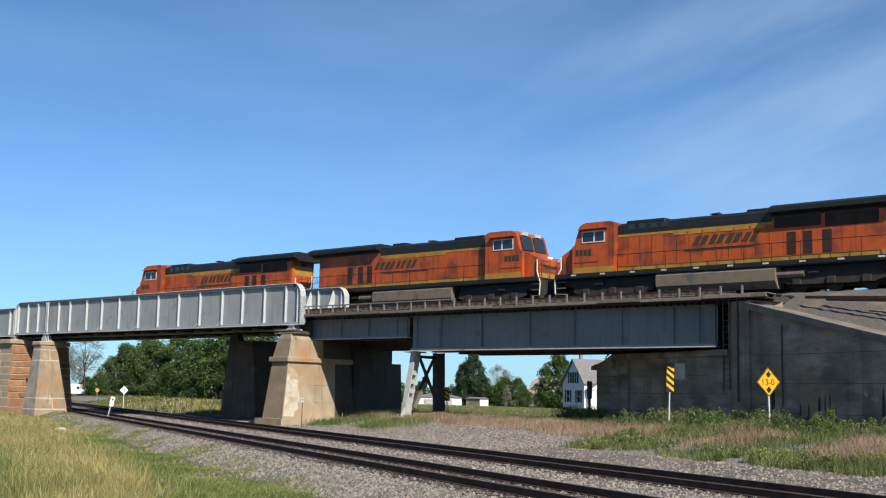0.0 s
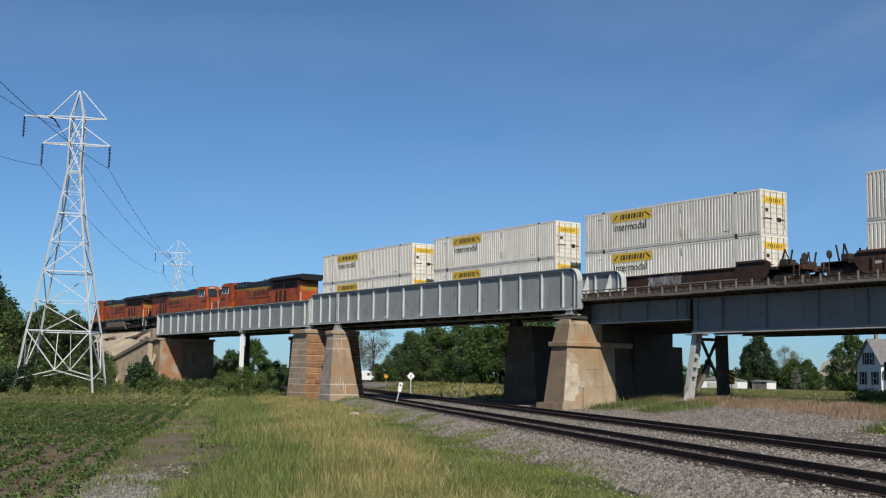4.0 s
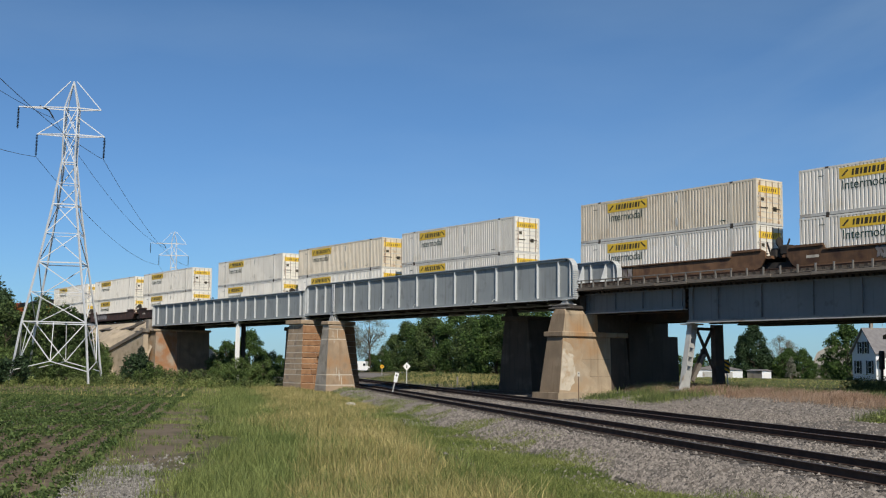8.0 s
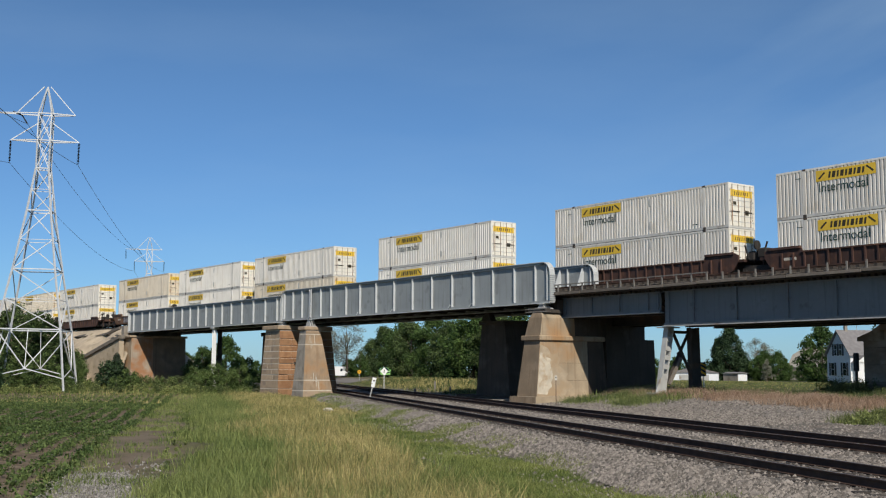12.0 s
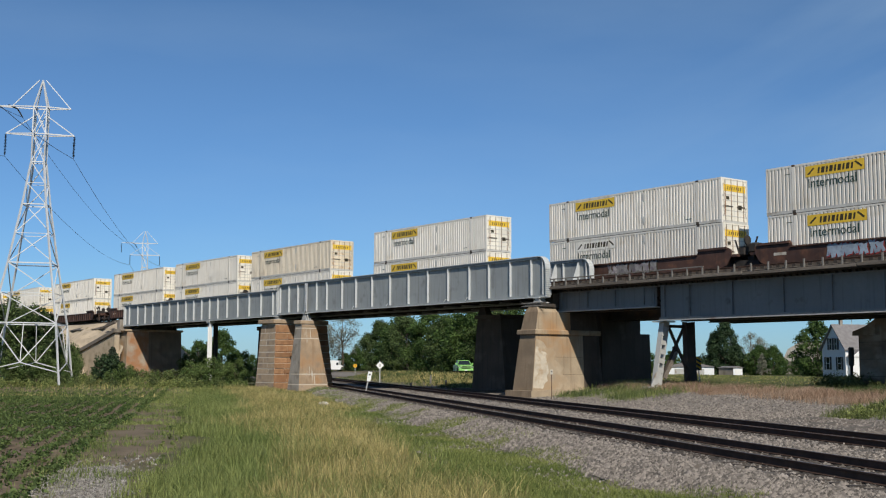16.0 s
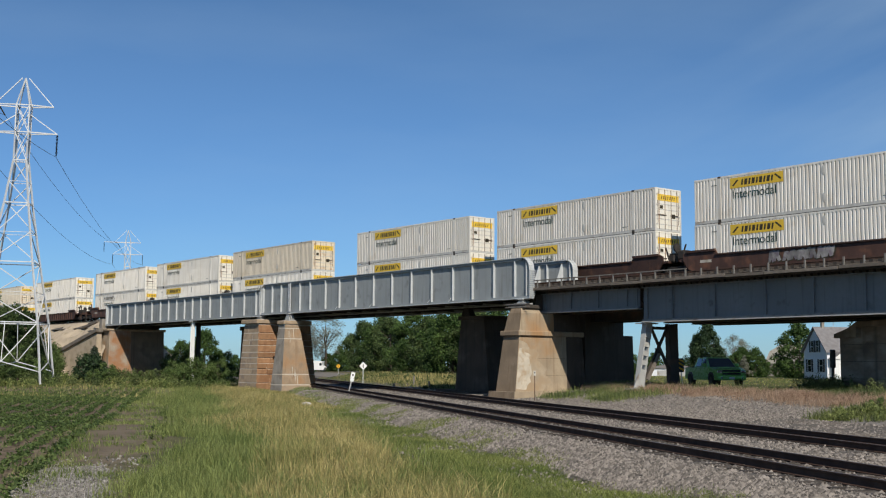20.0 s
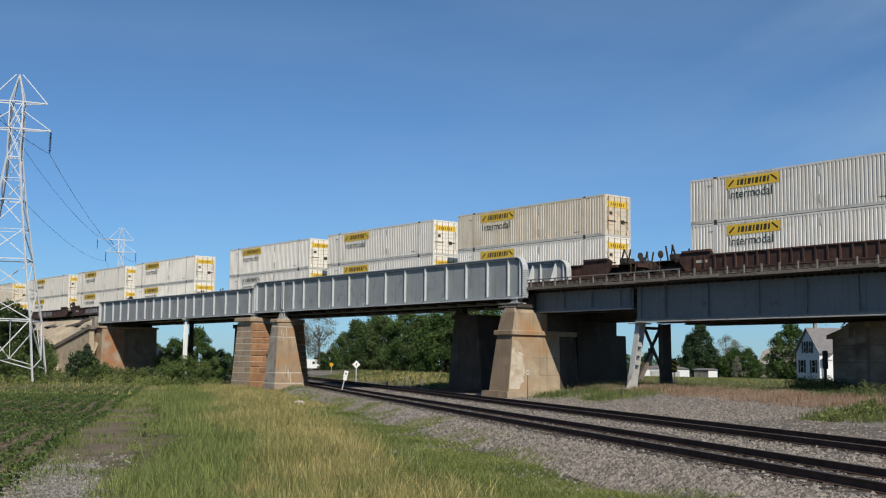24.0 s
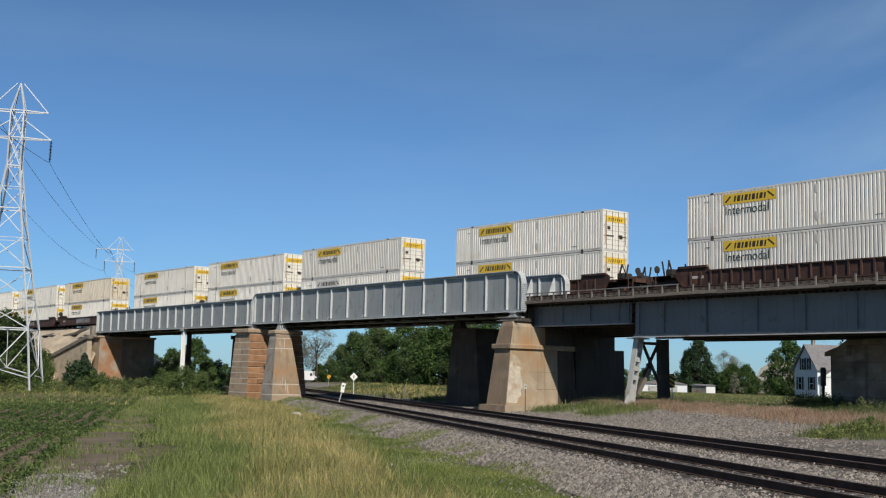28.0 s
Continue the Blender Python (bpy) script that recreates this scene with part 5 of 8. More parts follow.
def container(label, wall, door, panel=True):
    t = thing("freight_container", label, "freight container", group="stacked containers")
    hx, hy = L53 / 2, W53 / 2
    p40 = 6.096
    for side, out in ((-hy, -1), (hy, 1)):
        w = part("side_wall", corrugated(-hx + 0.09, hx - 0.09, side, 0.20, H53 - 0.12, 0.072, 0.255, out), wall, t, "white corrugated side wall")
        a, b = min(side, side - out * 0.08), max(side, side - out * 0.08)
        part("bottom_rail", Shape().box(-hx + 0.02, hx - 0.02, a + (0.002 if out > 0 else -0.006), b + (0.006 if out > 0 else -0.002), 0.02, 0.20), BOX_RAIL, t, "grey bottom rail")
        part("top_rail", Shape().box(-hx + 0.02, hx - 0.02, a + (0.001 if out > 0 else -0.004), b + (0.004 if out > 0 else -0.001), H53 - 0.12, H53 - 0.004), wall, t)
        for x in (-p40, p40):
            ya, yb = (side - 0.012, side + 0.06) if out < 0 else (side - 0.06, side + 0.012)
            part("lift_post", Shape().box(x - 0.11, x + 0.11, ya, yb, 0.205, H53 - 0.122), wall, t)
            part("lift_casting", Shape().soft(x - 0.13, x + 0.13, ya - 0.004, yb + 0.004, H53 - 0.12, H53 + 0.012, 0.02), DARK_STEEL, t, "dark corner casting")
            part("foot_casting", Shape().soft(x - 0.13, x + 0.13, ya - 0.004, yb + 0.004, 0.0, 0.2, 0.02), DARK_STEEL, t, "dark corner casting")
        if out < 0:
            # the far logo panel, its dark lettering as bars, and the word below
            y = side - 0.006
            pn = part("logo_panel", Shape().box(-5.25, -1.35, y - 0.003, y + 0.010, H53 - 0.86, H53 - 0.22), LOGO_YELLOW if panel else wall, t, "yellow logo panel" if panel else "pale worn logo panel")
            bars = Shape()
            x, z0, z1 = -4.42, H53 - 0.72, H53 - 0.36
            for wd in (0.13, 0.22, 0.13, 0.22, 0.13, 0.22, 0.13, 0.22, 0.13):
                bars.prism([(x, z0), (x + wd, z0), (x + wd + 0.06, z1), (x + 0.06, z1)], "y", y - 0.006, y - 0.0035)
                x += wd + 0.10
            part("dark_lettering", bars, LOGO_DARK, pn, "row of dark brown bars")
            for xx, sg in ((-4.85, 1), (-1.72, -1)):
                part("scroll", Shape().prism([(xx - 0.26, H53 - 0.70), (xx - 0.14, H53 - 0.74), (xx + 0.24, H53 - 0.40), (xx + 0.14, H53 - 0.34)] if sg > 0 else [(xx - 0.26, H53 - 0.36), (xx + 0.2, H53 - 0.72), (xx + 0.26, H53 - 0.62), (xx - 0.16, H53 - 0.30)], "y", y - 0.006, y - 0.0035), LOGO_DARK, pn, "dark slanted stroke")
            wd = part("lettering", WORD, LOGO_GREEN, t, "dark green word Intermodal")
            wd.location = (-5.1, y - 0.004, H53 - 1.50)
            for zz in (H53 - 0.55, 0.75):
                part("emblem", Shape().ball((1.4, y, zz), 0.13, 0.012, 0.28), BOX_RAIL, t, "small pale emblem")
            part("code_bar", Shape().box(-6.7, -6.3, y, y + 0.012, H53 - 0.54, H53 - 0.50), LOGO_GREEN, t, "small dark code bar")
            part("code_bar", Shape().box(5.1, 5.6, y, y + 0.012, 0.43, 0.47), LOGO_GREEN, t, "small dark code bar")
    part("roof", Shape().box(-hx + 0.02, hx - 0.02, -hy + 0.02, hy - 0.02, H53 - 0.02, H53), wall, t)
    part("floor", Shape().box(-hx + 0.02, hx - 0.02, -hy + 0.09, hy - 0.09, 0.06, 0.18), DARK_STEEL, t)
    part("front_wall", Shape().box(-hx, -hx + 0.04, -hy + 0.06, hy - 0.06, 0.1, H53 - 0.05), wall, t)
    for x in (-hx, hx - 0.1):
        for y in (-hy, hy - 0.1):
            part("corner_post", Shape().box(x, x + 0.1, y, y + 0.1, 0.0, H53), wall, t)
    for y0, y1 in ((-hy + 0.11, -0.012), (0.012, hy - 0.11)):
        d = part("door", Shape().soft(hx - 0.06, hx - 0.015, y0, y1, 0.16, H53 - 0.12, 0.01), door, t, "white container door")
        for k in (0.22, 0.72):
            y = y0 + (y1 - y0) * k
            b = part("lock_bar", Shape().rod((hx + 0.012, y, 0.12), (hx + 0.012, y, H53 - 0.08), 0.022), LOCK_STEEL, d)
        part("handle", Shape().box(hx + 0.0, hx + 0.03, y0 + 0.2, y1 - 0.2, 1.05, 1.11), DARK_STEEL, d)
        hg = Shape()
        for z in (0.4, 1.0, 1.7, 2.4):
            hg.box(hx - 0.014, hx + 0.01, (y0 if y0 < -0.5 else y1 - 0.1), (y0 + 0.1 if y0 < -0.5 else y1), z, z + 0.09)
        part("hinges", hg, BOX_RAIL, d)
    sg = part("door_logo", Shape().box(hx - 0.012, hx - 0.002, -1.06, 1.06, H53 - 0.86, H53 - 0.42), LOGO_YELLOW, t, "yellow logo panel on the doors")
    db = Shape()
    for k in range(7):
        yk = -0.72 + k * 0.21
        db.hexa([(hx - 0.0015, yk, H53 - 0.76), (hx + 0.002, yk, H53 - 0.76), (hx + 0.002, yk + 0.07, H53 - 0.76), (hx - 0.0015, yk + 0.07, H53 - 0.76), (hx - 0.0015, yk + 0.05, H53 - 0.54), (hx + 0.002, yk + 0.05, H53 - 0.54), (hx + 0.002, yk + 0.12, H53 - 0.54), (hx - 0.0015, yk + 0.12, H53 - 0.54)])
    part("dark_lettering", db, LOGO_DARK, sg)
    for z in (0.42, 0.78, 1.42, 1.78):
        part("door_rib", Shape().box(hx - 0.0148, hx - 0.004, -1.15, 1.15, z, z + 0.05), BOX_RAIL, t, "grey horizontal door rib")
    part("data_plate", Shape().box(hx - 0.0145, hx - 0.008, 0.35, 0.70, 0.9, 1.2), LOGO_DARK, t, "dark data plate")
    part("data_plate", Shape().box(hx - 0.0145, hx - 0.008, -0.82, -0.52, 1.5, 1.72), LOGO_DARK, t, "dark data plate")
    for yy in (-1.05, 1.0):
        part("rust_mark", Shape().box(hx - 0.0145, hx - 0.010, yy, yy + 0.05, 0.5, 2.5), RUST, t, "rust mark along the door edge")
    part("sill", Shape().box(hx - 0.1, hx + 0.004, -hy + 0.101, hy - 0.101, 0.0, 0.16), BOX_RAIL, t)
    part("header", Shape().box(hx - 0.1, hx + 0.002, -hy + 0.101, hy - 0.101, H53 - 0.115, H53 - 0.001), door, t)
    return t


WORD = words("Intermodal", 0.78)
WORD.transform(Matrix.Diagonal((0.95, 1, 1, 1)))


def bogie(parent, x):
    b = part("bogie", Shape().box(x - 0.25, x + 0.25, -1.0, 1.0, 0.42, 0.62), TRUCK_IRON, parent, "two-axle freight bogie")
    for y in (-1.05, 0.93):
        part("side_frame", Shape().prism([(x - 1.15, 0.32), (x - 0.75, 0.30), (x - 0.4, 0.14), (x + 0.4, 0.14), (x + 0.75, 0.30), (x + 1.15, 0.32), (x + 1.15, 0.55), (x + 0.5, 0.72), (x - 0.5, 0.72), (x - 1.15, 0.55)], "y", y, y + 0.12), TRUCK_IRON, b)
        part("springs", Shape().rod((x, y + 0.06, 0.2), (x, y + 0.06, 0.5), 0.14, 0.14, 8), RUST, b)
    for d in (-0.89, 0.89):
        for y in (-0.79, 0.66):
            part("wheel", Shape().rod((x + d, y, 0.42), (x + d, y + 0.13, 0.42), 0.42, 0.42, 18), TRUCK_IRON, b)
        part("axle", Shape().rod((x + d, -1.1, 0.42), (x + d, 1.1, 0.42), 0.07), TRUCK_IRON, b)


def well_car(front_long, rear_long, label, ribbed=True):
    """One platform. x = 0 is the middle of the well; the container lies from -8.08 to 8.08."""
    t = thing("well_car", label, "freight wagon", group="well cars of the train")
    for y0, y1 in ((-1.52, -1.42), (1.42, 1.52)):
        out = [(-8.9, 1.02), (-8.5, 0.45), (-8.1, 0.28), (8.1, 0.28), (8.5, 0.45), (8.9, 1.02), (8.9, 1.40), (8.6, 1.55), (6.35, 1.62), (6.15, 1.26), (-6.15, 1.26), (-6.35, 1.62), (-8.6, 1.55), (-8.9, 1.40)]
        s = part("side_sill", Shape().prism(out, "y", y0, y1), WELL, t, "brown riveted side sill")
        yo = (y0 - 0.10, y0 - 0.001) if y0 < 0 else (y1 + 0.001, y1 + 0.10)
        rib = Shape().box(-0.05, 0.05, *yo, 0.37, 1.21).mesh("sill_rib")
        for i in range(20 if y0 < 0 and ribbed else 0):
            part("sill_rib", rib, WELL, s).location.x = -7.6 + i * 0.8
        part("top_chord", Shape().box(-6.25, 6.25, yo[0], yo[1], 1.20, 1.28).box(-8.6, -6.3, yo[0], yo[1], 1.46, 1.60).box(6.3, 8.6, yo[0], yo[1], 1.46, 1.60), WELL, s, "dark top chord")
        part("bottom_chord", Shape().box(-8.1, 8.1, yo[0], yo[1], 0.26, 0.365), WELL, s)
    part("well_floor", Shape().box(-8.2, 8.2, -1.41, 1.41, 0.26, 0.32), DARK_STEEL, t)
    for sgn, lng in ((-1, front_long), (1, rear_long)):
        ext = 11.75 if lng else 9.75
        xs = lambda a, b: (min(sgn * a, sgn * b), max(sgn * a, sgn * b))
        part("end_platform", Shape().box(*xs(8.15, 9.3), -1.45, 1.45, 0.95, 1.12), WELL, t, "brown end platform")
        part("centre_sill", Shape().box(*xs(9.3, ext - 0.45), -0.35, 0.35, 0.75, 1.10), WELL, t)
        part("end_bulkhead", Shape().box(*xs(8.2, 8.3), -1.4, 1.4, 0.33, 0.94), DARK_STEEL, t)
        if lng:
            part("end_sill", Shape().box(*xs(11.0, 11.2), -1.4, 1.4, 0.85, 1.12), WELL, t)
            part("deck_plate", Shape().box(*xs(9.31, 11.0), -1.3, 1.3, 1.101, 1.13), WELL, t)
            part("coupler", Shape().box(*xs(ext - 0.46, ext - 0.08), -0.12, 0.12, 0.72, 0.98).box(*xs(ext - 0.08, ext + 0.03), -0.2, 0.2, 0.68, 1.0), TRUCK_IRON, t, "knuckle coupler")
            part("brake_wheel", Shape().rod((sgn * 10.95, -0.9, 1.13), (sgn * 10.95, -0.9, 1.75), 0.03).rod((sgn * 10.93, -0.9, 1.62), (sgn * 10.99, -0.9, 1.62), 0.25, 0.25, 12), TRUCK_IRON, t, "rusty brake wheel on a post")
            for y in (-1.15, 1.15):
                part("end_brace", Shape().bar((sgn * 9.4, y, 1.12), (sgn * 9.75, y, 2.15), 0.09).bar((sgn * 10.1, y, 1.12), (sgn * 10.3, y, 2.1), 0.08).bar((sgn * 10.05, y * 0.8, 1.12), (sgn * 9.75, y, 2.15), 0.07), TRUCK_IRON, t, "dark leaning end braces")
            part("gear_box", Shape().soft(*xs(9.35, 9.95), -1.25, -0.3, 1.13, 1.55, 0.06).soft(*xs(10.2, 10.7), -0.2, 0.7, 1.13, 1.42, 0.06).rod((sgn * 9.5, 0.9, 1.13), (sgn * 9.5, 0.9, 1.75), 0.2, 0.2, 10), TRUCK_IRON, t, "dark brake gear")
            part("ladder", Shape().bar((sgn * 10.6, -1.45, 0.4), (sgn * 10.6, -1.45, 1.1), 0.04).bar((sgn * 11.0, -1.45, 0.4), (sgn * 11.0, -1.45, 1.1), 0.04).bar((sgn * 10.6, -1.45, 0.5), (sgn * 11.0, -1.45, 0.5), 0.03).bar((sgn * 10.6, -1.45, 0.8), (sgn * 11.0, -1.45, 0.8), 0.03), RUST, t)
            bogie(t, sgn * 9.9)
        elif sgn < 0:
            part("pivot", Shape().rod((-9.78, 0, 0.65), (-9.78, 0, 1.15), 0.3, 0.3, 14), TRUCK_IRON, t)
            part("hose", Shape().path([(-9.0, -0.9, 1.3), (-9.4, -0.95, 1.75), (-9.9, -0.95, 1.55), (-10.3, -0.9, 1.25)], 0.03), BLACK, t)
            part("joint_gear", Shape().soft(-9.6, -8.95, -1.3, -0.55, 1.13, 1.75, 0.08).soft(-10.4, -9.9, -1.2, -0.4, 1.0, 1.6, 0.08).rod((-9.75, -1.1, 1.0), (-9.75, -1.1, 2.15), 0.07).rod((-9.8, -1.1, 1.95), (-9.7, -1.1, 1.95), 0.3, 0.3, 12).bar((-9.3, -1.2, 1.1), (-8.9, -1.2, 2.1), 0.08).bar((-10.3, -1.2, 1.1), (-10.6, -1.2, 2.0), 0.08), TRUCK_IRON, t, "dark brake gear over the shared bogie")
            bogie(t, -9.775)
    part("marking_bar", Shape().box(-7.5, -6.6, -1.5245, -1.5205, 0.78, 0.95), PALE_CONC, t, "faded pale marking bar")
    return t


def spray(parent, x0, n, rnd_, ink=None, cloud=None):
    """Sprayed letters without meaning: overlapping rounded blocks on the sill."""
    x = x0
    for k in range(n):
        e = 0.0012 * k
        w, h, sl = rnd_.uniform(0.42, 0.75), rnd_.uniform(0.30, 0.42), rnd_.uniform(-0.12, 0.2)
        zc = 0.80 + rnd_.uniform(-0.05, 0.05)
        out = [(x - w / 2, zc - h), (x - w * 0.1, zc - h * 0.9), (x, zc - h * 0.3), (x + w * 0.15, zc - h), (x + w / 2, zc - h * 0.8), (x + w * 0.42 + sl, zc + h * 0.2), (x + w / 2 + sl, zc + h), (x + w * 0.1 + sl, zc + h * 0.7), (x - w * 0.1 + sl, zc + h), (x - w / 2 + sl, zc + h * 0.8), (x - w * 0.36, zc)]
        part("tag_letter", Shape().prism(out, "y", -1.541 - e, -1.538 - e), ink or WELL_TAG, parent, "illegible pale spray paint")
        back = Shape().prism([(x + (p - x) * 1.18 + 0.03, zc + (q - zc) * 1.12 - 0.02) for p, q in out], "y", -1.5245 - e * 0.9, -1.5215 - e * 0.9)
        part("tag_outline", back, cloud or LOGO_DARK, parent, "outline of spray paint")
        x += w * rnd_.uniform(0.80, 1.02)


def locomotive(label):
    """Cab at -x. x runs from -11.15 to 11.15 over the couplers."""
    t = thing("diesel_locomotive", label, "locomotive", group="three diesel locomotives")
    part("underframe", Shape().prism([(-10.5, 1.36), (10.5, 1.36), (10.5, 1.62), (-10.5, 1.62)], "y", -1.5, 1.5), LOCO_BLACK, t, "black underframe")
    sill = part("side_sill", Shape().box(-10.5, 10.5, -1.545, -1.502, 1.42, 1.66).box(-10.5, 10.5, 1.502, 1.545, 1.42, 1.66), LOCO_BLACK, t)
    for i in range(10):
        part("sill_light", Shape().soft(-9.3 + i * 2.05, -8.95 + i * 2.05, -1.57, -1.546, 1.5, 1.6, 0.01), PALE_CONC, sill)
    # nose and cab
    part("nose", Shape().prism([(-10.35, 1.62), (-8.5, 1.62), (-8.5, 3.35), (-9.5, 3.25), (-10.35, 2.75)], "y", -1.2, 1.2), ORANGE, t, "orange short nose")
    cab_out = [(-9.25, 1.62), (-6.3, 1.62), (-6.3, 4.55), (-6.6, 4.68), (-8.3, 4.68), (-8.75, 4.5), (-9.1, 3.36), (-9.25, 3.30)]
    cab = part("cab", Shape().prism(cab_out, "y", -1.52, 1.52), ORANGE, t, "orange cab")
    for sgn in (-1, 1):
        y = sgn * 1.523
        yy = sorted((y, y + sgn * 0.015))
        part("side_window", Shape().box(-8.5, -7.72, *yy, 3.52, 4.1).box(-7.62, -7.0, *yy, 3.52, 4.1), PANE, cab, "dark cab side windows")
        part("window_frame", Shape().wall((-8.56, -6.94, 3.46, 4.16), [(-8.5, -7.72, 3.52, 4.1), (-7.62, -7.0, 3.52, 4.1)], "y", *sorted((y, y + sgn * 0.03))), RAILING, cab)
        part("sunshade", Shape().box(-8.7, -6.7, *sorted((y, y + sgn * 0.25)), 4.27, 4.31), ORANGE, cab)
        part("number_bars", Shape().box(-9.0, -8.80, *yy, 2.72, 3.08).box(-8.72, -8.5, *yy, 2.72, 3.08).box(-8.42, -8.2, *yy, 2.72, 3.08).box(-8.12, -7.9, *yy, 2.72, 3.08), LOGO_DARK, cab, "dark bars where the number stands")
        part("panel_line", Shape().box(-9.1, -7.4, *yy, 2.28, 2.32), LOGO_DARK, cab)
    part("windscreen", Shape().hexa([(-9.12, -1.25, 3.45), (-8.84, -1.25, 4.35), (-8.84, -0.1, 4.35), (-9.12, -0.1, 3.45), (-9.16, -1.25, 3.45), (-8.88, -1.25, 4.35), (-8.88, -0.1, 4.35), (-9.16, -0.1, 3.45)]).hexa([(-9.12, 0.1, 3.45), (-8.84, 0.1, 4.35), (-8.84, 1.25, 4.35), (-9.12, 1.25, 3.45), (-9.16, 0.1, 3.45), (-8.88, 0.1, 4.35), (-8.88, 1.25, 4.35), (-9.16, 1.25, 3.45)]), PANE, cab, "dark windscreens")
    part("number_board", Shape().box(-8.86, -8.72, -1.0, -0.35, 4.42, 4.62).box(-8.86, -8.72, 0.35, 1.0, 4.42, 4.62), PALE_CONC, cab, "pale number boards")
    part("headlamps", Shape().rod((-10.38, -0.12, 2.95), (-10.28, -0.12, 2.95), 0.06).rod((-10.38, 0.12, 2.95), (-10.28, 0.12, 2.95), 0.06), LAMP_WHITE, cab, "lit headlamps")
    part("nose_logo", Shape().box(-10.365, -10.352, -0.7, 0.7, 2.25, 2.45), LOGO_DARK, t, "dark bar logo on the nose")
    part("nose_stripe", Shape().box(-10.362, -10.351, -1.2, 1.2, 1.64, 1.95), LOCO_YELLOW, t, "yellow nose stripe")
    part("aerials", Shape().soft(-8.0, -7.2, -0.4, 0.4, 4.681, 4.82, 0.04), ORANGE, cab)
    # long hood
    hood = part("hood", Shape().box(-6.29, 9.6, -1.12, 1.12, 1.62, 4.05), ORANGE, t, "orange long hood")
    part("hood_top", Shape().prism([(-1.125, 4.051), (1.125, 4.051), (1.10, 4.38), (0.75, 4.56), (-0.75, 4.56), (-1.10, 4.38)], "x", -6.28, 3.4), LOCO_BLACK, t, "black hood top")
    part("upper_stripe", Shape().box(-6.28, 3.4, -1.135, -1.121, 3.70, 3.84).box(-6.28, 3.4, 1.121, 1.135, 3.70, 3.84), LOCO_YELLOW, hood, "yellow upper stripe")
    part("top_shade_panel", Shape().box(-6.28, 3.4, -1.137, -1.1212, 3.845, 4.05).box(-6.28, 3.4, 1.1212, 1.137, 3.845, 4.05), LOCO_BLACK, hood, "black upper hood band")
    part("lower_stripe", Shape().box(-6.28, 9.5, -1.135, -1.121, 1.66, 1.95).box(-6.28, 9.5, 1.121, 1.135, 1.66, 1.95), LOCO_YELLOW, hood, "yellow lower stripe")
    part("cab_stripe", Shape().box(-9.2, -6.31, -1.535, -1.5245, 1.64, 2.0).box(-9.2, -6.31, 1.5245, 1.535, 1.64, 2.0), LOCO_YELLOW, cab)
    part("radiator", Shape().prism([(-1.13, 4.051), (1.13, 4.051), (1.13, 4.15), (1.62, 4.28), (1.62, 4.52), (1.2, 4.70), (-1.2, 4.70), (-1.62, 4.52), (-1.62, 4.28), (-1.13, 4.15)], "x", 3.41, 10.35), LOCO_BLACK, t, "black flared radiator housing overhanging the rear")
    # sooty intakes, darkened further for the shadow of the housing above
    part("radiator_grille", Shape().box(3.5, 6.1, -1.132, -1.121, 3.45, 4.04).box(6.3, 9.1, -1.132, -1.121, 3.35, 4.04), GRIME_SHADE, hood, "sooty radiator intakes with overhang shade in the colour")
    for x in (4.2, 5.1, 6.15):
        part("louvre_door", Shape().box(x, x + 0.5, -1.134, -1.1215, 2.0, 3.2).box(x, x + 0.5, 1.1215, 1.134, 2.0, 3.2), GRIME_SHADE, hood, "grimy louvred door")
    for k in range(6):
        part("gold_panel", Shape().box(-2.6 + k * 0.95, -1.75 + k * 0.95, -1.139, -1.1355, 3.55, 3.82).box(-2.6 + k * 0.95, -1.75 + k * 0.95, 1.1355, 1.139, 3.55, 3.82), LOCO_YELLOW, hood, "dirty yellow door panel")
    part("rear_panel", Shape().box(9.641, 9.652, -0.95, 0.95, 3.0, 3.72), LOCO_YELLOW, hood, "yellow panel on the rear wall")
    for i in range(12):
        part("door_seam", Shape().box(-5.6 + i * 0.8, -5.575 + i * 0.8, -1.131, -1.1212, 2.08, 3.66), LOGO_DARK, hood)
    part("rear_wall", Shape().box(9.601, 9.64, -1.1, 1.1, 1.63, 4.05), ORANGE, hood)
    part("rear_lamp", Shape().soft(9.645, 9.75, -0.2, 0.2, 3.75, 3.98, 0.03), DARK_STEEL, hood)
    x = -1.4
    for wd in (0.78, 0.78, 0.78, 0.78):
        for a, b in ((0.0, wd * 0.42), (wd * 0.58, wd)):
            for sg, e in ((-1, x), (1, 2.6 - x)):
                f = 1 if sg < 0 else -1
                y0, y1 = sorted((sg * 1.138, sg * 1.1365))
                part("logo_bar", Shape().prism([(e + f * a, 2.88), (e + f * b, 2.88), (e + f * (b + 0.32), 3.40), (e + f * (a + 0.32), 3.40)], "y", y0, y1), LOGO_DARK, hood, "dark slanted logo bar")
        x += wd + 0.22
    part("logo_line", Shape().box(-1.9, 2.3, -1.138, -1.1365, 2.58, 2.68).box(-1.0, 3.2, 1.1365, 1.138, 2.58, 2.68), LOGO_DARK, hood, "dark line under the logo")
    part("horn", Shape().rod((-0.4, 0, 4.56), (-0.4, 0, 4.74), 0.05).rod((-0.8, -0.15, 4.74), (-0.2, -0.15, 4.74), 0.03, 0.07).rod((-0.8, 0.15, 4.74), (-0.2, 0.15, 4.74), 0.03, 0.07), DARK_STEEL, t, "air horns")
    part("exhaust", Shape().soft(1.6, 2.9, -0.5, 0.5, 4.561, 4.74, 0.05), LOCO_BLACK, t)
    part("dynamic_brake", Shape().soft(-5.8, -3.2, -1.0, 1.0, 4.3, 4.66, 0.06), LOCO_BLACK, t)
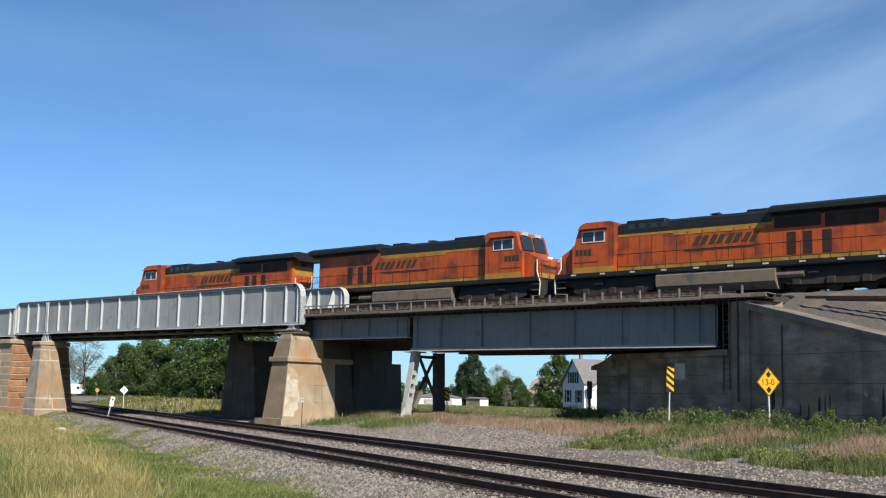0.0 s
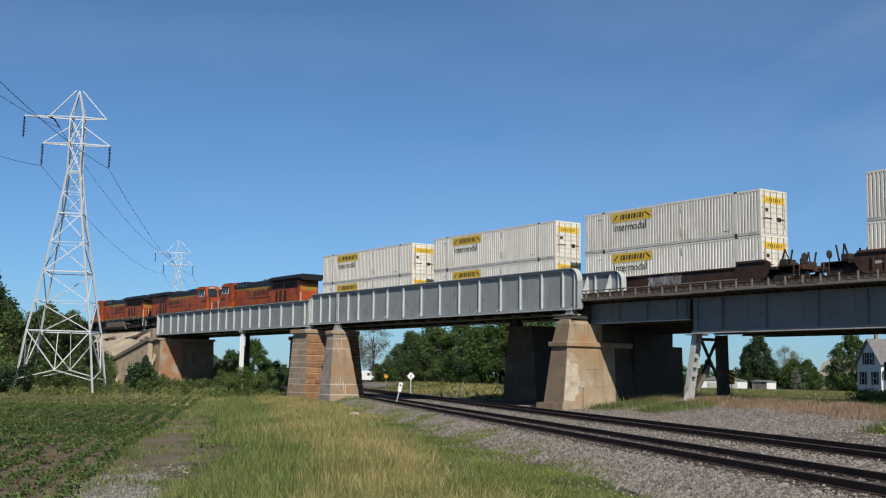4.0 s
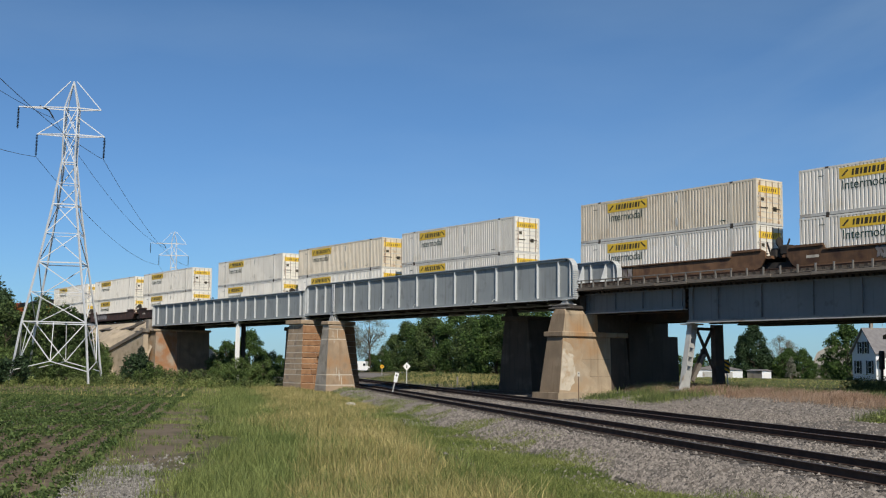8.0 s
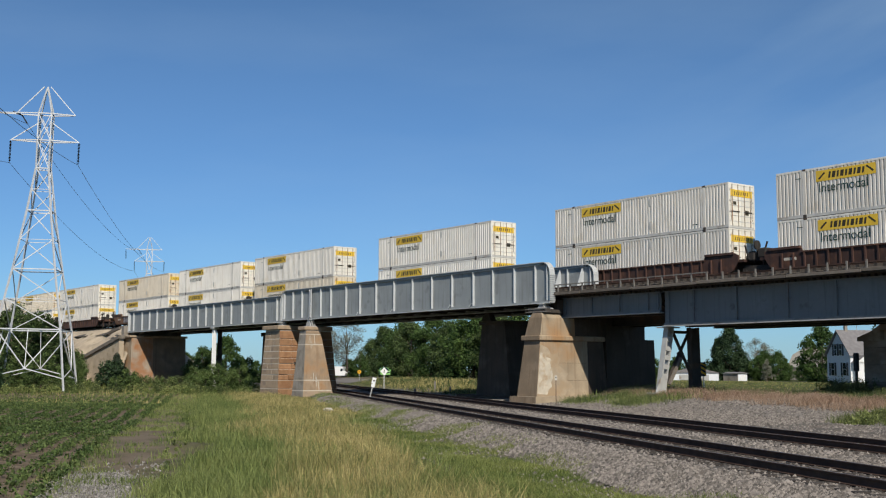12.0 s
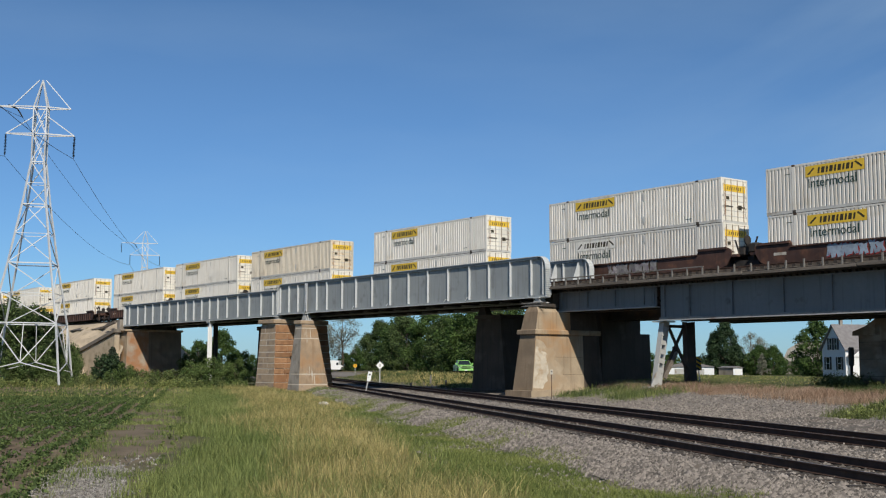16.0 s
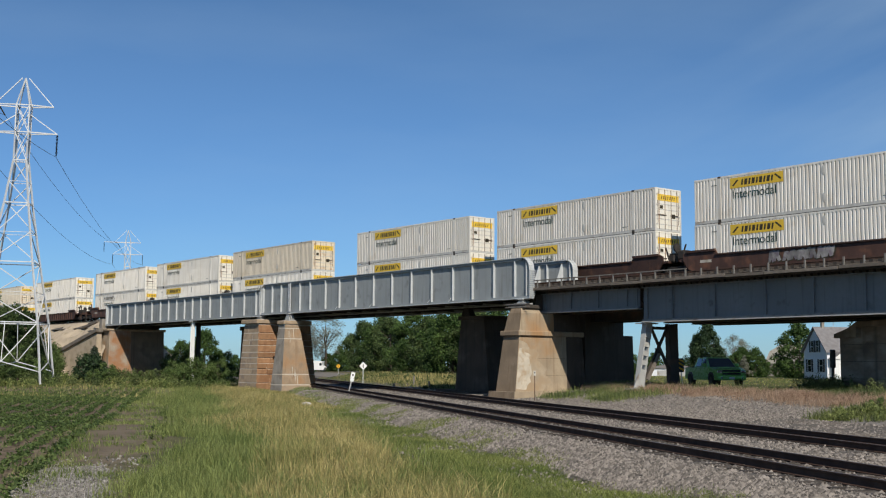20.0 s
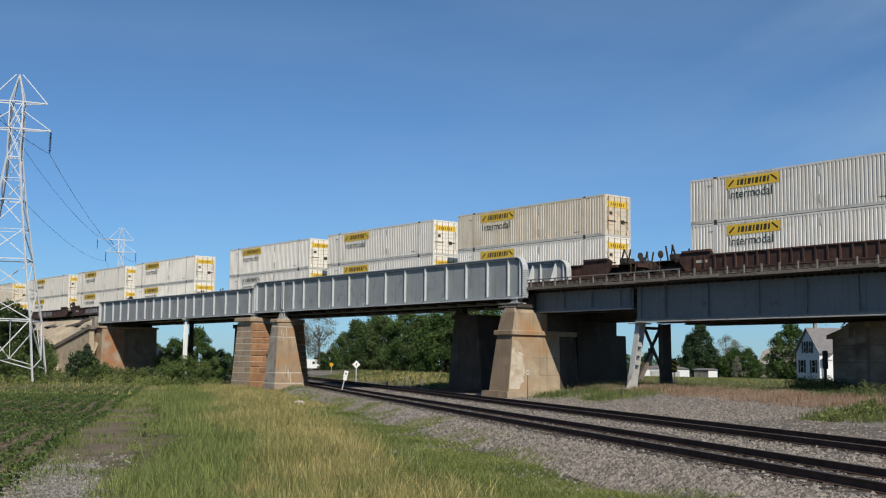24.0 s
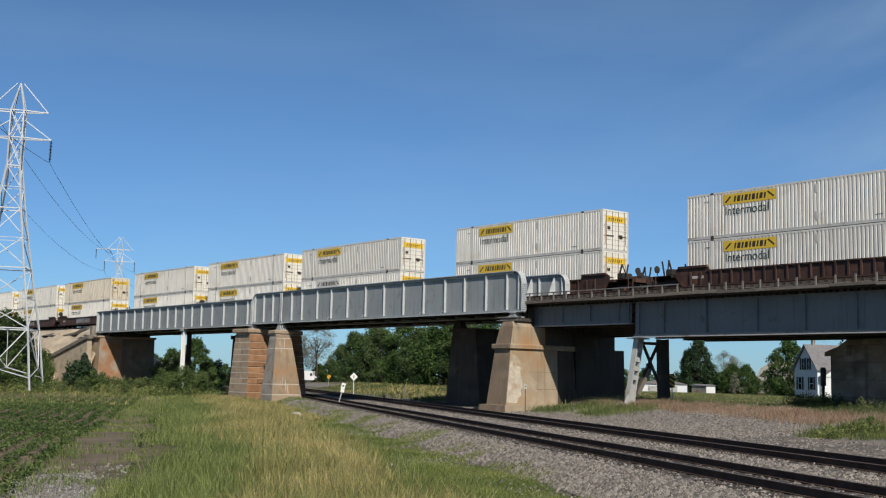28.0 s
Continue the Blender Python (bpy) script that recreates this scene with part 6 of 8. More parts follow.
    for i in range(4):
        part("brake_vent", Shape().box(-5.6 + i * 0.75, -5.15 + i * 0.75, -1.137, -1.1255, 4.1, 4.4), PANE, t)
    # tank, trucks, ends
    part("fuel_tank", Shape().prism([(-1.56, 0.62), (-1.2, 0.22), (1.2, 0.22), (1.56, 0.62), (1.56, 1.22), (1.40, 1.355), (-1.40, 1.355), (-1.56, 1.22)], "x", -3.5, 3.7), TANK, t, "dusty fuel tank")
    part("tank_edge", Shape().box(-3.52, 3.72, -1.45, 1.45, 0.2, 0.219).box(-3.53, -3.501, -1.2, 1.2, 0.25, 1.3), TRUCK_IRON, t)
    part("under_gear", Shape().box(-10.3, 10.3, -0.85, 0.85, 0.95, 1.359), LOCO_BLACK, t, "dark pipes and gear under the frame")
    part("air_reservoir", Shape().rod((3.7, -1.2, 0.95), (5.2, -1.2, 0.95), 0.2, 0.2, 10).rod((3.7, 1.2, 0.95), (5.2, 1.2, 0.95), 0.2, 0.2, 10), TANK, t)
    for c in (-6.6, 6.6):
        b = part("bogie", Shape().soft(c - 2.75, c + 2.75, -0.62, 0.62, 0.22, 1.34, 0.1).box(c - 2.6, c + 2.6, -0.85, 0.85, 0.62, 0.98), TRUCK_IRON, t, "three-axle locomotive bogie")
        for y in (-1.18, 1.05):
            part("side_frame", Shape().prism([(c - 2.75, 0.55), (c - 2.2, 0.38), (c + 2.2, 0.38), (c + 2.75, 0.55), (c + 2.75, 0.85), (c + 2.0, 0.98), (c - 2.0, 0.98), (c - 2.75, 0.85)], "y", y, y + 0.13), TRUCK_IRON, b)
            for d in (-1.85, 0, 1.85):
                part("axle_box", Shape().soft(c + d - 0.24, c + d + 0.24, y - 0.10 if y < 0 else y + 0.131, y - 0.001 if y < 0 else y + 0.23, 0.36, 0.74, 0.04), TRUCK_IRON, b)
        for y in (-1.22, 1.22):
            part("brake_cylinder", Shape().rod((c - 1.2, y, 0.98), (c - 0.6, y, 0.98), 0.13, 0.13, 10), TRUCK_IRON, b)
            part("sand_pipe", Shape().path([(c + 2.5, y, 1.3), (c + 2.5, y, 0.8), (c + 2.3, y * 0.7, 0.2)], 0.025), TRUCK_IRON, b)
        for d in (-1.85, 0, 1.85):
            for y in (-0.79, 0.66):
                part("wheel", Shape().rod((c + d, y, 0.53), (c + d, y + 0.13, 0.53), 0.53, 0.53, 20), TRUCK_IRON, b)
    for sgn in (-1, 1):
        xs = lambda a, b2: sorted((sgn * a, sgn * b2))
        part("pilot", Shape().box(*xs(10.5, 10.62), -1.4, 1.4, 0.25, 1.45), TRUCK_IRON, t, "dusty pilot plate")
        part("coupler", Shape().box(*xs(10.62, 11.0), -0.13, 0.13, 0.75, 1.0).box(*xs(11.0, 11.14), -0.22, 0.22, 0.7, 1.05), TRUCK_IRON, t)
        for y in (-1.42, 1.42):
            part("step_rail", Shape().path([(sgn * 10.55, y, 0.5), (sgn * 10.6, y, 1.3), (sgn * 10.25, y * 0.9, 2.0), (sgn * 10.25, y * 0.9, 2.75)], 0.045), RAILING, t, "white step handrail")
            part("steps", Shape().box(*xs(9.9, 10.5), min(y, y * 0.82), max(y, y * 0.82), 0.45, 0.5).box(*xs(9.9, 10.5), min(y, y * 0.82), max(y, y * 0.82), 0.82, 0.87).box(*xs(9.9, 10.5), min(y, y * 0.82), max(y, y * 0.82), 1.18, 1.23), TANK, t)
        part("end_rail", Shape().path([(sgn * 10.6, -1.3, 1.6), (sgn * 10.6, -1.3, 2.65), (sgn * 10.6, -0.4, 2.65), (sgn * 10.6, -0.4, 1.6)], 0.02).path([(sgn * 10.6, 1.3, 1.6), (sgn * 10.6, 1.3, 2.65), (sgn * 10.6, 0.4, 2.65), (sgn * 10.6, 0.4, 1.6)], 0.02), LOCO_BLACK, t)
        part("hoses", Shape().path([(sgn * 10.63, -0.5, 0.9), (sgn * 10.85, -0.5, 0.5), (sgn * 11.0, -0.45, 0.45)], 0.03).path([(sgn * 10.63, 0.6, 0.9), (sgn * 10.85, 0.6, 0.5), (sgn * 11.0, 0.55, 0.45)], 0.03), BLACK, t)
    for y in (-1.48, 1.48):
        r = part("handrail", Shape().rod((-6.2, y, 2.62), (9.9, y, 2.62), 0.02), LOCO_BLACK, t)
        for i in range(11):
            part("stanchion", Shape().rod((-6.1 + i * 1.6, y, 1.62), (-6.1 + i * 1.6, y, 2.62), 0.02), LOCO_BLACK, r)
    return t


HOME = BRIDGE @ pose(0, TRAIN_Y, RAIL_TOP)
TRAIN = []          # (thing, distance run from the bridge's origin at the start, lift, turned about)

ride = locomotive("orange and black diesel locomotive with yellow stripes, cab leading")
TRAIN.append((ride, 30.1, 0.0, False))
second = copy_thing(ride, HOME)
tagged(second, "orange and black diesel locomotive running with its cab to the rear")
TRAIN.append((second, 52.4, 0.0, True))
third = copy_thing(ride, HOME)
tagged(third, "orange and black lead diesel locomotive with yellow stripes")
TRAIN.append((third, 74.7, 0.0, False))



def rusty(car):
    """The faded car's own paint on its brown parts."""
    tagged(car, "rusty faded brown smooth-sided platform of a well car")
    for ob in car.children_recursive:
        for slot in ob.material_slots:
            if slot.material == WELL:
                slot.link = "OBJECT"
                slot.material = WELL_RUST


KINDS = {}
for ribbed, word in ((True, "ribbed"), (False, "smooth-sided")):
    KINDS["lead", ribbed] = well_car(True, False, f"brown {word} leading platform of an articulated well car", ribbed)
    KINDS["mid", ribbed] = well_car(False, False, f"brown {word} middle platform of an articulated well car", ribbed)
    KINDS["tail", ribbed] = well_car(False, True, f"brown {word} trailing platform of an articulated well car", ribbed)
KINDS["single", True] = well_car(True, True, "brown ribbed single well car carrying two containers", True)
SMOOTH = {0, 2, 6, 7, 8}
BOXES = {"white": container("white corrugated freight container with a yellow logo panel", BOX_WHITE, BOX_DOOR),
         "bare": container("white corrugated freight container with bare dark lettering", BOX_WHITE, BOX_DOOR, False),
         "cream": container("faded cream corrugated freight container with a yellow logo panel", BOX_CREAM, DOOR_CREAM)}
# stacks that differ from the plain white pair: front of the stack, lower box, upper box
ODD = {-410.5: ("bare", "white"), -512.3: ("bare", "white"), -283.9: ("bare", "white"), -236.6: ("white", "cream"), -323.0: ("white", "cream"), -67.3: ("white", "cream"), -110.7: ("white", "cream"), -149.6: ("cream", "white"), -449.3: ("white", "cream")}
# fronts of the container stacks along the train, at the start
CARS = [(15.2, -4.4, -23.9), (-47.6, -67.3, -86.8), (-110.7, -130.1, -149.6), (-173.6,), (-197.3, -217.1, -236.6), (-260.3,),
        (-283.9, -303.5, -323.0), (-347.0, -366.5, -386.0), (-410.5, -429.9, -449.3), (-473.0, -492.7, -512.3), (-536.0,), (-559.6, -579.1, -598.6)]
used, TAGGED_CARS = set(), []
rnd_car = random.Random(21)
boxed = set()
for n_car, car in enumerate(CARS):
    for i, front in enumerate(car):
        kind = "single" if len(car) == 1 else ("lead", "mid", "tail")[i]
        mid = front - L53 / 2
        key = (kind, n_car not in SMOOTH)
        w = KINDS[key] if key not in used else copy_thing(KINDS[key], HOME)
        used.add(key)
        if n_car == 2:
            rusty(w)
        TRAIN.append((w, mid, 0.0, False))
        if front == -303.5:
            BRIGHT_CAR = w
        elif n_car in SMOOTH:
            TAGGED_CARS.append(w)
        for level in (0, 1):
            sort = ODD.get(front, ("white", "white"))[level]
            c = copy_thing(BOXES[sort], HOME) if sort in boxed else BOXES[sort]
            boxed.add(sort)
            TRAIN.append((c, mid + rnd_car.uniform(-0.03, 0.03), 0.325 + level * (H53 + 0.014), False))
TAG_RED = mat("red sprayed paint", (0.36, 0.035, 0.03), 0.6, var=0.3, scale=2.0, bump=0.0, stain=(0.2, 0.05, 0.04), stain_at=0.6)
TAG_BLUE = mat("pale blue sprayed paint", (0.30, 0.36, 0.43), 0.6, var=0.3, scale=2.2, bump=0.0, stain=(0.12, 0.14, 0.2), stain_at=0.62, stain_scale=2.5)
for w in TAGGED_CARS:
    spray(w, rnd_car.uniform(-5.5, -1.0), rnd_car.randint(6, 11), rnd_car)


spray(BRIGHT_CAR, -3.6, 13, rnd_car, TAG_BLUE, TAG_RED)


def rolling(u, lift, turned):
    return BRIDGE @ pose(-u, TRAIN_Y, RAIL_TOP + lift, 0, 0, 180 if turned else 0)


# ---------- plants ----------
LEAF_A = leaf_mat("dark green leaves", (0.032, 0.070, 0.017), (0.090, 0.145, 0.038), 0.45)
LEAF_B = leaf_mat("mid green leaves", (0.036, 0.066, 0.020), (0.100, 0.140, 0.046), 0.5)
LEAF_C = leaf_mat("grey green leaves", (0.13, 0.14, 0.10), (0.25, 0.25, 0.19))
LEAF_S = leaf_mat("sunny green shrub leaves", (0.055, 0.098, 0.026), (0.150, 0.205, 0.062), 0.5)
LEAF_J = leaf_mat("grey green juniper needles", (0.030, 0.046, 0.028), (0.075, 0.095, 0.06), 0.4)
LEAF_D = leaf_mat("blue green needles", (0.022, 0.045, 0.02), (0.05, 0.085, 0.035))
GRASS_GOLD = leaf_mat("golden tall grass", (0.215, 0.212, 0.068), (0.47, 0.385, 0.168), 0.4)
GRASS_GREEN = leaf_mat("fresh green grass", (0.112, 0.158, 0.042), (0.24, 0.27, 0.09), 0.4)
GRASS_SHORT = leaf_mat("short yellow green grass", (0.115, 0.155, 0.038), (0.24, 0.265, 0.082), 0.35)
WEED = leaf_mat("dull green weeds", (0.055, 0.085, 0.028), (0.155, 0.18, 0.065), 0.45)
GRASS_RED = leaf_mat("reddish seed grass", (0.30, 0.195, 0.13), (0.43, 0.315, 0.225), 0.30)
CROP = leaf_mat("young crop leaves", (0.052, 0.092, 0.024), (0.108, 0.148, 0.045), 0.4)


def leaves(rng, centres, spread, count, size, flat=1.0):
    """count leaf quads round each centre."""
    c = np.repeat(np.asarray(centres, dtype=float), count, axis=0)
    n = len(c)
    d = rng.normal(size=(n, 3))
    d /= np.linalg.norm(d, axis=1, keepdims=True)
    r = np.repeat(np.broadcast_to(spread, (len(centres),)), count)
    p = c + d * (r * rng.random(n) ** 0.45)[:, None] * np.array([1, 1, flat])
    a = rng.normal(size=(n, 3))
    a /= np.linalg.norm(a, axis=1, keepdims=True)
    b = np.cross(a, d + 0.3 * rng.normal(size=(n, 3)))
    b /= np.linalg.norm(b, axis=1, keepdims=True) + 1e-9
    s = size * (0.6 + 0.8 * rng.random((n, 1)))
    v = np.stack([p - a * s, p - b * s * 0.55, p + a * s, p + b * s * 0.55], 1)
    return v.reshape(-1, 3), np.arange(n * 4).reshape(-1, 4)


def mesh_of(name, v, f):
    me = bpy.data.meshes.new(name)
    v, f = np.asarray(v, dtype=np.float32), np.asarray(f, dtype=np.int32)
    me.vertices.add(len(v)), me.loops.add(f.size), me.polygons.add(len(f))
    me.vertices.foreach_set("co", v.ravel())
    me.loops.foreach_set("vertex_index", f.ravel())
    me.polygons.foreach_set("loop_start", np.arange(0, f.size, f.shape[1], dtype=np.int32))
    me.update(calc_edges=True)
    return me


def tree(label, seed, h, r, bare=0.22, leaf=LEAF_A, shape="round", clumps=60, per=70, size=0.26, name="tree"):
    """A tapered trunk with limbs and a crown of leaf clumps with gaps."""
    rng = np.random.default_rng(seed)
    t = thing(name, label, "tree")
    trunk = Shape()
    top = h * 0.86
    pts = [Vector((rng.normal() * 0.02 * h * k, rng.normal() * 0.02 * h * k, top * k)) for k in (0, 0.25, 0.5, 0.75, 1.0)]
    pts[0] = Vector((0, 0, -0.4))
    for i in range(4):
        trunk.rod(pts[i], pts[i + 1], h * 0.022 * (1 - i * 0.22), h * 0.022 * (1 - (i + 1) * 0.22) + 0.01, 8)
    cs, rs = [], []
    for i in range(clumps):
        k = rng.random()
        z = h * (bare + (1 - bare) * k)
        if shape == "cone":
            wide = r * (1.05 - k) * (0.75 + 0.5 * rng.random())
        elif shape == "bush":
            wide = r * (1 - 0.5 * k)
        else:
            wide = r * math.sqrt(max(0.05, 1 - (2 * k - 0.85) ** 2)) * (0.8 + 0.4 * rng.random())
        a = rng.random() * 6.283
        q = wide * (0.45 + 0.55 * rng.random())
        c = Vector((math.cos(a) * q, math.sin(a) * q, z))
        cs.append(c)
        rs.append(r * (0.16 + 0.16 * rng.random()) * (0.7 if shape == "cone" else 1.0))
        if i % 3 == 0:
            base = pts[0].lerp(pts[4], max(0.12, min(0.95, (z / h - 0.12))))
            trunk.rod(base, c, h * 0.007, h * 0.002, 5)
    part("trunk", trunk, BARK, t, "grey brown trunk and limbs")
    v, f = leaves(rng, cs, np.array(rs), per, size)
    tagged(part("crown", mesh_of("crown", v, f), leaf, t, "uneven leafy crown"), kind="stuff")
    return t


def at(x, y, z=0.0, turn=0.0, grow=1.0):
    return pose(x, y, z, 0, 0, turn) @ Matrix.Scale(grow, 4)


def plant(ob, spots, group):
    """The first spot takes the tree itself, the others take copies."""
    for i, (x, y, z, turn, grow) in enumerate(spots):
        o = ob if i == 0 else copy_thing(ob, pose(x, y, z, 0, 0, turn))
        o.matrix_basis = at(x, y, z, turn, grow)
        tagged(o, group=group)


def stand_trees():
    broad = tree("dense dark green broadleaf tree of a thicket", 1, 10.5, 4.6, 0.05, LEAF_A, "round", 115, 180, 0.155)
    broad2 = tree("mid green broadleaf tree of a thicket", 2, 9.0, 4.2, 0.04, LEAF_B, "round", 105, 180, 0.15)
    plant(broad, [(1.5, 176, 0, 0, 1.08), (8.5, 180, 0, 40, 1.1), (-5.2, 210, 0, 110, 1.07), (15, 178, 0, 200, 1.0), (5, 188, 0, 70, 1.12), (-12.4, 242, 0, 300, 1.12), (22, 184, 0, 250, 1.0)], "thicket beside the tracks")
    plant(broad2, [(-2.3, 196, 0, 20, 1.05), (-10.7, 236, 0, 160, 1.2), (-18.6, 271, 0, 90, 1.25), (5.2, 171, 0, 210, 1.02), (11.5, 172, 0, 280, 1.0), (-22.8, 289, 0, 30, 1.0)], "thicket beside the tracks")
    wispy = tree("sparse grey green tree with bare limbs", 3, 12.0, 4.5, 0.30, LEAF_C, "round", 70, 60, 0.13)
    plant(wispy, [(-24.9, 246, 0, 0, 1.03), (-29.5, 246, 0, 80, 0.85), (56.8, 226, 0, 130, 0.66), (60.0, 232, 0, 10, 0.60), (53.5, 229, 0, 70, 0.56)], "sparse trees")
    fir = tree("tall dark conifer by the farm", 4, 10.2, 4.7, 0.05, LEAF_D, "cone", 150, 110, 0.16)
    plant(fir, [(47.1, 206, 0.2, 0, 0.94), (45.6, 208, 0.2, 50, 0.72), (48.6, 207, 0.2, 100, 0.5), (-61.5, 138, 0, 20, 1.38), (-57.2, 134, 0, 70, 0.96)], "conifers")
    fat = tree("full round farmyard tree", 5, 8.2, 3.5, 0.04, LEAF_A, "round", 125, 110, 0.155)
    plant(fat, [(56.3, 183, 0.2, 0, 1.03), (54.5, 202, 0.2, 80, 0.60), (51.5, 203, 0.2, 140, 0.52), (57.0, 207, 0.2, 200, 0.44), (47.0, 215, 0.2, 230, 0.52), (39.0, 214, 0.2, 20, 0.50), (61.5, 212, 0.2, 60, 0.38), (53.2, 206, 0.2, 15, 0.62), (63.5, 213, 0.2, 75, 0.4), (51.5, 214, 0.2, 135, 0.52), (66, 200, 0.2, 195, 0.45), (42.5, 216, 0.2, 255, 0.52), (35.0, 218, 0.2, 305, 0.55), (30, 222, 0.2, 350, 0.5),
               (-47.5, 197, 0, 10, 0.56), (-43.5, 192, 0, 60, 0.66), (-36.7, 178, 0, 110, 0.82), (-35.0, 181, 0, 160, 0.46), (-32.0, 178, 0, 210, 0.38), (-50, 201, 0, 260, 0.5), (-24.4, 247, 0, 40, 0.5), (-21.9, 245, 0, 120, 0.6), (-28.4, 246, 0, 220, 0.42)], "farmyard trees")
    edge = tree("green tree behind the embankment", 6, 13.5, 5.0, 0.08, LEAF_B, "round", 80, 110, 0.21)
    plant(edge, [(-80.5, 206, 0, 0, 1.0), (-50.5, 119.5, -0.2, 35, 0.60), (-48.0, 122.0, -0.2, 85, 0.64), (-45.8, 120.5, -0.2, 145, 0.56), (-46.5, 126.5, -0.2, 195, 0.60), (-44.0, 123.5, -0.2, 255, 0.46), (-70.5, 210, 0, 50, 0.98), (-75.5, 204, 0, 100, 0.9), (-88, 203, 0, 150, 1.05), (-96, 206, 0, 200, 1.1), (46.5, 101, 0.2, 30, 1.22), (50.5, 99, 0.2, 80, 1.14), (43.5, 106, 0.2, 130, 1.1), (56, 104, 0.2, 210, 1.2)], "trees behind the embankment")
    shrub = tree("dense green shrub in rough grass", 7, 3.0, 2.0, 0.0, LEAF_S, "bush", 46, 110, 0.08, "shrub")
    plant(shrub, [(-38.6, 112.0, 0, 40, 0.72), (-41.5, 111, -0.2, 80, 0.85), (-44.8, 110.2, -0.2, 120, 1.2), (-47.2, 114, -0.2, 160, 1.25), (-50.5, 113, -0.2, 200, 1.5), (-39.8, 118.5, 0, 240, 0.8),
                  (-30.5, 121, 0, 280, 0.36), (-26.2, 113.5, -0.1, 320, 0.70), (-28.3, 126, 0, 10, 0.7), (-24.0, 113.0, -0.1, 60, 0.80), (-31.5, 135, 0, 100, 1.0), (-21.9, 112.6, -0.1, 140, 0.74), (-34.0, 112.5, -0.2, 190, 0.45), (-46, 106, -0.3, 230, 0.9), (-49.5, 107.5, -0.3, 270, 1.2), (-53, 116, 0, 310, 2.2),
                  (-33.2, 115, -0.1, 20, 0.62), (-37.5, 108.5, -0.3, 65, 0.55), (-42.8, 107.5, -0.3, 115, 0.62), (-31.0, 117.5, 0, 165, 0.32), (-28.0, 119.0, 0, 215, 0.55), (-25.0, 112.0, -0.1, 265, 0.62), (-22.9, 111.6, -0.1, 315, 0.66), (-33.6, 123.0, 0, 5, 0.36), (-55, 108, -0.3, 55, 1.5), (-28.6, 131, 0, 95, 1.1), (-24.5, 128, 0, 145, 1.0), (-20.5, 122, 0, 175, 0.7), (-42.0, 114.5, 0, 225, 1.1), (-51.0, 124.4, 0, 15, 1.5), (-49.2, 127.1, 0, 55, 1.25), (-46.9, 120.9, 0, 95, 1.1), (-47.8, 129.0, 0, 135, 1.45), (-45.5, 124.8, 0, 175, 1.15), (-45.0, 131.1, 0, 205, 1.2), (-42.0, 124.0, 0, 245, 0.95), (-56.4, 139, 0, 285, 2.0), (-53.7, 141, 0, 325, 1.8), (-51.0, 143.5, 0, 35, 1.6), (-59.5, 131, 0, 75, 2.1), (-48.0, 141, 0, 105, 1.3), (20.4, 45.8, 0.1, 0, 0.42), (21.6, 46.9, 0.1, 50, 0.40), (16.6, 44.4, -0.1, 100, 0.24), (24.9, 44.0, 0.3, 150, 0.38)], "shrubs")
    spruce = tree("small blue green spruce in the farmyard", 10, 3.4, 1.5, 0.0, LEAF_C, "cone", 70, 70, 0.08)
    plant(spruce, [(50.2, 193.0, 0.3, 0, 1.0)], "conifers")
    spiky = tree("spiky grey green juniper beside the abutment", 9, 3.6, 1.5, 0.0, LEAF_J, "cone", 80, 70, 0.085, "shrub")
    plant(spiky, [(-35.4, 117.5, -0.2, 0, 1.0), (-36.6, 118.2, -0.2, 90, 0.78), (-34.3, 117.0, -0.2, 200, 0.6), (-44.6, 109.0, -0.4, 40, 1.1), (-48.2, 108.0, -0.4, 130, 1.5)], "junipers")
    dark = tree("low dark juniper bush under the tower", 8, 2.4, 2.2, 0.0, LEAF_D, "bush", 30, 60, 0.14, "shrub")
    plant(dark, [(-43.0, 103.5, -0.4, 0, 1.0), (-44.6, 101.0, -0.4, 30, 1.0), (-46.3, 100.5, -0.4, 70, 1.25), (-49.5, 103.0, -0.4, 130, 1.3), (-35.2, 116.0, 0, 200, 1.0)], "junipers")


stand_trees()


def blades(rng, s, o, z, h, w, lean=0.35):
    """One bent blade of grass at each place, in the tracks' space."""
    n = len(s)
    a = rng.random(n) * 6.283
    side = np.stack([np.cos(a), np.sin(a), np.zeros(n)], -1) * (w * 0.5)[:, None]
    b = rng.random(n) * 6.283
    tip = np.stack([np.cos(b) * lean * h * rng.random(n), np.sin(b) * lean * h * rng.random(n), h], -1)
    root = np.stack([s, -o, z], -1)
    mid = root + tip * np.array([0.35, 0.35, 0.6])
    v = np.stack([root - side, root + side, mid + side * 0.8, mid - side * 0.8, root + tip], 1).reshape(-1, 3)
    k = (np.arange(n) * 5)[:, None]
    f = np.concatenate([k + np.array([[0, 1, 2]]), k + np.array([[0, 2, 3]]), k + np.array([[3, 2, 4]])], 0)
    return v, f


def cloudy(x, y, size, seed):
    """Smooth noise between 0 and 1 over the plan."""
    g = np.random.default_rng(seed).random((64, 64))
    out, amp = 0, 0
    for k, w in ((1.0, 0.6), (2.3, 0.3), (5.1, 0.15)):
        a, b = x / size * k + 100, y / size * k + 100
        i, j = np.floor(a).astype(int), np.floor(b).astype(int)
        u, v = a - i, b - j
        u, v = u * u * (3 - 2 * u), v * v * (3 - 2 * v)
        i, j = i % 64, j % 64
        i2, j2 = (i + 1) % 64, (j + 1) % 64
        out = out + w * ((g[i, j] * (1 - u) + g[i2, j] * u) * (1 - v) + (g[i, j2] * (1 - u) + g[i2, j2] * u) * v)
        amp += w
    return out / amp


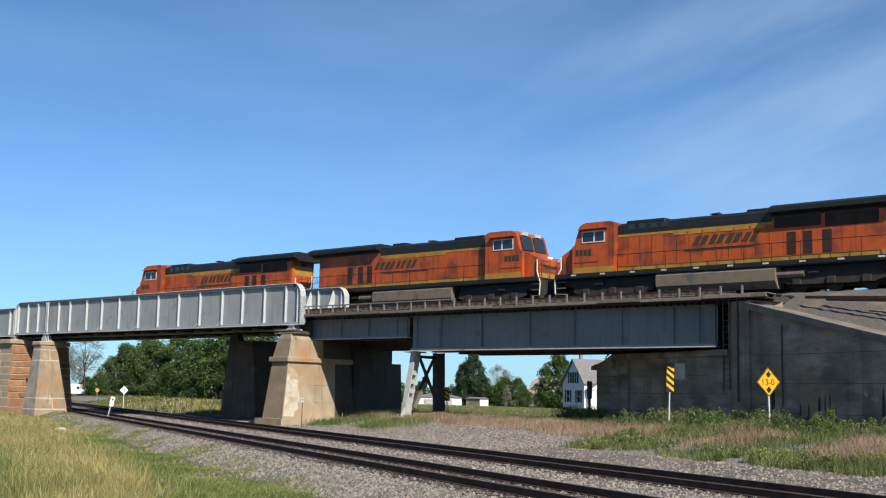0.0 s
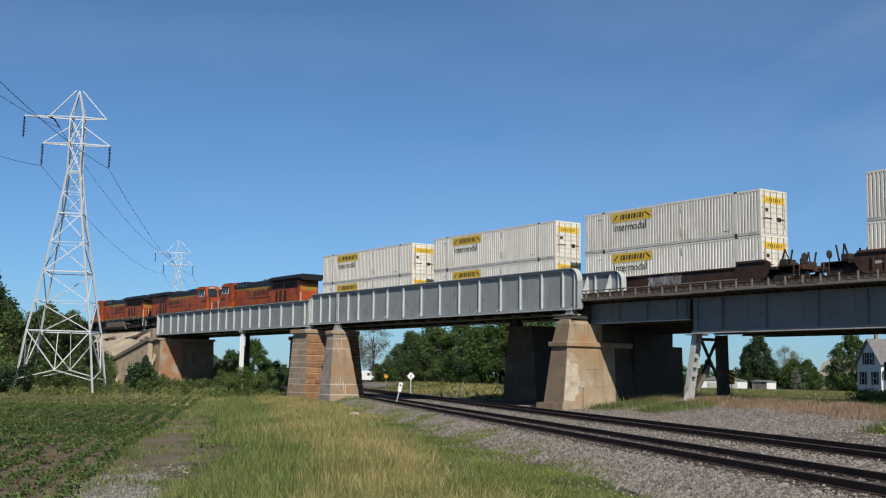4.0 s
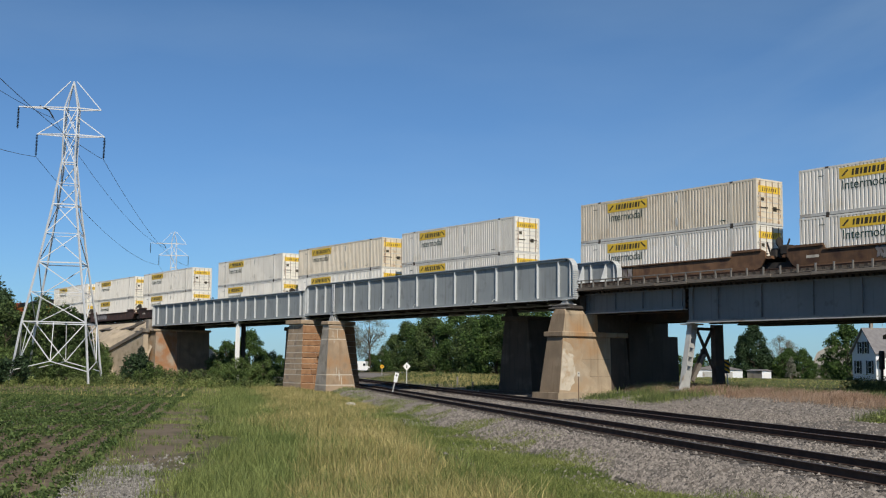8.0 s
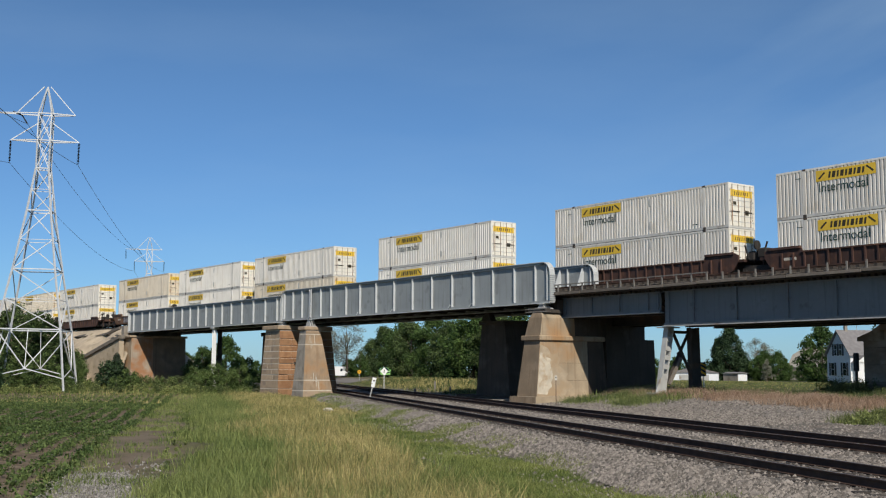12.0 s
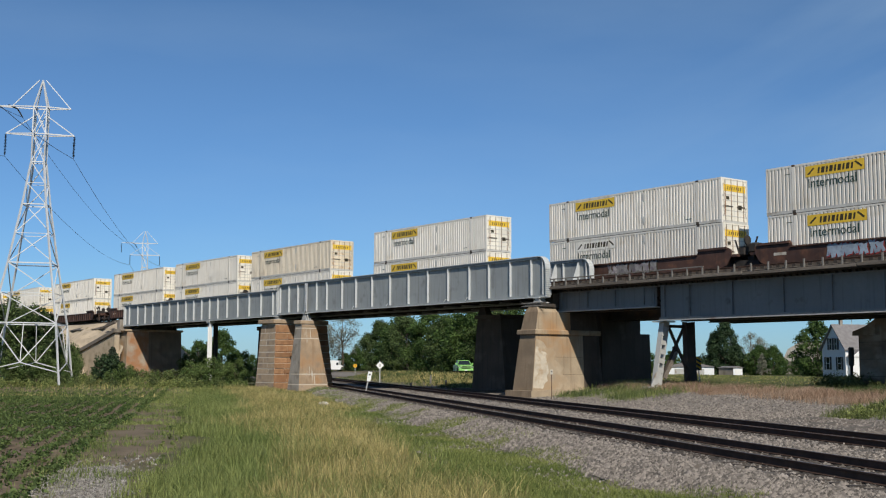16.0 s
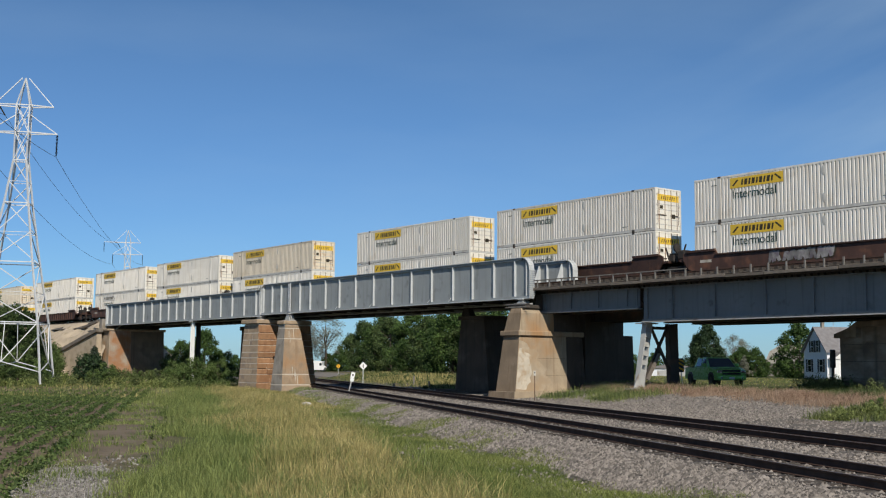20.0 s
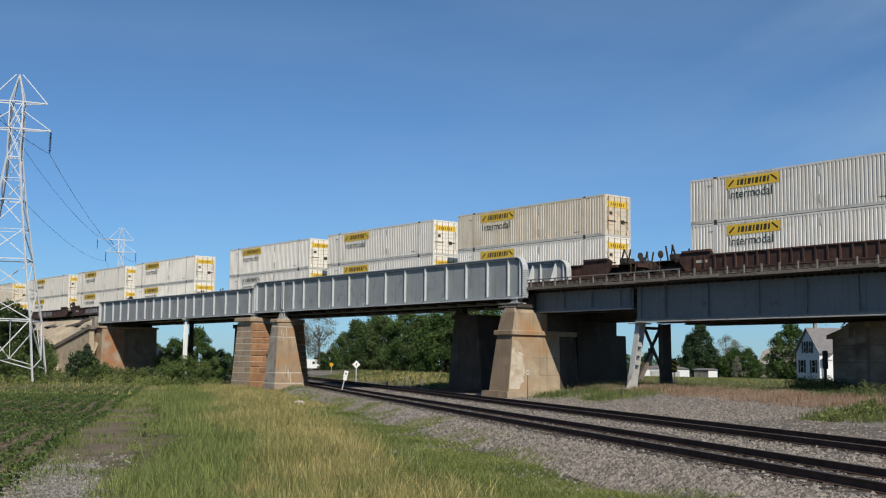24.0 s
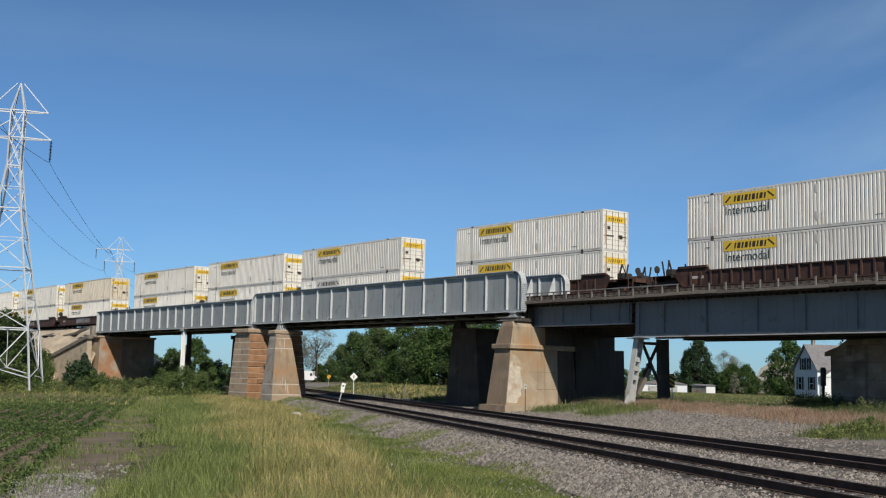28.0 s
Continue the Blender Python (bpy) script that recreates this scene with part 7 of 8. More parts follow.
def field(name, label, mt, seed, n, s0, s1, o0, o1, h0, h1, w, power=1.6, patch=None, lift=-0.02, soft=0.9):
    """Grass strewn over a strip with ragged edges, thinner with distance, in patches where asked."""
    rng = np.random.default_rng(seed)
    s = s0 + (s1 - s0) * rng.random(n) ** power
    o = o0 - soft + (o1 - o0 + 2 * soft) * rng.random(n)
    edge = np.minimum(o - (o0 - soft), (o1 + soft) - o) / (2 * soft)
    ends = np.minimum(s - s0, s1 - s) / 4.0
    keep = (edge + 0.9 * (cloudy(s, o, 2.6, seed + 500) - 0.5) > 0.3 + 0.25 * rng.random(n)) & ((ends > rng.random(n)) | (s < s0 + 4))
    if patch:
        size, cut = patch
        keep &= cloudy(s, o, size * 2.2, seed) + 0.10 * rng.normal(size=n) > 0.5 + cut * 0.16
    s, o = s[keep], o[keep]
    tall = 0.65 + 0.7 * cloudy(s, o, 3.0, seed + 900)
    h = (h0 + (h1 - h0) * rng.random(len(s)) ** 1.5) * tall
    v, f = blades(rng, s, o, ground_z(s, o) + lift, h, w * (0.7 + 0.6 * rng.random(len(s))) * (1 + s / 90.0))
    sheet(name, v, f, mt, label, "grass", TRACKS)


def sward(name, label, mt, seed, tufts, per, s0, s1, o0, o1, h0, h1, w, weight, power=1.7, clump=0.07):
    """Tufts of bent blades; weight(s, o) gives the chance that a tuft grows there."""
    rng = np.random.default_rng(seed)
    s = s0 + (s1 - s0) * rng.random(tufts) ** power
    o = o0 + (o1 - o0) * rng.random(tufts)
    keep = weight(s, o) > rng.random(tufts)
    s, o = s[keep], o[keep]
    tall = (0.55 + 0.9 * cloudy(s, o, 2.4, seed + 900)) * (0.8 + 0.4 * rng.random(len(s)))
    s, o, tall = np.repeat(s, per), np.repeat(o, per), np.repeat(tall, per)
    tall = tall * (1 - 0.55 * step(o, 5.0, 7.2) * (o < 12))
    far = 1 + s / 60.0
    s = s + rng.normal(size=len(s)) * clump * far
    o = o + rng.normal(size=len(o)) * clump * far
    h = (h0 + (h1 - h0) * rng.random(len(s)) ** 1.4) * tall
    z = np.maximum(ground_z(s, o), np.where((o > 7.7) & (o < 24.2), np.interp(o, BED_O, BED_Z), -9))
    v, f = blades(rng, s, o, z - 0.02, h, w * (0.6 + 0.8 * rng.random(len(s))) * far, 0.95)
    sheet(name, v, f, mt, label, "grass", TRACKS)


def clumps(name, label, mt, seed, n, s0, s1, o0, o1, high, size, weight, per=42):
    """Leafy mounds of herbs; weight(s, o) gives the chance that one grows there and scales its height."""
    rng = np.random.default_rng(seed)
    s, o = s0 + (s1 - s0) * rng.random(n), o0 + (o1 - o0) * rng.random(n)
    w = weight(s, o)
    keep = w > rng.random(n)
    s, o, w = s[keep], o[keep], np.clip(w[keep], 0.3, 1.0)
    h = high * (0.35 + 0.65 * rng.random(len(s))) * w
    v, f = [], []
    for share in (0.2, 0.55, 0.85):
        c = np.stack([s, -o, ground_z(s, o) + h * share], -1)
        a, b = leaves(rng, c, h * (0.62 - 0.32 * share), per // 3, size, 0.8)
        f.append(b + sum(len(x) for x in v))
        v.append(a)
    sheet(name, np.concatenate(v), np.concatenate(f), mt, label, "weeds", TRACKS)


def tall_edge(s):
    """How far to the right the tall grass reaches along the tracks."""
    return 3.1 + 0.066 * s


def near_gold(s, o):
    q = o + 3.0 * (cloudy(s, o, 6.0, 41) - 0.5) + 1.6 * (cloudy(s, o, 1.6, 42) - 0.5)
    e = tall_edge(s)
    return step(q, 1.3, 3.0) * (1 - step(q, e - 1.0, e + 0.7)) * (0.3 + 1.0 * step(cloudy(s, o, 2.6, 43), 0.3, 0.62))


def near_green(s, o):
    q = o + 2.4 * (cloudy(s, o, 4.0, 51) - 0.5) + 1.4 * (cloudy(s, o, 1.1, 52) - 0.5)
    e = tall_edge(s)
    left = step(q, -1.0, 0.1)
    right = 1 - step(q, e - 0.4, e + 1.6)
    mid = 1 - 0.6 * step(q, 1.8, 3.2) * (1 - step(q, 4.6, 6.4))
    return left * right * mid * (0.12 + 0.45 * (1 - step(q, 1.8, 3.0)) + 1.1 * step(cloudy(s, o, 1.5, 53), 0.34, 0.6))


def near_short(s, o):
    q = o + 2.0 * (cloudy(s, o, 3.0, 61) - 0.5)
    e = tall_edge(s)
    return step(q, e - 0.4, e + 0.6) * (1 - step(q - 0.9 * step(s, 24, 34), 7.9, 8.7)) * (0.06 + step(cloudy(s, o, 2.4, 62) + 0.40 * (1 - step(s, 22, 29)), 0.44, 0.58))


def track_grass(s, o):
    q = o + 1.6 * (cloudy(s, o, 2.0, 71) - 0.5)
    return step(q, -4.2, -3.0) * (1 - step(q, -1.4, -0.2)) * step(cloudy(s, o, 1.0, 72) + 0.0028 * (s - 36), 0.47, 0.64)


def verge_red(s, o):
    q = o + 1.4 * (cloudy(s, o, 2.0, 81) - 0.5)
    strip = step(q, 25.7, 26.5) * (1 - step(q, 28.2, 29.2))
    patch = step(q, 24.8, 25.8) * (1 - step(q, 28.6, 29.8)) * step(cloudy(s, o, 2.6, 82), 0.40, 0.56)
    return np.where(s > 41, strip * (0.35 + 0.65 * step(cloudy(s, o, 2.2, 83), 0.35, 0.6)), patch)


def verge_green(s, o):
    q = o + 1.2 * (cloudy(s, o, 2.0, 91) - 0.5)
    near = step(q, 23.4, 24.1) * (1 - step(q, 30.4, 31.0)) * (0.30 + 0.7 * (1 - step(q, 24.6, 25.6)) + 0.9 * step(q, 28.4, 29.6)) * step(41.6 - s + 2.0 * (cloudy(s, o, 1.5, 93) - 0.5), 0.0, 1.2)
    back = step(q, 28.8, 29.8) * (1 - step(q, 30.4, 31.0)) * 0.6
    ditch = 0.8 * step(q, 27.4, 28.4) * (1 - step(q, 30.2, 31.0)) * step(cloudy(s, o, 2.2, 97), 0.42, 0.56)
    tufts = step(q, 21.6, 23.0) * (1 - step(q, 26.0, 27.4)) * step(s, 59, 64) * step(cloudy(s, o, 1.6, 94), 0.45, 0.6)
    return np.maximum(np.maximum(near, ditch), np.maximum(back, tufts)) * step(cloudy(s, o, 1.4, 92), 0.26, 0.5)


def grow_grass():
    sward("tall_grass", "tall golden grass going to seed", GRASS_GOLD, 11, 38000, 7, 17.5, 105, -1, 8, 0.20, 0.60, 0.008, near_gold)
    sward("green_grass", "rank green grass between the dirt track and the ballast", GRASS_GREEN, 12, 36000, 7, 17.5, 105, -2.4, 10, 0.12, 0.46, 0.009, near_green)
    sward("short_grass", "short green grass creeping onto the ballast", GRASS_SHORT, 13, 60000, 5, 17.5, 80, 4.6, 10.2, 0.10, 0.30, 0.009, near_short)
    sward("path_grass", "short grass on the dirt track", GRASS_GREEN, 14, 12000, 6, 12, 95, -4.4, -0.2, 0.05, 0.20, 0.010, track_grass)
    sward("verge_grass", "reddish seed grass on the verge", GRASS_RED, 17, 52000, 7, 20, 110, 24, 31, 0.10, 0.40, 0.007, verge_red, 1.35)
    sward("verge_weeds", "olive weeds on the verge", WEED, 18, 40000, 6, 20, 110, 21.5, 31.2, 0.10, 0.46, 0.009, verge_green, 1.25, 0.10)
    sward("verge_herbs", "fresh green herbs on the verge", GRASS_GREEN, 31, 22000, 6, 20, 60, 23, 31, 0.08, 0.34, 0.010, lambda s, o: verge_green(s, o) * step(cloudy(s, o, 1.2, 95), 0.42, 0.58), 1.1, 0.08)
    field("headland_grass", "green grass beyond the crop", GRASS_GREEN, 114, 28000, 70, 135, -34, 6.0, 0.12, 0.36, 0.018, 1.0)
    field("headland_straw", "dry grass beyond the crop", GRASS_GOLD, 15, 12000, 84, 130, -24, 7.0, 0.12, 0.4, 0.016, 1.0, (3.0, 0.2))
    clumps("wall_weeds", "rank leafy weeds along the wall", WEED, 19, 700, 24, 62, 34.2, 36.0, 0.95, 0.042, lambda s, o: 0.35 + 0.8 * step(cloudy(s, o, 3.0, 98), 0.35, 0.6), 90)
    clumps("track_weeds", "dark leafy weeds beside the dirt track", WEED, 38, 700, 19, 62, -1.2, 3.0, 0.50, 0.034, lambda s, o: 0.45 * (1 - step(o, 0.0, 2.8)) * step(cloudy(s, o, 1.2, 104), 0.50, 0.66), 60)
    clumps("track_herbs", "fresh leafy herbs beside the dirt track", GRASS_GREEN, 39, 900, 19, 75, -1.2, 3.4, 0.40, 0.034, lambda s, o: 0.5 * (1 - step(o, 0.4, 3.2)) * step(cloudy(s, o, 1.1, 105), 0.48, 0.64), 60)
    clumps("verge_bushes", "leafy green herbs between the road and the ballast", GRASS_GREEN, 33, 1500, 20, 43, 23.6, 31.0, 0.55, 0.034, lambda s, o: verge_green(s, o) * step(cloudy(s, o, 1.8, 99), 0.40, 0.60), 75)
    clumps("verge_dark_weeds", "dark leafy weeds between the road and the ballast", WEED, 34, 1200, 20, 48, 23.8, 31.0, 0.60, 0.036, lambda s, o: np.maximum(verge_green(s, o), 0.5 * step(o, 28.5, 29.5)) * step(cloudy(s, o, 1.5, 100), 0.46, 0.62), 75)
    clumps("headland_weeds", "rank green weeds below the embankment", GRASS_GREEN, 35, 900, 106, 124, -24, 4.0, 0.8, 0.07, lambda s, o: 0.15 + 0.9 * step(cloudy(s, o, 3.0, 101), 0.42, 0.62), 75)
    clumps("headland_scrub", "dull green scrub below the embankment", WEED, 36, 700, 108, 128, -28, 4.0, 1.2, 0.075, lambda s, o: 0.1 + 0.9 * step(cloudy(s, o, 3.4, 102), 0.42, 0.6), 84)
    field("far_straw", "tall dry grass beyond the far track", GRASS_GOLD, 115, 16000, 84, 190, 21.0, 30.0, 0.25, 0.65, 0.02, 1.0, (3.0, 0.25))
    clumps("far_brush", "olive brush beside the far tracks", WEED, 37, 500, 88, 185, 20.5, 30.0, 0.7, 0.07, lambda s, o: step(cloudy(s, o, 3.0, 103), 0.40, 0.58))
    field("far_verge", "grass beside the far tracks", WEED, 20, 30000, 85, 190, 19.4, 30.0, 0.15, 0.5, 0.016, 1.0)
    field("far_straw", "dry grass beside the far tracks", GRASS_GOLD, 21, 20000, 85, 190, 19.6, 30.0, 0.15, 0.5, 0.014, 1.0, (2.5, 0.2))
    field("pier_weeds", "weeds round the pier foot", GRASS_GREEN, 22, 12000, 60, 84, 21.5, 28.0, 0.15, 0.6, 0.014, 1.0, (1.0, 0.2))
    field("meadow", "meadow behind the road", GRASS_GREEN, 23, 22000, 75, 240, 36.6, 80, 0.04, 0.13, 0.035, 1.0)
    field("meadow_straw", "dry meadow grass behind the road", GRASS_GOLD, 24, 14000, 75, 240, 36.6, 80, 0.04, 0.13, 0.03, 1.0)
    field("crop_weeds", "weeds between the crop rows", GRASS_GREEN, 30, 12000, 12, 95, -26, -3.2, 0.05, 0.20, 0.012, 1.2, (1.0, 0.2))
    # loose stones on the dirt track
    rng = np.random.default_rng(77)
    n = 16000
    s = 17 + 14 * rng.random(n)
    o = -3.3 + 2.2 * rng.random(n)
    q = o + 1.2 * (cloudy(s, o, 3.0, 78) - 0.5)
    keep = (1 - step(q, -1.9, -1.3)) * (1 - step(s, 27, 30)) * step(cloudy(s, o, 1.6, 79), 0.30, 0.5) + 0.03 > rng.random(n)
    s, o = s[keep], o[keep]
    v, f = leaves(rng, np.stack([s, -o, ground_z(s, o) + 0.015], -1), 0.02, 4, 0.040, 0.5)
    sheet("track_stones", v, f, PALE_STONES, "loose stones on the dirt track", "gravel", TRACKS)
    # rows of young crop
    rng = np.random.default_rng(31)
    ss, oo = [], []
    for k in range(40):
        m = 1150
        s = 10 + 98 * np.sort(rng.random(m))
        ss.append(s)
        oo.append(np.full(m, -3.3 - k * 0.76) + rng.normal(size=m) * 0.10)
    s, o = np.concatenate(ss), np.concatenate(oo)
    keep = (o > -0.30 * s - 3.0) & (rng.random(len(s)) > 0.92 * step(s, 78, 106)) & (cloudy(s, o, 1.6, 33) > 0.30)
    s, o = s[keep], o[keep]
    c = np.stack([s, -o, ground_z(s, o) + 0.11], -1)
    v, f = leaves(rng, c, 0.175, 7, 0.050, 0.6)
    sheet("crop_rows", v, f, CROP, "rows of young leafy crop plants", "crop", TRACKS)


grow_grass()


# ---------- power line ----------
def wire(pts, r, n=5):
    """One continuous tube through the points."""
    v, f = [], []
    for i, p in enumerate(pts):
        d = (pts[min(i + 1, len(pts) - 1)] - pts[max(i - 1, 0)]).normalized()
        a = d.cross(Vector((0, 0, 1))).normalized()
        b = a.cross(d)
        v += [p + (a * math.cos(6.2832 * k / n) + b * math.sin(6.2832 * k / n)) * r for k in range(n)]
        if i:
            f += [((i - 1) * n + k, (i - 1) * n + (k + 1) % n, i * n + (k + 1) % n, i * n + k) for k in range(n)]
    return Shape().add(v, f)


def pylon(label):
    """A lattice tower about 29 m high; arms along x."""
    t = thing("transmission_tower", label, "transmission tower", group="power line towers")
    lev = [(0.0, 3.5), (5.6, 2.85), (11.2, 1.9), (16.8, 1.08), (20.9, 0.58), (23.6, 0.60), (26.2, 0.60)]
    cor = [(-1, -1), (1, -1), (1, 1), (-1, 1)]
    pt = lambda k, c: Vector((cor[c][0] * lev[k][1], cor[c][1] * lev[k][1], lev[k][0]))
    for c in range(4):
        s = Shape()
        for k in range(6):
            s.bar(pt(k, c), pt(k + 1, c), 0.145 if k < 4 else 0.105)
        s.bar(pt(6, c), (0, 0, 28.9), 0.10)
        part("leg", s, GALV, t, "galvanised angle leg")
    for k in range(7):
        s = Shape()
        for c in range(4):
            if k:
                s.bar(pt(k, c), pt(k, (c + 1) % 4), 0.10)
        if k:
            part("ring", s, GALV, t)
    for k in range(6):
        for c in range(4):
            d = (c + 1) % 4
            s = Shape()
            if k == 0:
                m = pt(1, c).lerp(pt(1, d), 0.5)
                low = (pt(0, c) + pt(0, d)) / 2 + Vector((0, 0, 2.0))
                s.bar(pt(1, c), low, 0.09).bar(pt(1, d), low, 0.09).bar(pt(0, c).lerp(pt(1, c), 0.2), low, 0.08).bar(pt(0, d).lerp(pt(1, d), 0.2), low, 0.08).bar(low, m, 0.06)
            elif k < 4:
                a, b = (c, d) if (k + c) % 2 else (d, c)
                mid = pt(k, a).lerp(pt(k + 1, a), 0.5)
                far_mid = pt(k, b).lerp(pt(k + 1, b), 0.5)
                s.bar(mid, pt(k, b), 0.08).bar(pt(k + 1, a), far_mid, 0.08).bar(mid, far_mid, 0.05)
            else:
                s.bar(pt(k, c), pt(k + 1, d), 0.07).bar(pt(k, d), pt(k + 1, c), 0.07)
            part("brace", s, GALV, t)
    for z, xs, up in ((26.2, (-5.0, 2.7), 28.9), (23.6, (-3.15, 3.15), 25.6)):
        for x in xs:
            sg = 1 if x > 0 else -1
            tip = (x, 0, z)
            s = Shape().bar((sg * 0.6, -0.6, z), tip, 0.10).bar((sg * 0.6, 0.6, z), tip, 0.10)
            s.bar((sg * 0.3, 0, up), (x * (0.55 if x < -4 else 1.0), 0, z), 0.08)
            part("crossarm", s, GALV, t, "lattice cross-arm")
    for x, z in ((-5.0, 26.2), (-3.15, 23.6), (3.15, 23.6)):
        ins = Shape()
        for i in range(14):
            ins.rod((x, 0, z - 0.15 - i * 0.14), (x, 0, z - 0.22 - i * 0.14), 0.13, 0.05, 10)
        part("insulator", ins.rod((x, 0, z), (x, 0, z - 2.15), 0.03), BLACK, t, "dark hanging insulator string")
    part("jumper_arm", Shape().path([(-3.0, -0.3, 26.3), (-2.2, 0, 26.0), (-1.7, 0, 25.2)], 0.07), BLACK, t, "dark angled insulator")
    return t


tower = pylon("tall galvanised steel lattice transmission tower in the bushes")
TOWERS = [pose(-40.35, 107.6, -0.1, 0, 0.8, 9), pose(-69.1, 250.7, 2.0, 0, 0, 16), pose(-11.0, -36.0, 0.0, 0, 0, 21), pose(-98, 394, 4.0, 0, 0, 16)]
tower.matrix_basis = TOWERS[0]
tagged(copy_thing(tower, TOWERS[1]), "smaller-looking distant steel lattice transmission tower")
WIRE = mat("dark conductor", (0.05, 0.05, 0.055), 0.6, var=0.1, bump=0.0)
for (x, z), near_sag in (((-1.7, 25.2), 5.3), ((-3.15, 21.4), 5.7), ((3.15, 21.4), 3.9)):
    for a, b, sag in ((2, 0, near_sag), (0, 1, 2.2), (1, 3, 2.4)):
        p, q = TOWERS[a] @ Vector((x, 0, z)), TOWERS[b] @ Vector((x, 0, z))
        pts = [p.lerp(q, i / 24) - Vector((0, 0, 4 * sag * (i / 24) * (1 - i / 24))) for i in range(25)]
        solid("power_cable", wire(pts, 0.022), WIRE, "thin dark overhead power cable", "cable", group="overhead cables")


# ---------- farm behind the road ----------
SHINGLE = mat("grey roof shingles", (0.20, 0.19, 0.19), 0.9, var=0.2, scale=2.0, bump=0.4, bump_scale=10)
SIDING = mat("white clapboard", (0.74, 0.76, 0.78), 0.7, var=0.05, scale=2.0, bump=0.1)
LIME = mat("lime green car paint", (0.27, 0.58, 0.15), 0.28, var=0.03, scale=2.0, bump=0.0, spec=0.6)
TYRE = mat("black tyre rubber", (0.02, 0.02, 0.02), 0.85, var=0.2)
CHROME = mat("bright chrome", (0.75, 0.75, 0.76), 0.15, metal=0.9, var=0.05, bump=0.0)


def window(parent, x, z, w, h, y):
    g = part("window", Shape().box(x, x + w, y - 0.02, y + 0.02, z, z + h), PANE, parent, "dark sash window")
    part("frame", Shape().wall((x - 0.08, x + w + 0.08, z - 0.08, z + h + 0.08), [(x, x + w, z, z + h)], "y", y - 0.05, y + 0.03), WHITE, g)
    part("sash_bar", Shape().box(x, x + w, y - 0.035, y - 0.021, z + h / 2 - 0.03, z + h / 2 + 0.03), WHITE, g)
    for a in (x - 0.48, x + w + 0.12):
        part("shutter", Shape().box(a, a + 0.36, y - 0.07, y - 0.0, z - 0.05, z + h + 0.05), BLACK, g, "black shutter")


def farmhouse():
    t = thing("farmhouse", "white two-storey clapboard farmhouse with a grey gable roof", "house", pose(53.8, 167.2, 0.45, 0, 0, -77))
    w, d, e, p = 3.05, 9.0, 3.9, 7.2
    gable = [(-w, -0.5), (w, -0.5), (w, e), (0, p), (-w, e)]
    part("front_wall", Shape().prism(gable, "y", 0.0, 0.2), SIDING, t, "white gable wall")
    part("rear_wall", Shape().prism(gable, "y", d - 0.2, d), SIDING, t)
    part("side_wall", Shape().box(-w, -w + 0.2, 0.2, d - 0.2, -0.5, e), SIDING, t)
    part("side_wall", Shape().box(w - 0.2, w, 0.2, d - 0.2, -0.5, e), SIDING, t)
    for s in (-1, 1):
        r = part("roof_slope", Shape().prism([(s * (w + 0.35), e - 0.3), (0, p + 0.02), (0, p + 0.2), (s * (w + 0.35), e - 0.12)], "y", -0.35, d + 0.35), SHINGLE, t, "grey shingled roof slope")
    part("chimney", Shape().soft(-0.22, 0.22, 1.0, 1.45, 6.4, 8.1, 0.03), GREY_CONC, t, "grey chimney")
    for x in (-1.05, 0.3):
        window(t, x, 3.75, 0.6, 1.6, -0.02)
    for x in (-2.0, 1.1):
        window(t, x, 0.9, 0.85, 1.75, -0.02)
    part("corner_board", Shape().box(-w - 0.03, -w + 0.12, -0.03, 0.0, -0.5, e).box(w - 0.12, w + 0.03, -0.03, 0.0, -0.5, e), WHITE, t)
    porch = part("porch", Shape().box(w + 0.001, w + 1.3, 0.25, 2.6, -0.5, 2.7), WHITE, t, "bright white enclosed porch")
    part("porch_roof", Shape().prism([(0.05, 2.701), (2.8, 2.701), (1.42, 3.7)], "x", w + 0.05, w + 1.4), SHINGLE, porch)
    part("porch_gable", Shape().prism([(0.15, 2.70), (2.7, 2.70), (1.42, 3.62)], "x", w + 1.401, w + 1.44), WHITE, porch)
    part("aerial", Shape().path([(0, 3.0, p), (0, 3.0, p + 1.6)], 0.04).path([(-0.8, 3.0, p + 1.3), (0.8, 3.0, p + 1.3)], 0.03).path([(-0.6, 3.0, p + 1.0), (0.6, 3.0, p + 1.0)], 0.03), GALV, t, "roof aerial")


farmhouse()


def shed(x, y, z, turn, w, d, h, label, grey=False):
    t = thing("shed", label, "shed", pose(x, y, z, 0, 0, turn), "farm sheds")
    part("body", Shape().box(-w / 2, w / 2, 0, d, -0.6, h), SIDING, t, "white metal walls")
    part("roof", Shape().prism([(-w / 2 - 0.2, h + 0.001), (w / 2 + 0.2, h + 0.001), (0, h + w * 0.12)], "y", -0.2, d + 0.2), SHINGLE, t, "low grey roof")
    part("door", Shape().box(-w * 0.3, w * 0.3, -0.05, -0.001, -0.4, h - 0.3), WHITE if grey else PALE_STEEL, t)
    if grey:
        part("side_cladding", Shape().box(-w / 2 - 0.04, -w / 2 - 0.001, 0.0, d, -0.5, h - 0.02), GREY_CONC, t, "grey side cladding")


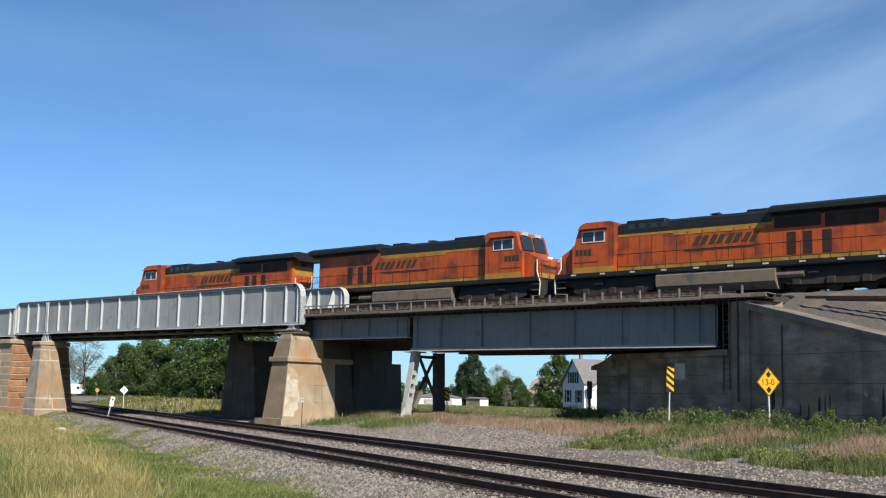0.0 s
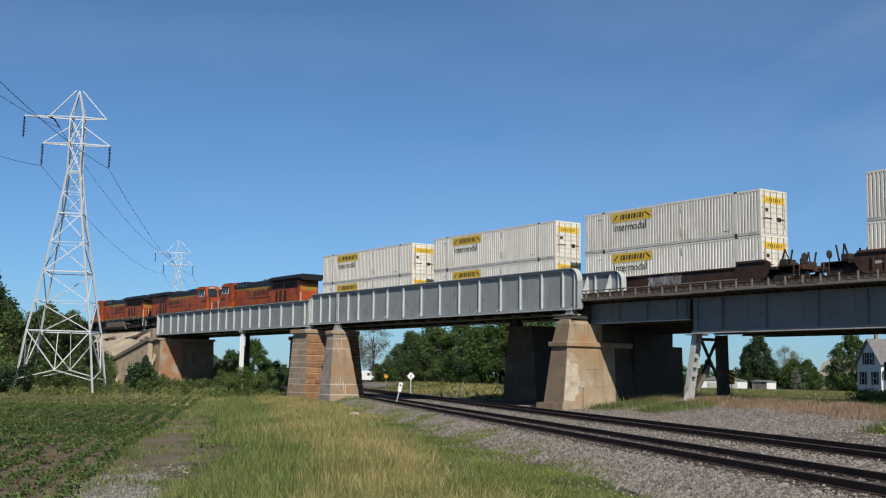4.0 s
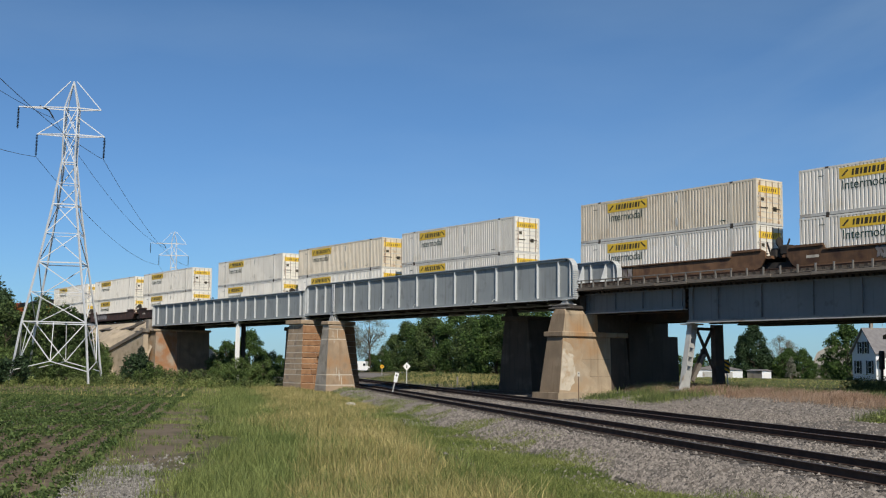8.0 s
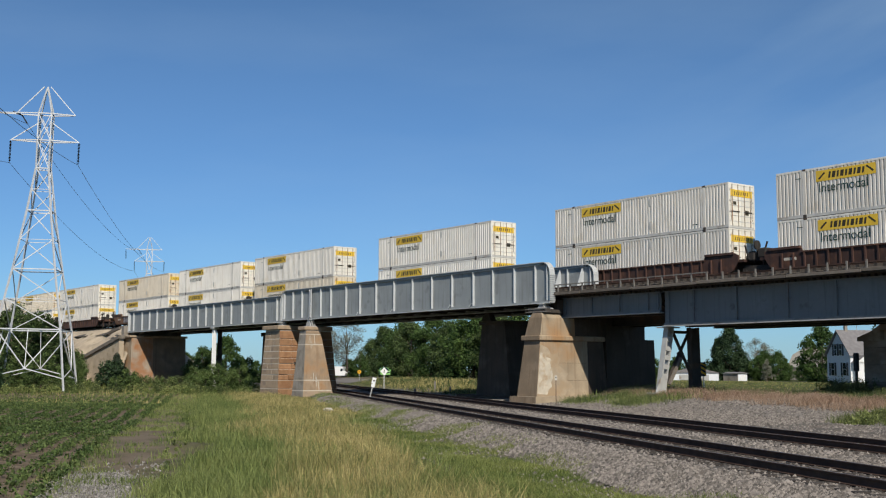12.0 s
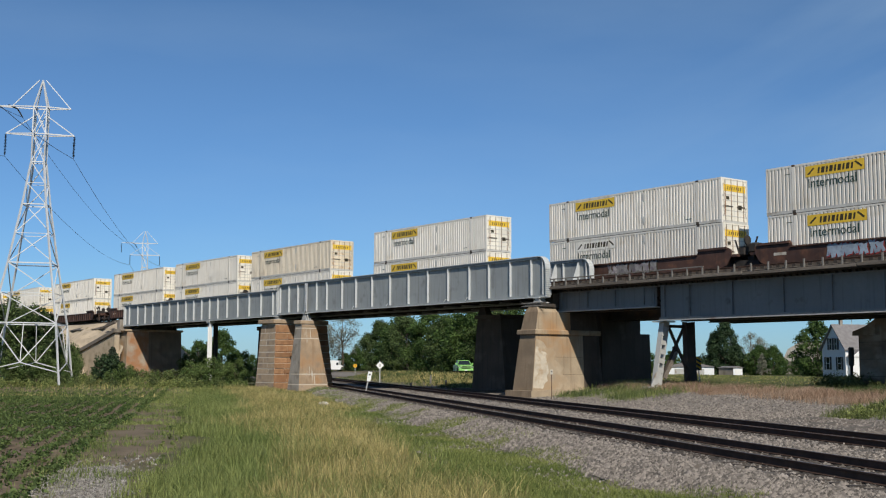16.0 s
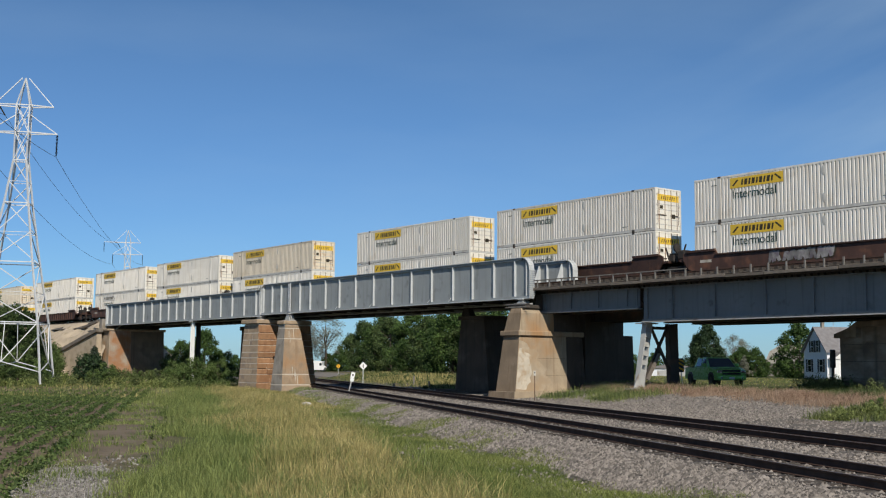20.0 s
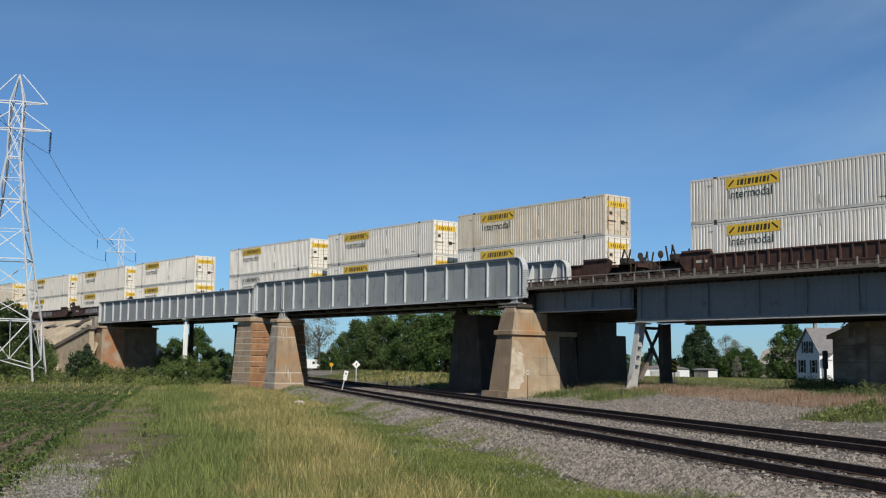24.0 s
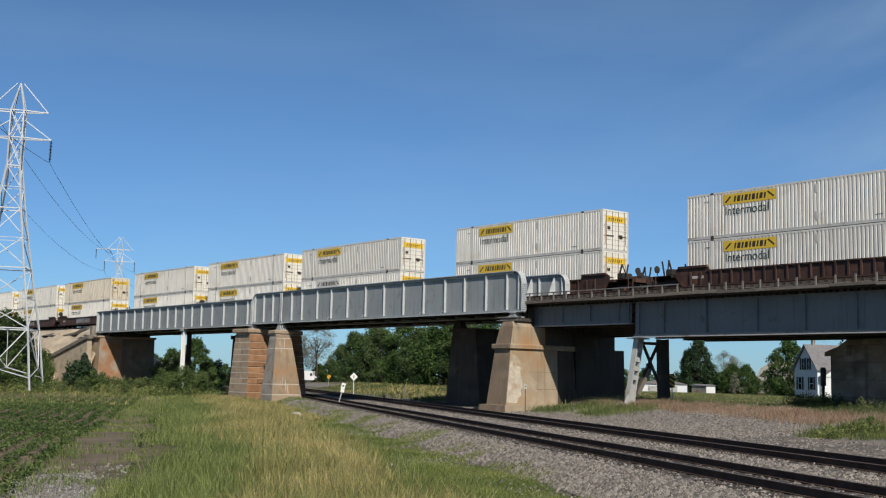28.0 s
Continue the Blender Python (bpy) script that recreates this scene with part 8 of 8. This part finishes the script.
shed(38.0, 192.3, 0.35, -11, 8.0, 6, 1.30, "long low white shed at the field edge")
shed(45.7, 191, 0.35, 30, 2.0, 3.4, 1.2, "small white shed with a grey side at the field edge", True)
shed(36.0, 252, 0.3, -25, 5.0, 7, 1.9, "white shed beyond the meadow")
barn = thing("barn", "grey gambrel barn half hidden by trees", "barn", pose(73.4, 249.5, 0.3, 0, 0, -40))
part("body", Shape().box(-4, 4, 0, 14, -0.5, 2.6), GREY_CONC, barn)
part("roof", Shape().prism([(-4.3, 2.601), (4.3, 2.601), (3.0, 5.2), (0, 6.9), (-3.0, 5.2)], "y", -0.3, 14.3), PALE_CONC, barn, "pale metal roof")
van = thing("camper_van", "white boxy camper parked beside the far crossing", "camper", pose(-26.2, 240, 1.05, 0, 0, -10) @ Matrix.Scale(0.85, 4))
part("body", Shape().prism([(-2.2, -0.25), (2.0, -0.25), (2.35, 0.4), (1.6, 0.9), (1.75, 1.9), (-2.2, 2.05)], "y", -1.0, 1.0), WHITE, van, "white body")
part("window", Shape().box(1.0, 1.55, -1.02, -1.001, 0.8, 1.4).box(-1.4, -0.4, -1.02, -1.001, 0.9, 1.4), PANE, van)
for x in (-1.3, 1.4):
    part("wheel", Shape().rod((x, -0.95, -0.25), (x, -0.7, -0.25), 0.36, 0.36, 14), TYRE, van)
    part("wheel", Shape().rod((x, 0.7, -0.25), (x, 0.95, -0.25), 0.36, 0.36, 14), TYRE, van)


# ---------- signs, posts, small things ----------
def on_tracks(s, o, z, turn=0.0):
    return TRACKS @ pose(s, -o, z, 0, 0, turn)


def facing(x, y, z, lean=0.0):
    """A pose whose -y axis looks along the road towards oncoming traffic at the camera's side."""
    return pose(x, y, z, 0, lean, 12.4)


FIGURES = words("13-0", 0.42)
hs = thing("height_sign", "yellow diamond clearance sign reading 13-0 on a steel post", "road sign", facing(24.9, 48.6, 0.55, -1.5))
part("post", Shape().box(-0.035, 0.035, 0.0, 0.06, -0.9, 2.75), GALV, hs, "galvanised post")
dz = 2.15
plate = part("plate", Shape().prism([(0, dz - 0.66), (0.66, dz), (0, dz + 0.66), (-0.66, dz)], "y", -0.006, -0.001), YELLOW, hs, "yellow diamond plate")
edge_ = Shape()
co_ = [(0, dz - 0.63), (0.63, dz), (0, dz + 0.63), (-0.63, dz)]
for a, b in zip(co_, co_[1:] + co_[:1]):
    edge_.bar((a[0], -0.008, a[1]), (b[0], -0.008, b[1]), 0.03, 0.003, up=(0, 1, 0))
part("border", edge_, BLACK, plate)
fg = part("figures", FIGURES, BLACK, plate, "black figures 13-0")
fg.location = (-0.43, -0.0095, dz - 0.15)
for s_up in (1, -1):
    part("arrow", Shape().prism([(-0.17, dz + s_up * 0.30), (0.17, dz + s_up * 0.30), (0.0, dz + s_up * 0.52)] if s_up > 0 else [(-0.17, dz - 0.30), (0.0, dz - 0.52), (0.17, dz - 0.30)], "y", -0.0105, -0.0065).box(-0.07, 0.07, -0.0105, -0.0065, min(dz + s_up * 0.22, dz + s_up * 0.31), max(dz + s_up * 0.22, dz + s_up * 0.31)), BLACK, plate, "black arrow")


def marker(name, m, slant, label, lo=1.70, hi=2.95):
    t = thing(name, label, "road sign", m, "object markers")
    part("post", Shape().box(-0.03, 0.03, 0.0, 0.05, -0.9, lo + 0.05), GALV, t, "galvanised post")
    b = part("board", Shape().box(-0.22, 0.22, -0.006, -0.001, lo, hi), BLACK, t, "black board")
    n = round((hi - lo) / 0.32)
    for i in range(n):
        z = lo + 0.02 + i * 0.32
        za, zb = (z + 0.28, z) if slant > 0 else (z, z + 0.28)
        q = lambda zz: max(lo, min(hi, zz))
        part("stripe", Shape().prism([(-0.22, q(za)), (0.22, q(zb)), (0.22, q(zb + 0.16)), (-0.22, q(za + 0.16))], "y", -0.011, -0.0065), YELLOW, b, "yellow slanted stripe")
    return t


marker("object_marker", facing(22.2, 53.8, 0.5, 2.0), 1, "black and yellow striped marker board by the wall")
marker("object_marker", facing(17.0, 82.3, 0.45, -4.0), 1, "black and yellow striped marker board by the bent", 1.0, 1.98)

md = thing("whistle_board", "white diamond railway sign beside the far track", "railway sign", pose(-8.75, 127.0, -0.35, 0, 0, 8))
part("post", Shape().box(-0.04, 0.04, 0, 0.06, -0.3, 2.0), GALV, md)
part("plate", Shape().prism([(0, 1.64), (0.44, 2.08), (0, 2.52), (-0.44, 2.08)], "y", -0.012, -0.001), WHITE, md, "white diamond plate")
part("mark", Shape().box(-0.04, 0.04, -0.016, -0.0125, 1.9, 2.25), BLACK, md)
mp_ = thing("milepost", "leaning white railway milepost with a dark dot", "railway sign", pose(-6.55, 79.7, -0.45, 0, 13, 8) @ Matrix.Scale(0.9, 4))
part("post", Shape().box(-0.04, 0.04, 0, 0.05, -0.2, 1.6), PALE_STEEL, mp_, "grey post")
part("plate", Shape().soft(-0.15, 0.15, -0.02, -0.001, 1.52, 1.98, 0.008), WHITE, mp_, "white plate")
part("lower_plate", Shape().soft(-0.12, 0.16, -0.02, -0.001, 1.26, 1.51, 0.008), WHITE, mp_)
part("dot", Shape().rod((0, -0.024, 1.76), (0, -0.0205, 1.76), 0.07, 0.07, 14), BLACK, mp_, "dark round mark")
ys = thing("round_sign", "round yellow railway advance sign", "road sign", pose(-17.1, 189.2, 0.35, 0, 0, 5) @ Matrix.Scale(0.68, 4))
part("post", Shape().box(-0.04, 0.04, 0, 0.05, -0.3, 1.6), GALV, ys)
part("disc", Shape().rod((0, -0.02, 1.9), (0, -0.002, 1.9), 0.45, 0.45, 20), YELLOW, ys, "yellow disc")
part("cross", Shape().bar((-0.25, -0.025, 1.65), (0.25, -0.025, 2.15), 0.07, 0.006, up=(0, 1, 0)).bar((0.25, -0.028, 1.65), (-0.25, -0.028, 2.15), 0.07, 0.006, up=(0, 1, 0)), BLACK, ys)
stake = thing("marker_stake", "thin rusty stake with a small white plate by the pier", "stake", pose(5.75, 72.6, -0.35))
part("rod", Shape().rod((0, 0, -0.2), (0, 0, 1.75), 0.025), RUST, stake)
part("plate", Shape().soft(-0.08, 0.08, -0.035, -0.026, 1.55, 1.85, 0.004), PALE_CONC, stake)
part("dot", Shape().rod((0, -0.04, 1.72), (0, -0.0355, 1.72), 0.04, 0.04, 10), BLACK, stake)
for x, y, h in ((-3.0, 120.0, 1.5), (-1.3, 110.0, 1.0), (-4.4, 104.5, 0.8)):
    solid("wooden_post", Shape().frustum((-0.09, 0.09, -0.09, 0.09), (-0.08, 0.08, -0.08, 0.08), -0.5, h * 0.75), POST_STEEL, "weathered grey wooden post in the grass", "post", pose(x, y, -0.4), "posts by the tracks")
rock = Shape().ball((0, 0, 0), 0.62, 0.3, 0.16, 9, 5)
rng_ = random.Random(3)
rock.v = [(x + rng_.uniform(-0.06, 0.06), y + rng_.uniform(-0.05, 0.05), z + rng_.uniform(-0.03, 0.03)) for x, y, z in rock.v]
solid("rock", rock, PALE_CONC, "pale flat rock in the trackside grass", "rock", on_tracks(66.3, 6.6, -0.5, 20))
for k, (x, y, tr) in enumerate(((16.3, 44.4, 20), (16.9, 44.3, 120))):
    solid("fallen_branch", Shape().path([(-0.5, 0, 0.02), (-0.15, 0.06, 0.10), (0.3, 0.0, 0.24), (0.6, 0.06, 0.42)], 0.018), GREY_CONC, "bleached fallen branch on the ballast edge", "branch", pose(x, y, -0.1, 0, 0, tr), "fallen branches")
solid("dead_stalk", Shape().path([(0, 0, 0), (0.25, 0, 0.35), (0.6, 0.05, 0.55)], 0.02), TIMBER, "dry stalk standing in the crop", "stalk", on_tracks(30, -6.4, -0.55, 40))
pole = thing("utility_pole", "distant wooden utility pole with a crossarm", "utility pole", pose(-59.2, 191.0, 0))
part("shaft", Shape().rod((0, 0, -0.5), (0, 0, 12.4), 0.16, 0.11), TIMBER, pole)
part("crossarm", Shape().box(-0.7, 0.7, -0.06, 0.06, 11.7, 11.85), TIMBER, pole)
pole2 = copy_thing(pole, pose(-37.5, 222, -1.0, 0, 0, 30))
tagged(pole2, group="utility poles"), tagged(pole, group="utility poles")
box_ = thing("post_box", "dark box on a post beside the road", "post box", facing(23.3, 69.2, 0.5))
part("post", Shape().box(-0.06, 0.06, -0.06, 0.06, -0.6, 1.3), BLACK, box_)
part("box", Shape().soft(-0.10, 0.10, -0.2, 0.2, 1.3, 2.4, 0.05), BLACK, box_, "dark rounded box")


# ---------- pickup ----------
def pickup():
    """Faces -x; wheels on z = 0."""
    t = thing("pickup_truck", "bright lime green crew-cab pickup truck on the road", "pickup truck")
    side = [(-2.85, 0.45), (-2.9, 0.85), (-2.75, 1.12), (-1.35, 1.22), (2.85, 1.22), (2.9, 0.5), (2.3, 0.42), (-2.3, 0.42)]
    part("body", Shape().prism(side, "y", -0.98, 0.98), LIME, t, "lime green body")
    part("cab", Shape().hexa([(-1.45, -0.95, 1.221), (1.2, -0.95, 1.221), (1.2, 0.95, 1.221), (-1.45, 0.95, 1.221), (-0.65, -0.76, 1.88), (0.95, -0.76, 1.88), (0.95, 0.76, 1.88), (-0.65, 0.76, 1.88)]), LIME, t, "lime green cab")
    part("bonnet", Shape().frustum((-2.7, -1.46, -0.85, 0.85), (-2.55, -1.5, -0.75, 0.75), 1.17, 1.27), LIME, t)
    part("windscreen", Shape().hexa([(-1.42, -0.86, 1.27), (-1.40, -0.86, 1.25), (-1.40, 0.86, 1.25), (-1.42, 0.86, 1.27), (-0.74, -0.72, 1.83), (-0.70, -0.72, 1.83), (-0.70, 0.72, 1.83), (-0.74, 0.72, 1.83)]), PANE, t)
    for s in (-1, 1):
        for x0, x1 in ((-1.0, -0.12), (0.0, 0.85)):
            part("side_window", Shape().hexa([(x0, s * 0.945, 1.30), (x1, s * 0.945, 1.30), (x1, s * 0.93, 1.30), (x0, s * 0.93, 1.30), (x0 + (0.4 if x0 < -0.5 else 0.03), s * 0.80, 1.80), (x1 - 0.03, s * 0.80, 1.80), (x1 - 0.03, s * 0.78, 1.80), (x0 + (0.4 if x0 < -0.5 else 0.03), s * 0.78, 1.80)]), PANE, t)
        for x in (-1.9, 1.85):
            w = part("wheel", Shape().rod((x, s * 0.74, 0.40), (x, s * 1.0, 0.40), 0.40, 0.40, 20), TYRE, t, "black wheel")
            part("rim", Shape().rod((x, s * 1.001, 0.40), (x, s * 1.012, 0.40), 0.24, 0.22, 14), DARK_STEEL, w)
        part("mirror", Shape().soft(-1.15, -0.95, *sorted((s * 0.98, s * 1.22)), 1.25, 1.5, 0.04), LIME, t)
        part("headlight", Shape().soft(-2.92, -2.80, *sorted((s * 0.62, s * 0.95)), 0.86, 1.06, 0.03), CHROME, t)
    part("grille", Shape().box(-2.93, -2.88, -0.6, 0.6, 0.78, 1.08), BLACK, t)
    part("grille_bar", Shape().box(-2.95, -2.931, -0.6, 0.6, 0.91, 0.95), LIME, t)
    part("bumper", Shape().soft(-3.0, -2.8, -0.95, 0.95, 0.45, 0.70, 0.05), LIME, t)
    for y in (-0.42, 0.42):
        part("bonnet_stripe", Shape().hexa([(-2.56, y - 0.12, 1.272), (-1.52, y - 0.12, 1.272), (-1.52, y + 0.12, 1.272), (-2.56, y + 0.12, 1.272), (-2.55, y - 0.12, 1.285), (-1.53, y - 0.12, 1.285), (-1.53, y + 0.12, 1.285), (-2.55, y + 0.12, 1.285)]), BLACK, t, "dark bonnet scoop")
    for s in (-1, 1):
        part("fog_lamp", Shape().rod((-3.005, s * 0.68, 0.57), (-2.99, s * 0.68, 0.57), 0.07, 0.07, 10), CHROME, t)
        for x in (-1.9, 1.85):
            part("wheel_arch", Shape().prism([(x - 0.56, 0.42), (x - 0.5, 0.72), (x - 0.25, 0.93), (x + 0.25, 0.93), (x + 0.5, 0.72), (x + 0.56, 0.42)], "y", *sorted((s * 0.975, s * 0.992))), BLACK, t, "dark wheel arch")
    part("bed", Shape().box(1.3, 2.8, -0.85, 0.85, 1.221, 1.26), BLACK, t)
    part("plate_bar", Shape().box(-3.012, -3.001, -0.18, 0.18, 0.5, 0.62), WHITE, t, "plain pale plate")
    return t


PICKUP = pickup()


def driving(t):
    s = 70.8 - 19.2 * (t - 20.0) + 6.2 * float(step(19.6 - t, 0.0, 3.4))
    o = 33.0 + 1.3 * math.tanh(0.075 * (s - 59.3))
    return on_tracks(s, o, 0.56 + 0.30 * float(step(s, 48, 34)), -4.5)


# ---------- what moves ----------
def motions():
    times = (0.0, 7.0, 14.0, 21.0, 28.0)
    for ob, u, lift, turned in TRAIN:
        walk(ob, [(t, rolling(u + SPEED * t, lift, turned)) for t in times])
    walk(PICKUP, [(t, driving(t)) for t in (0.0, 7.0, 14.0, 16.2, 17.0, 18.0, 19.0, 20.0, 21.0, 21.4, 21.7, 22.0, 23.0, 28.0)])


motions()
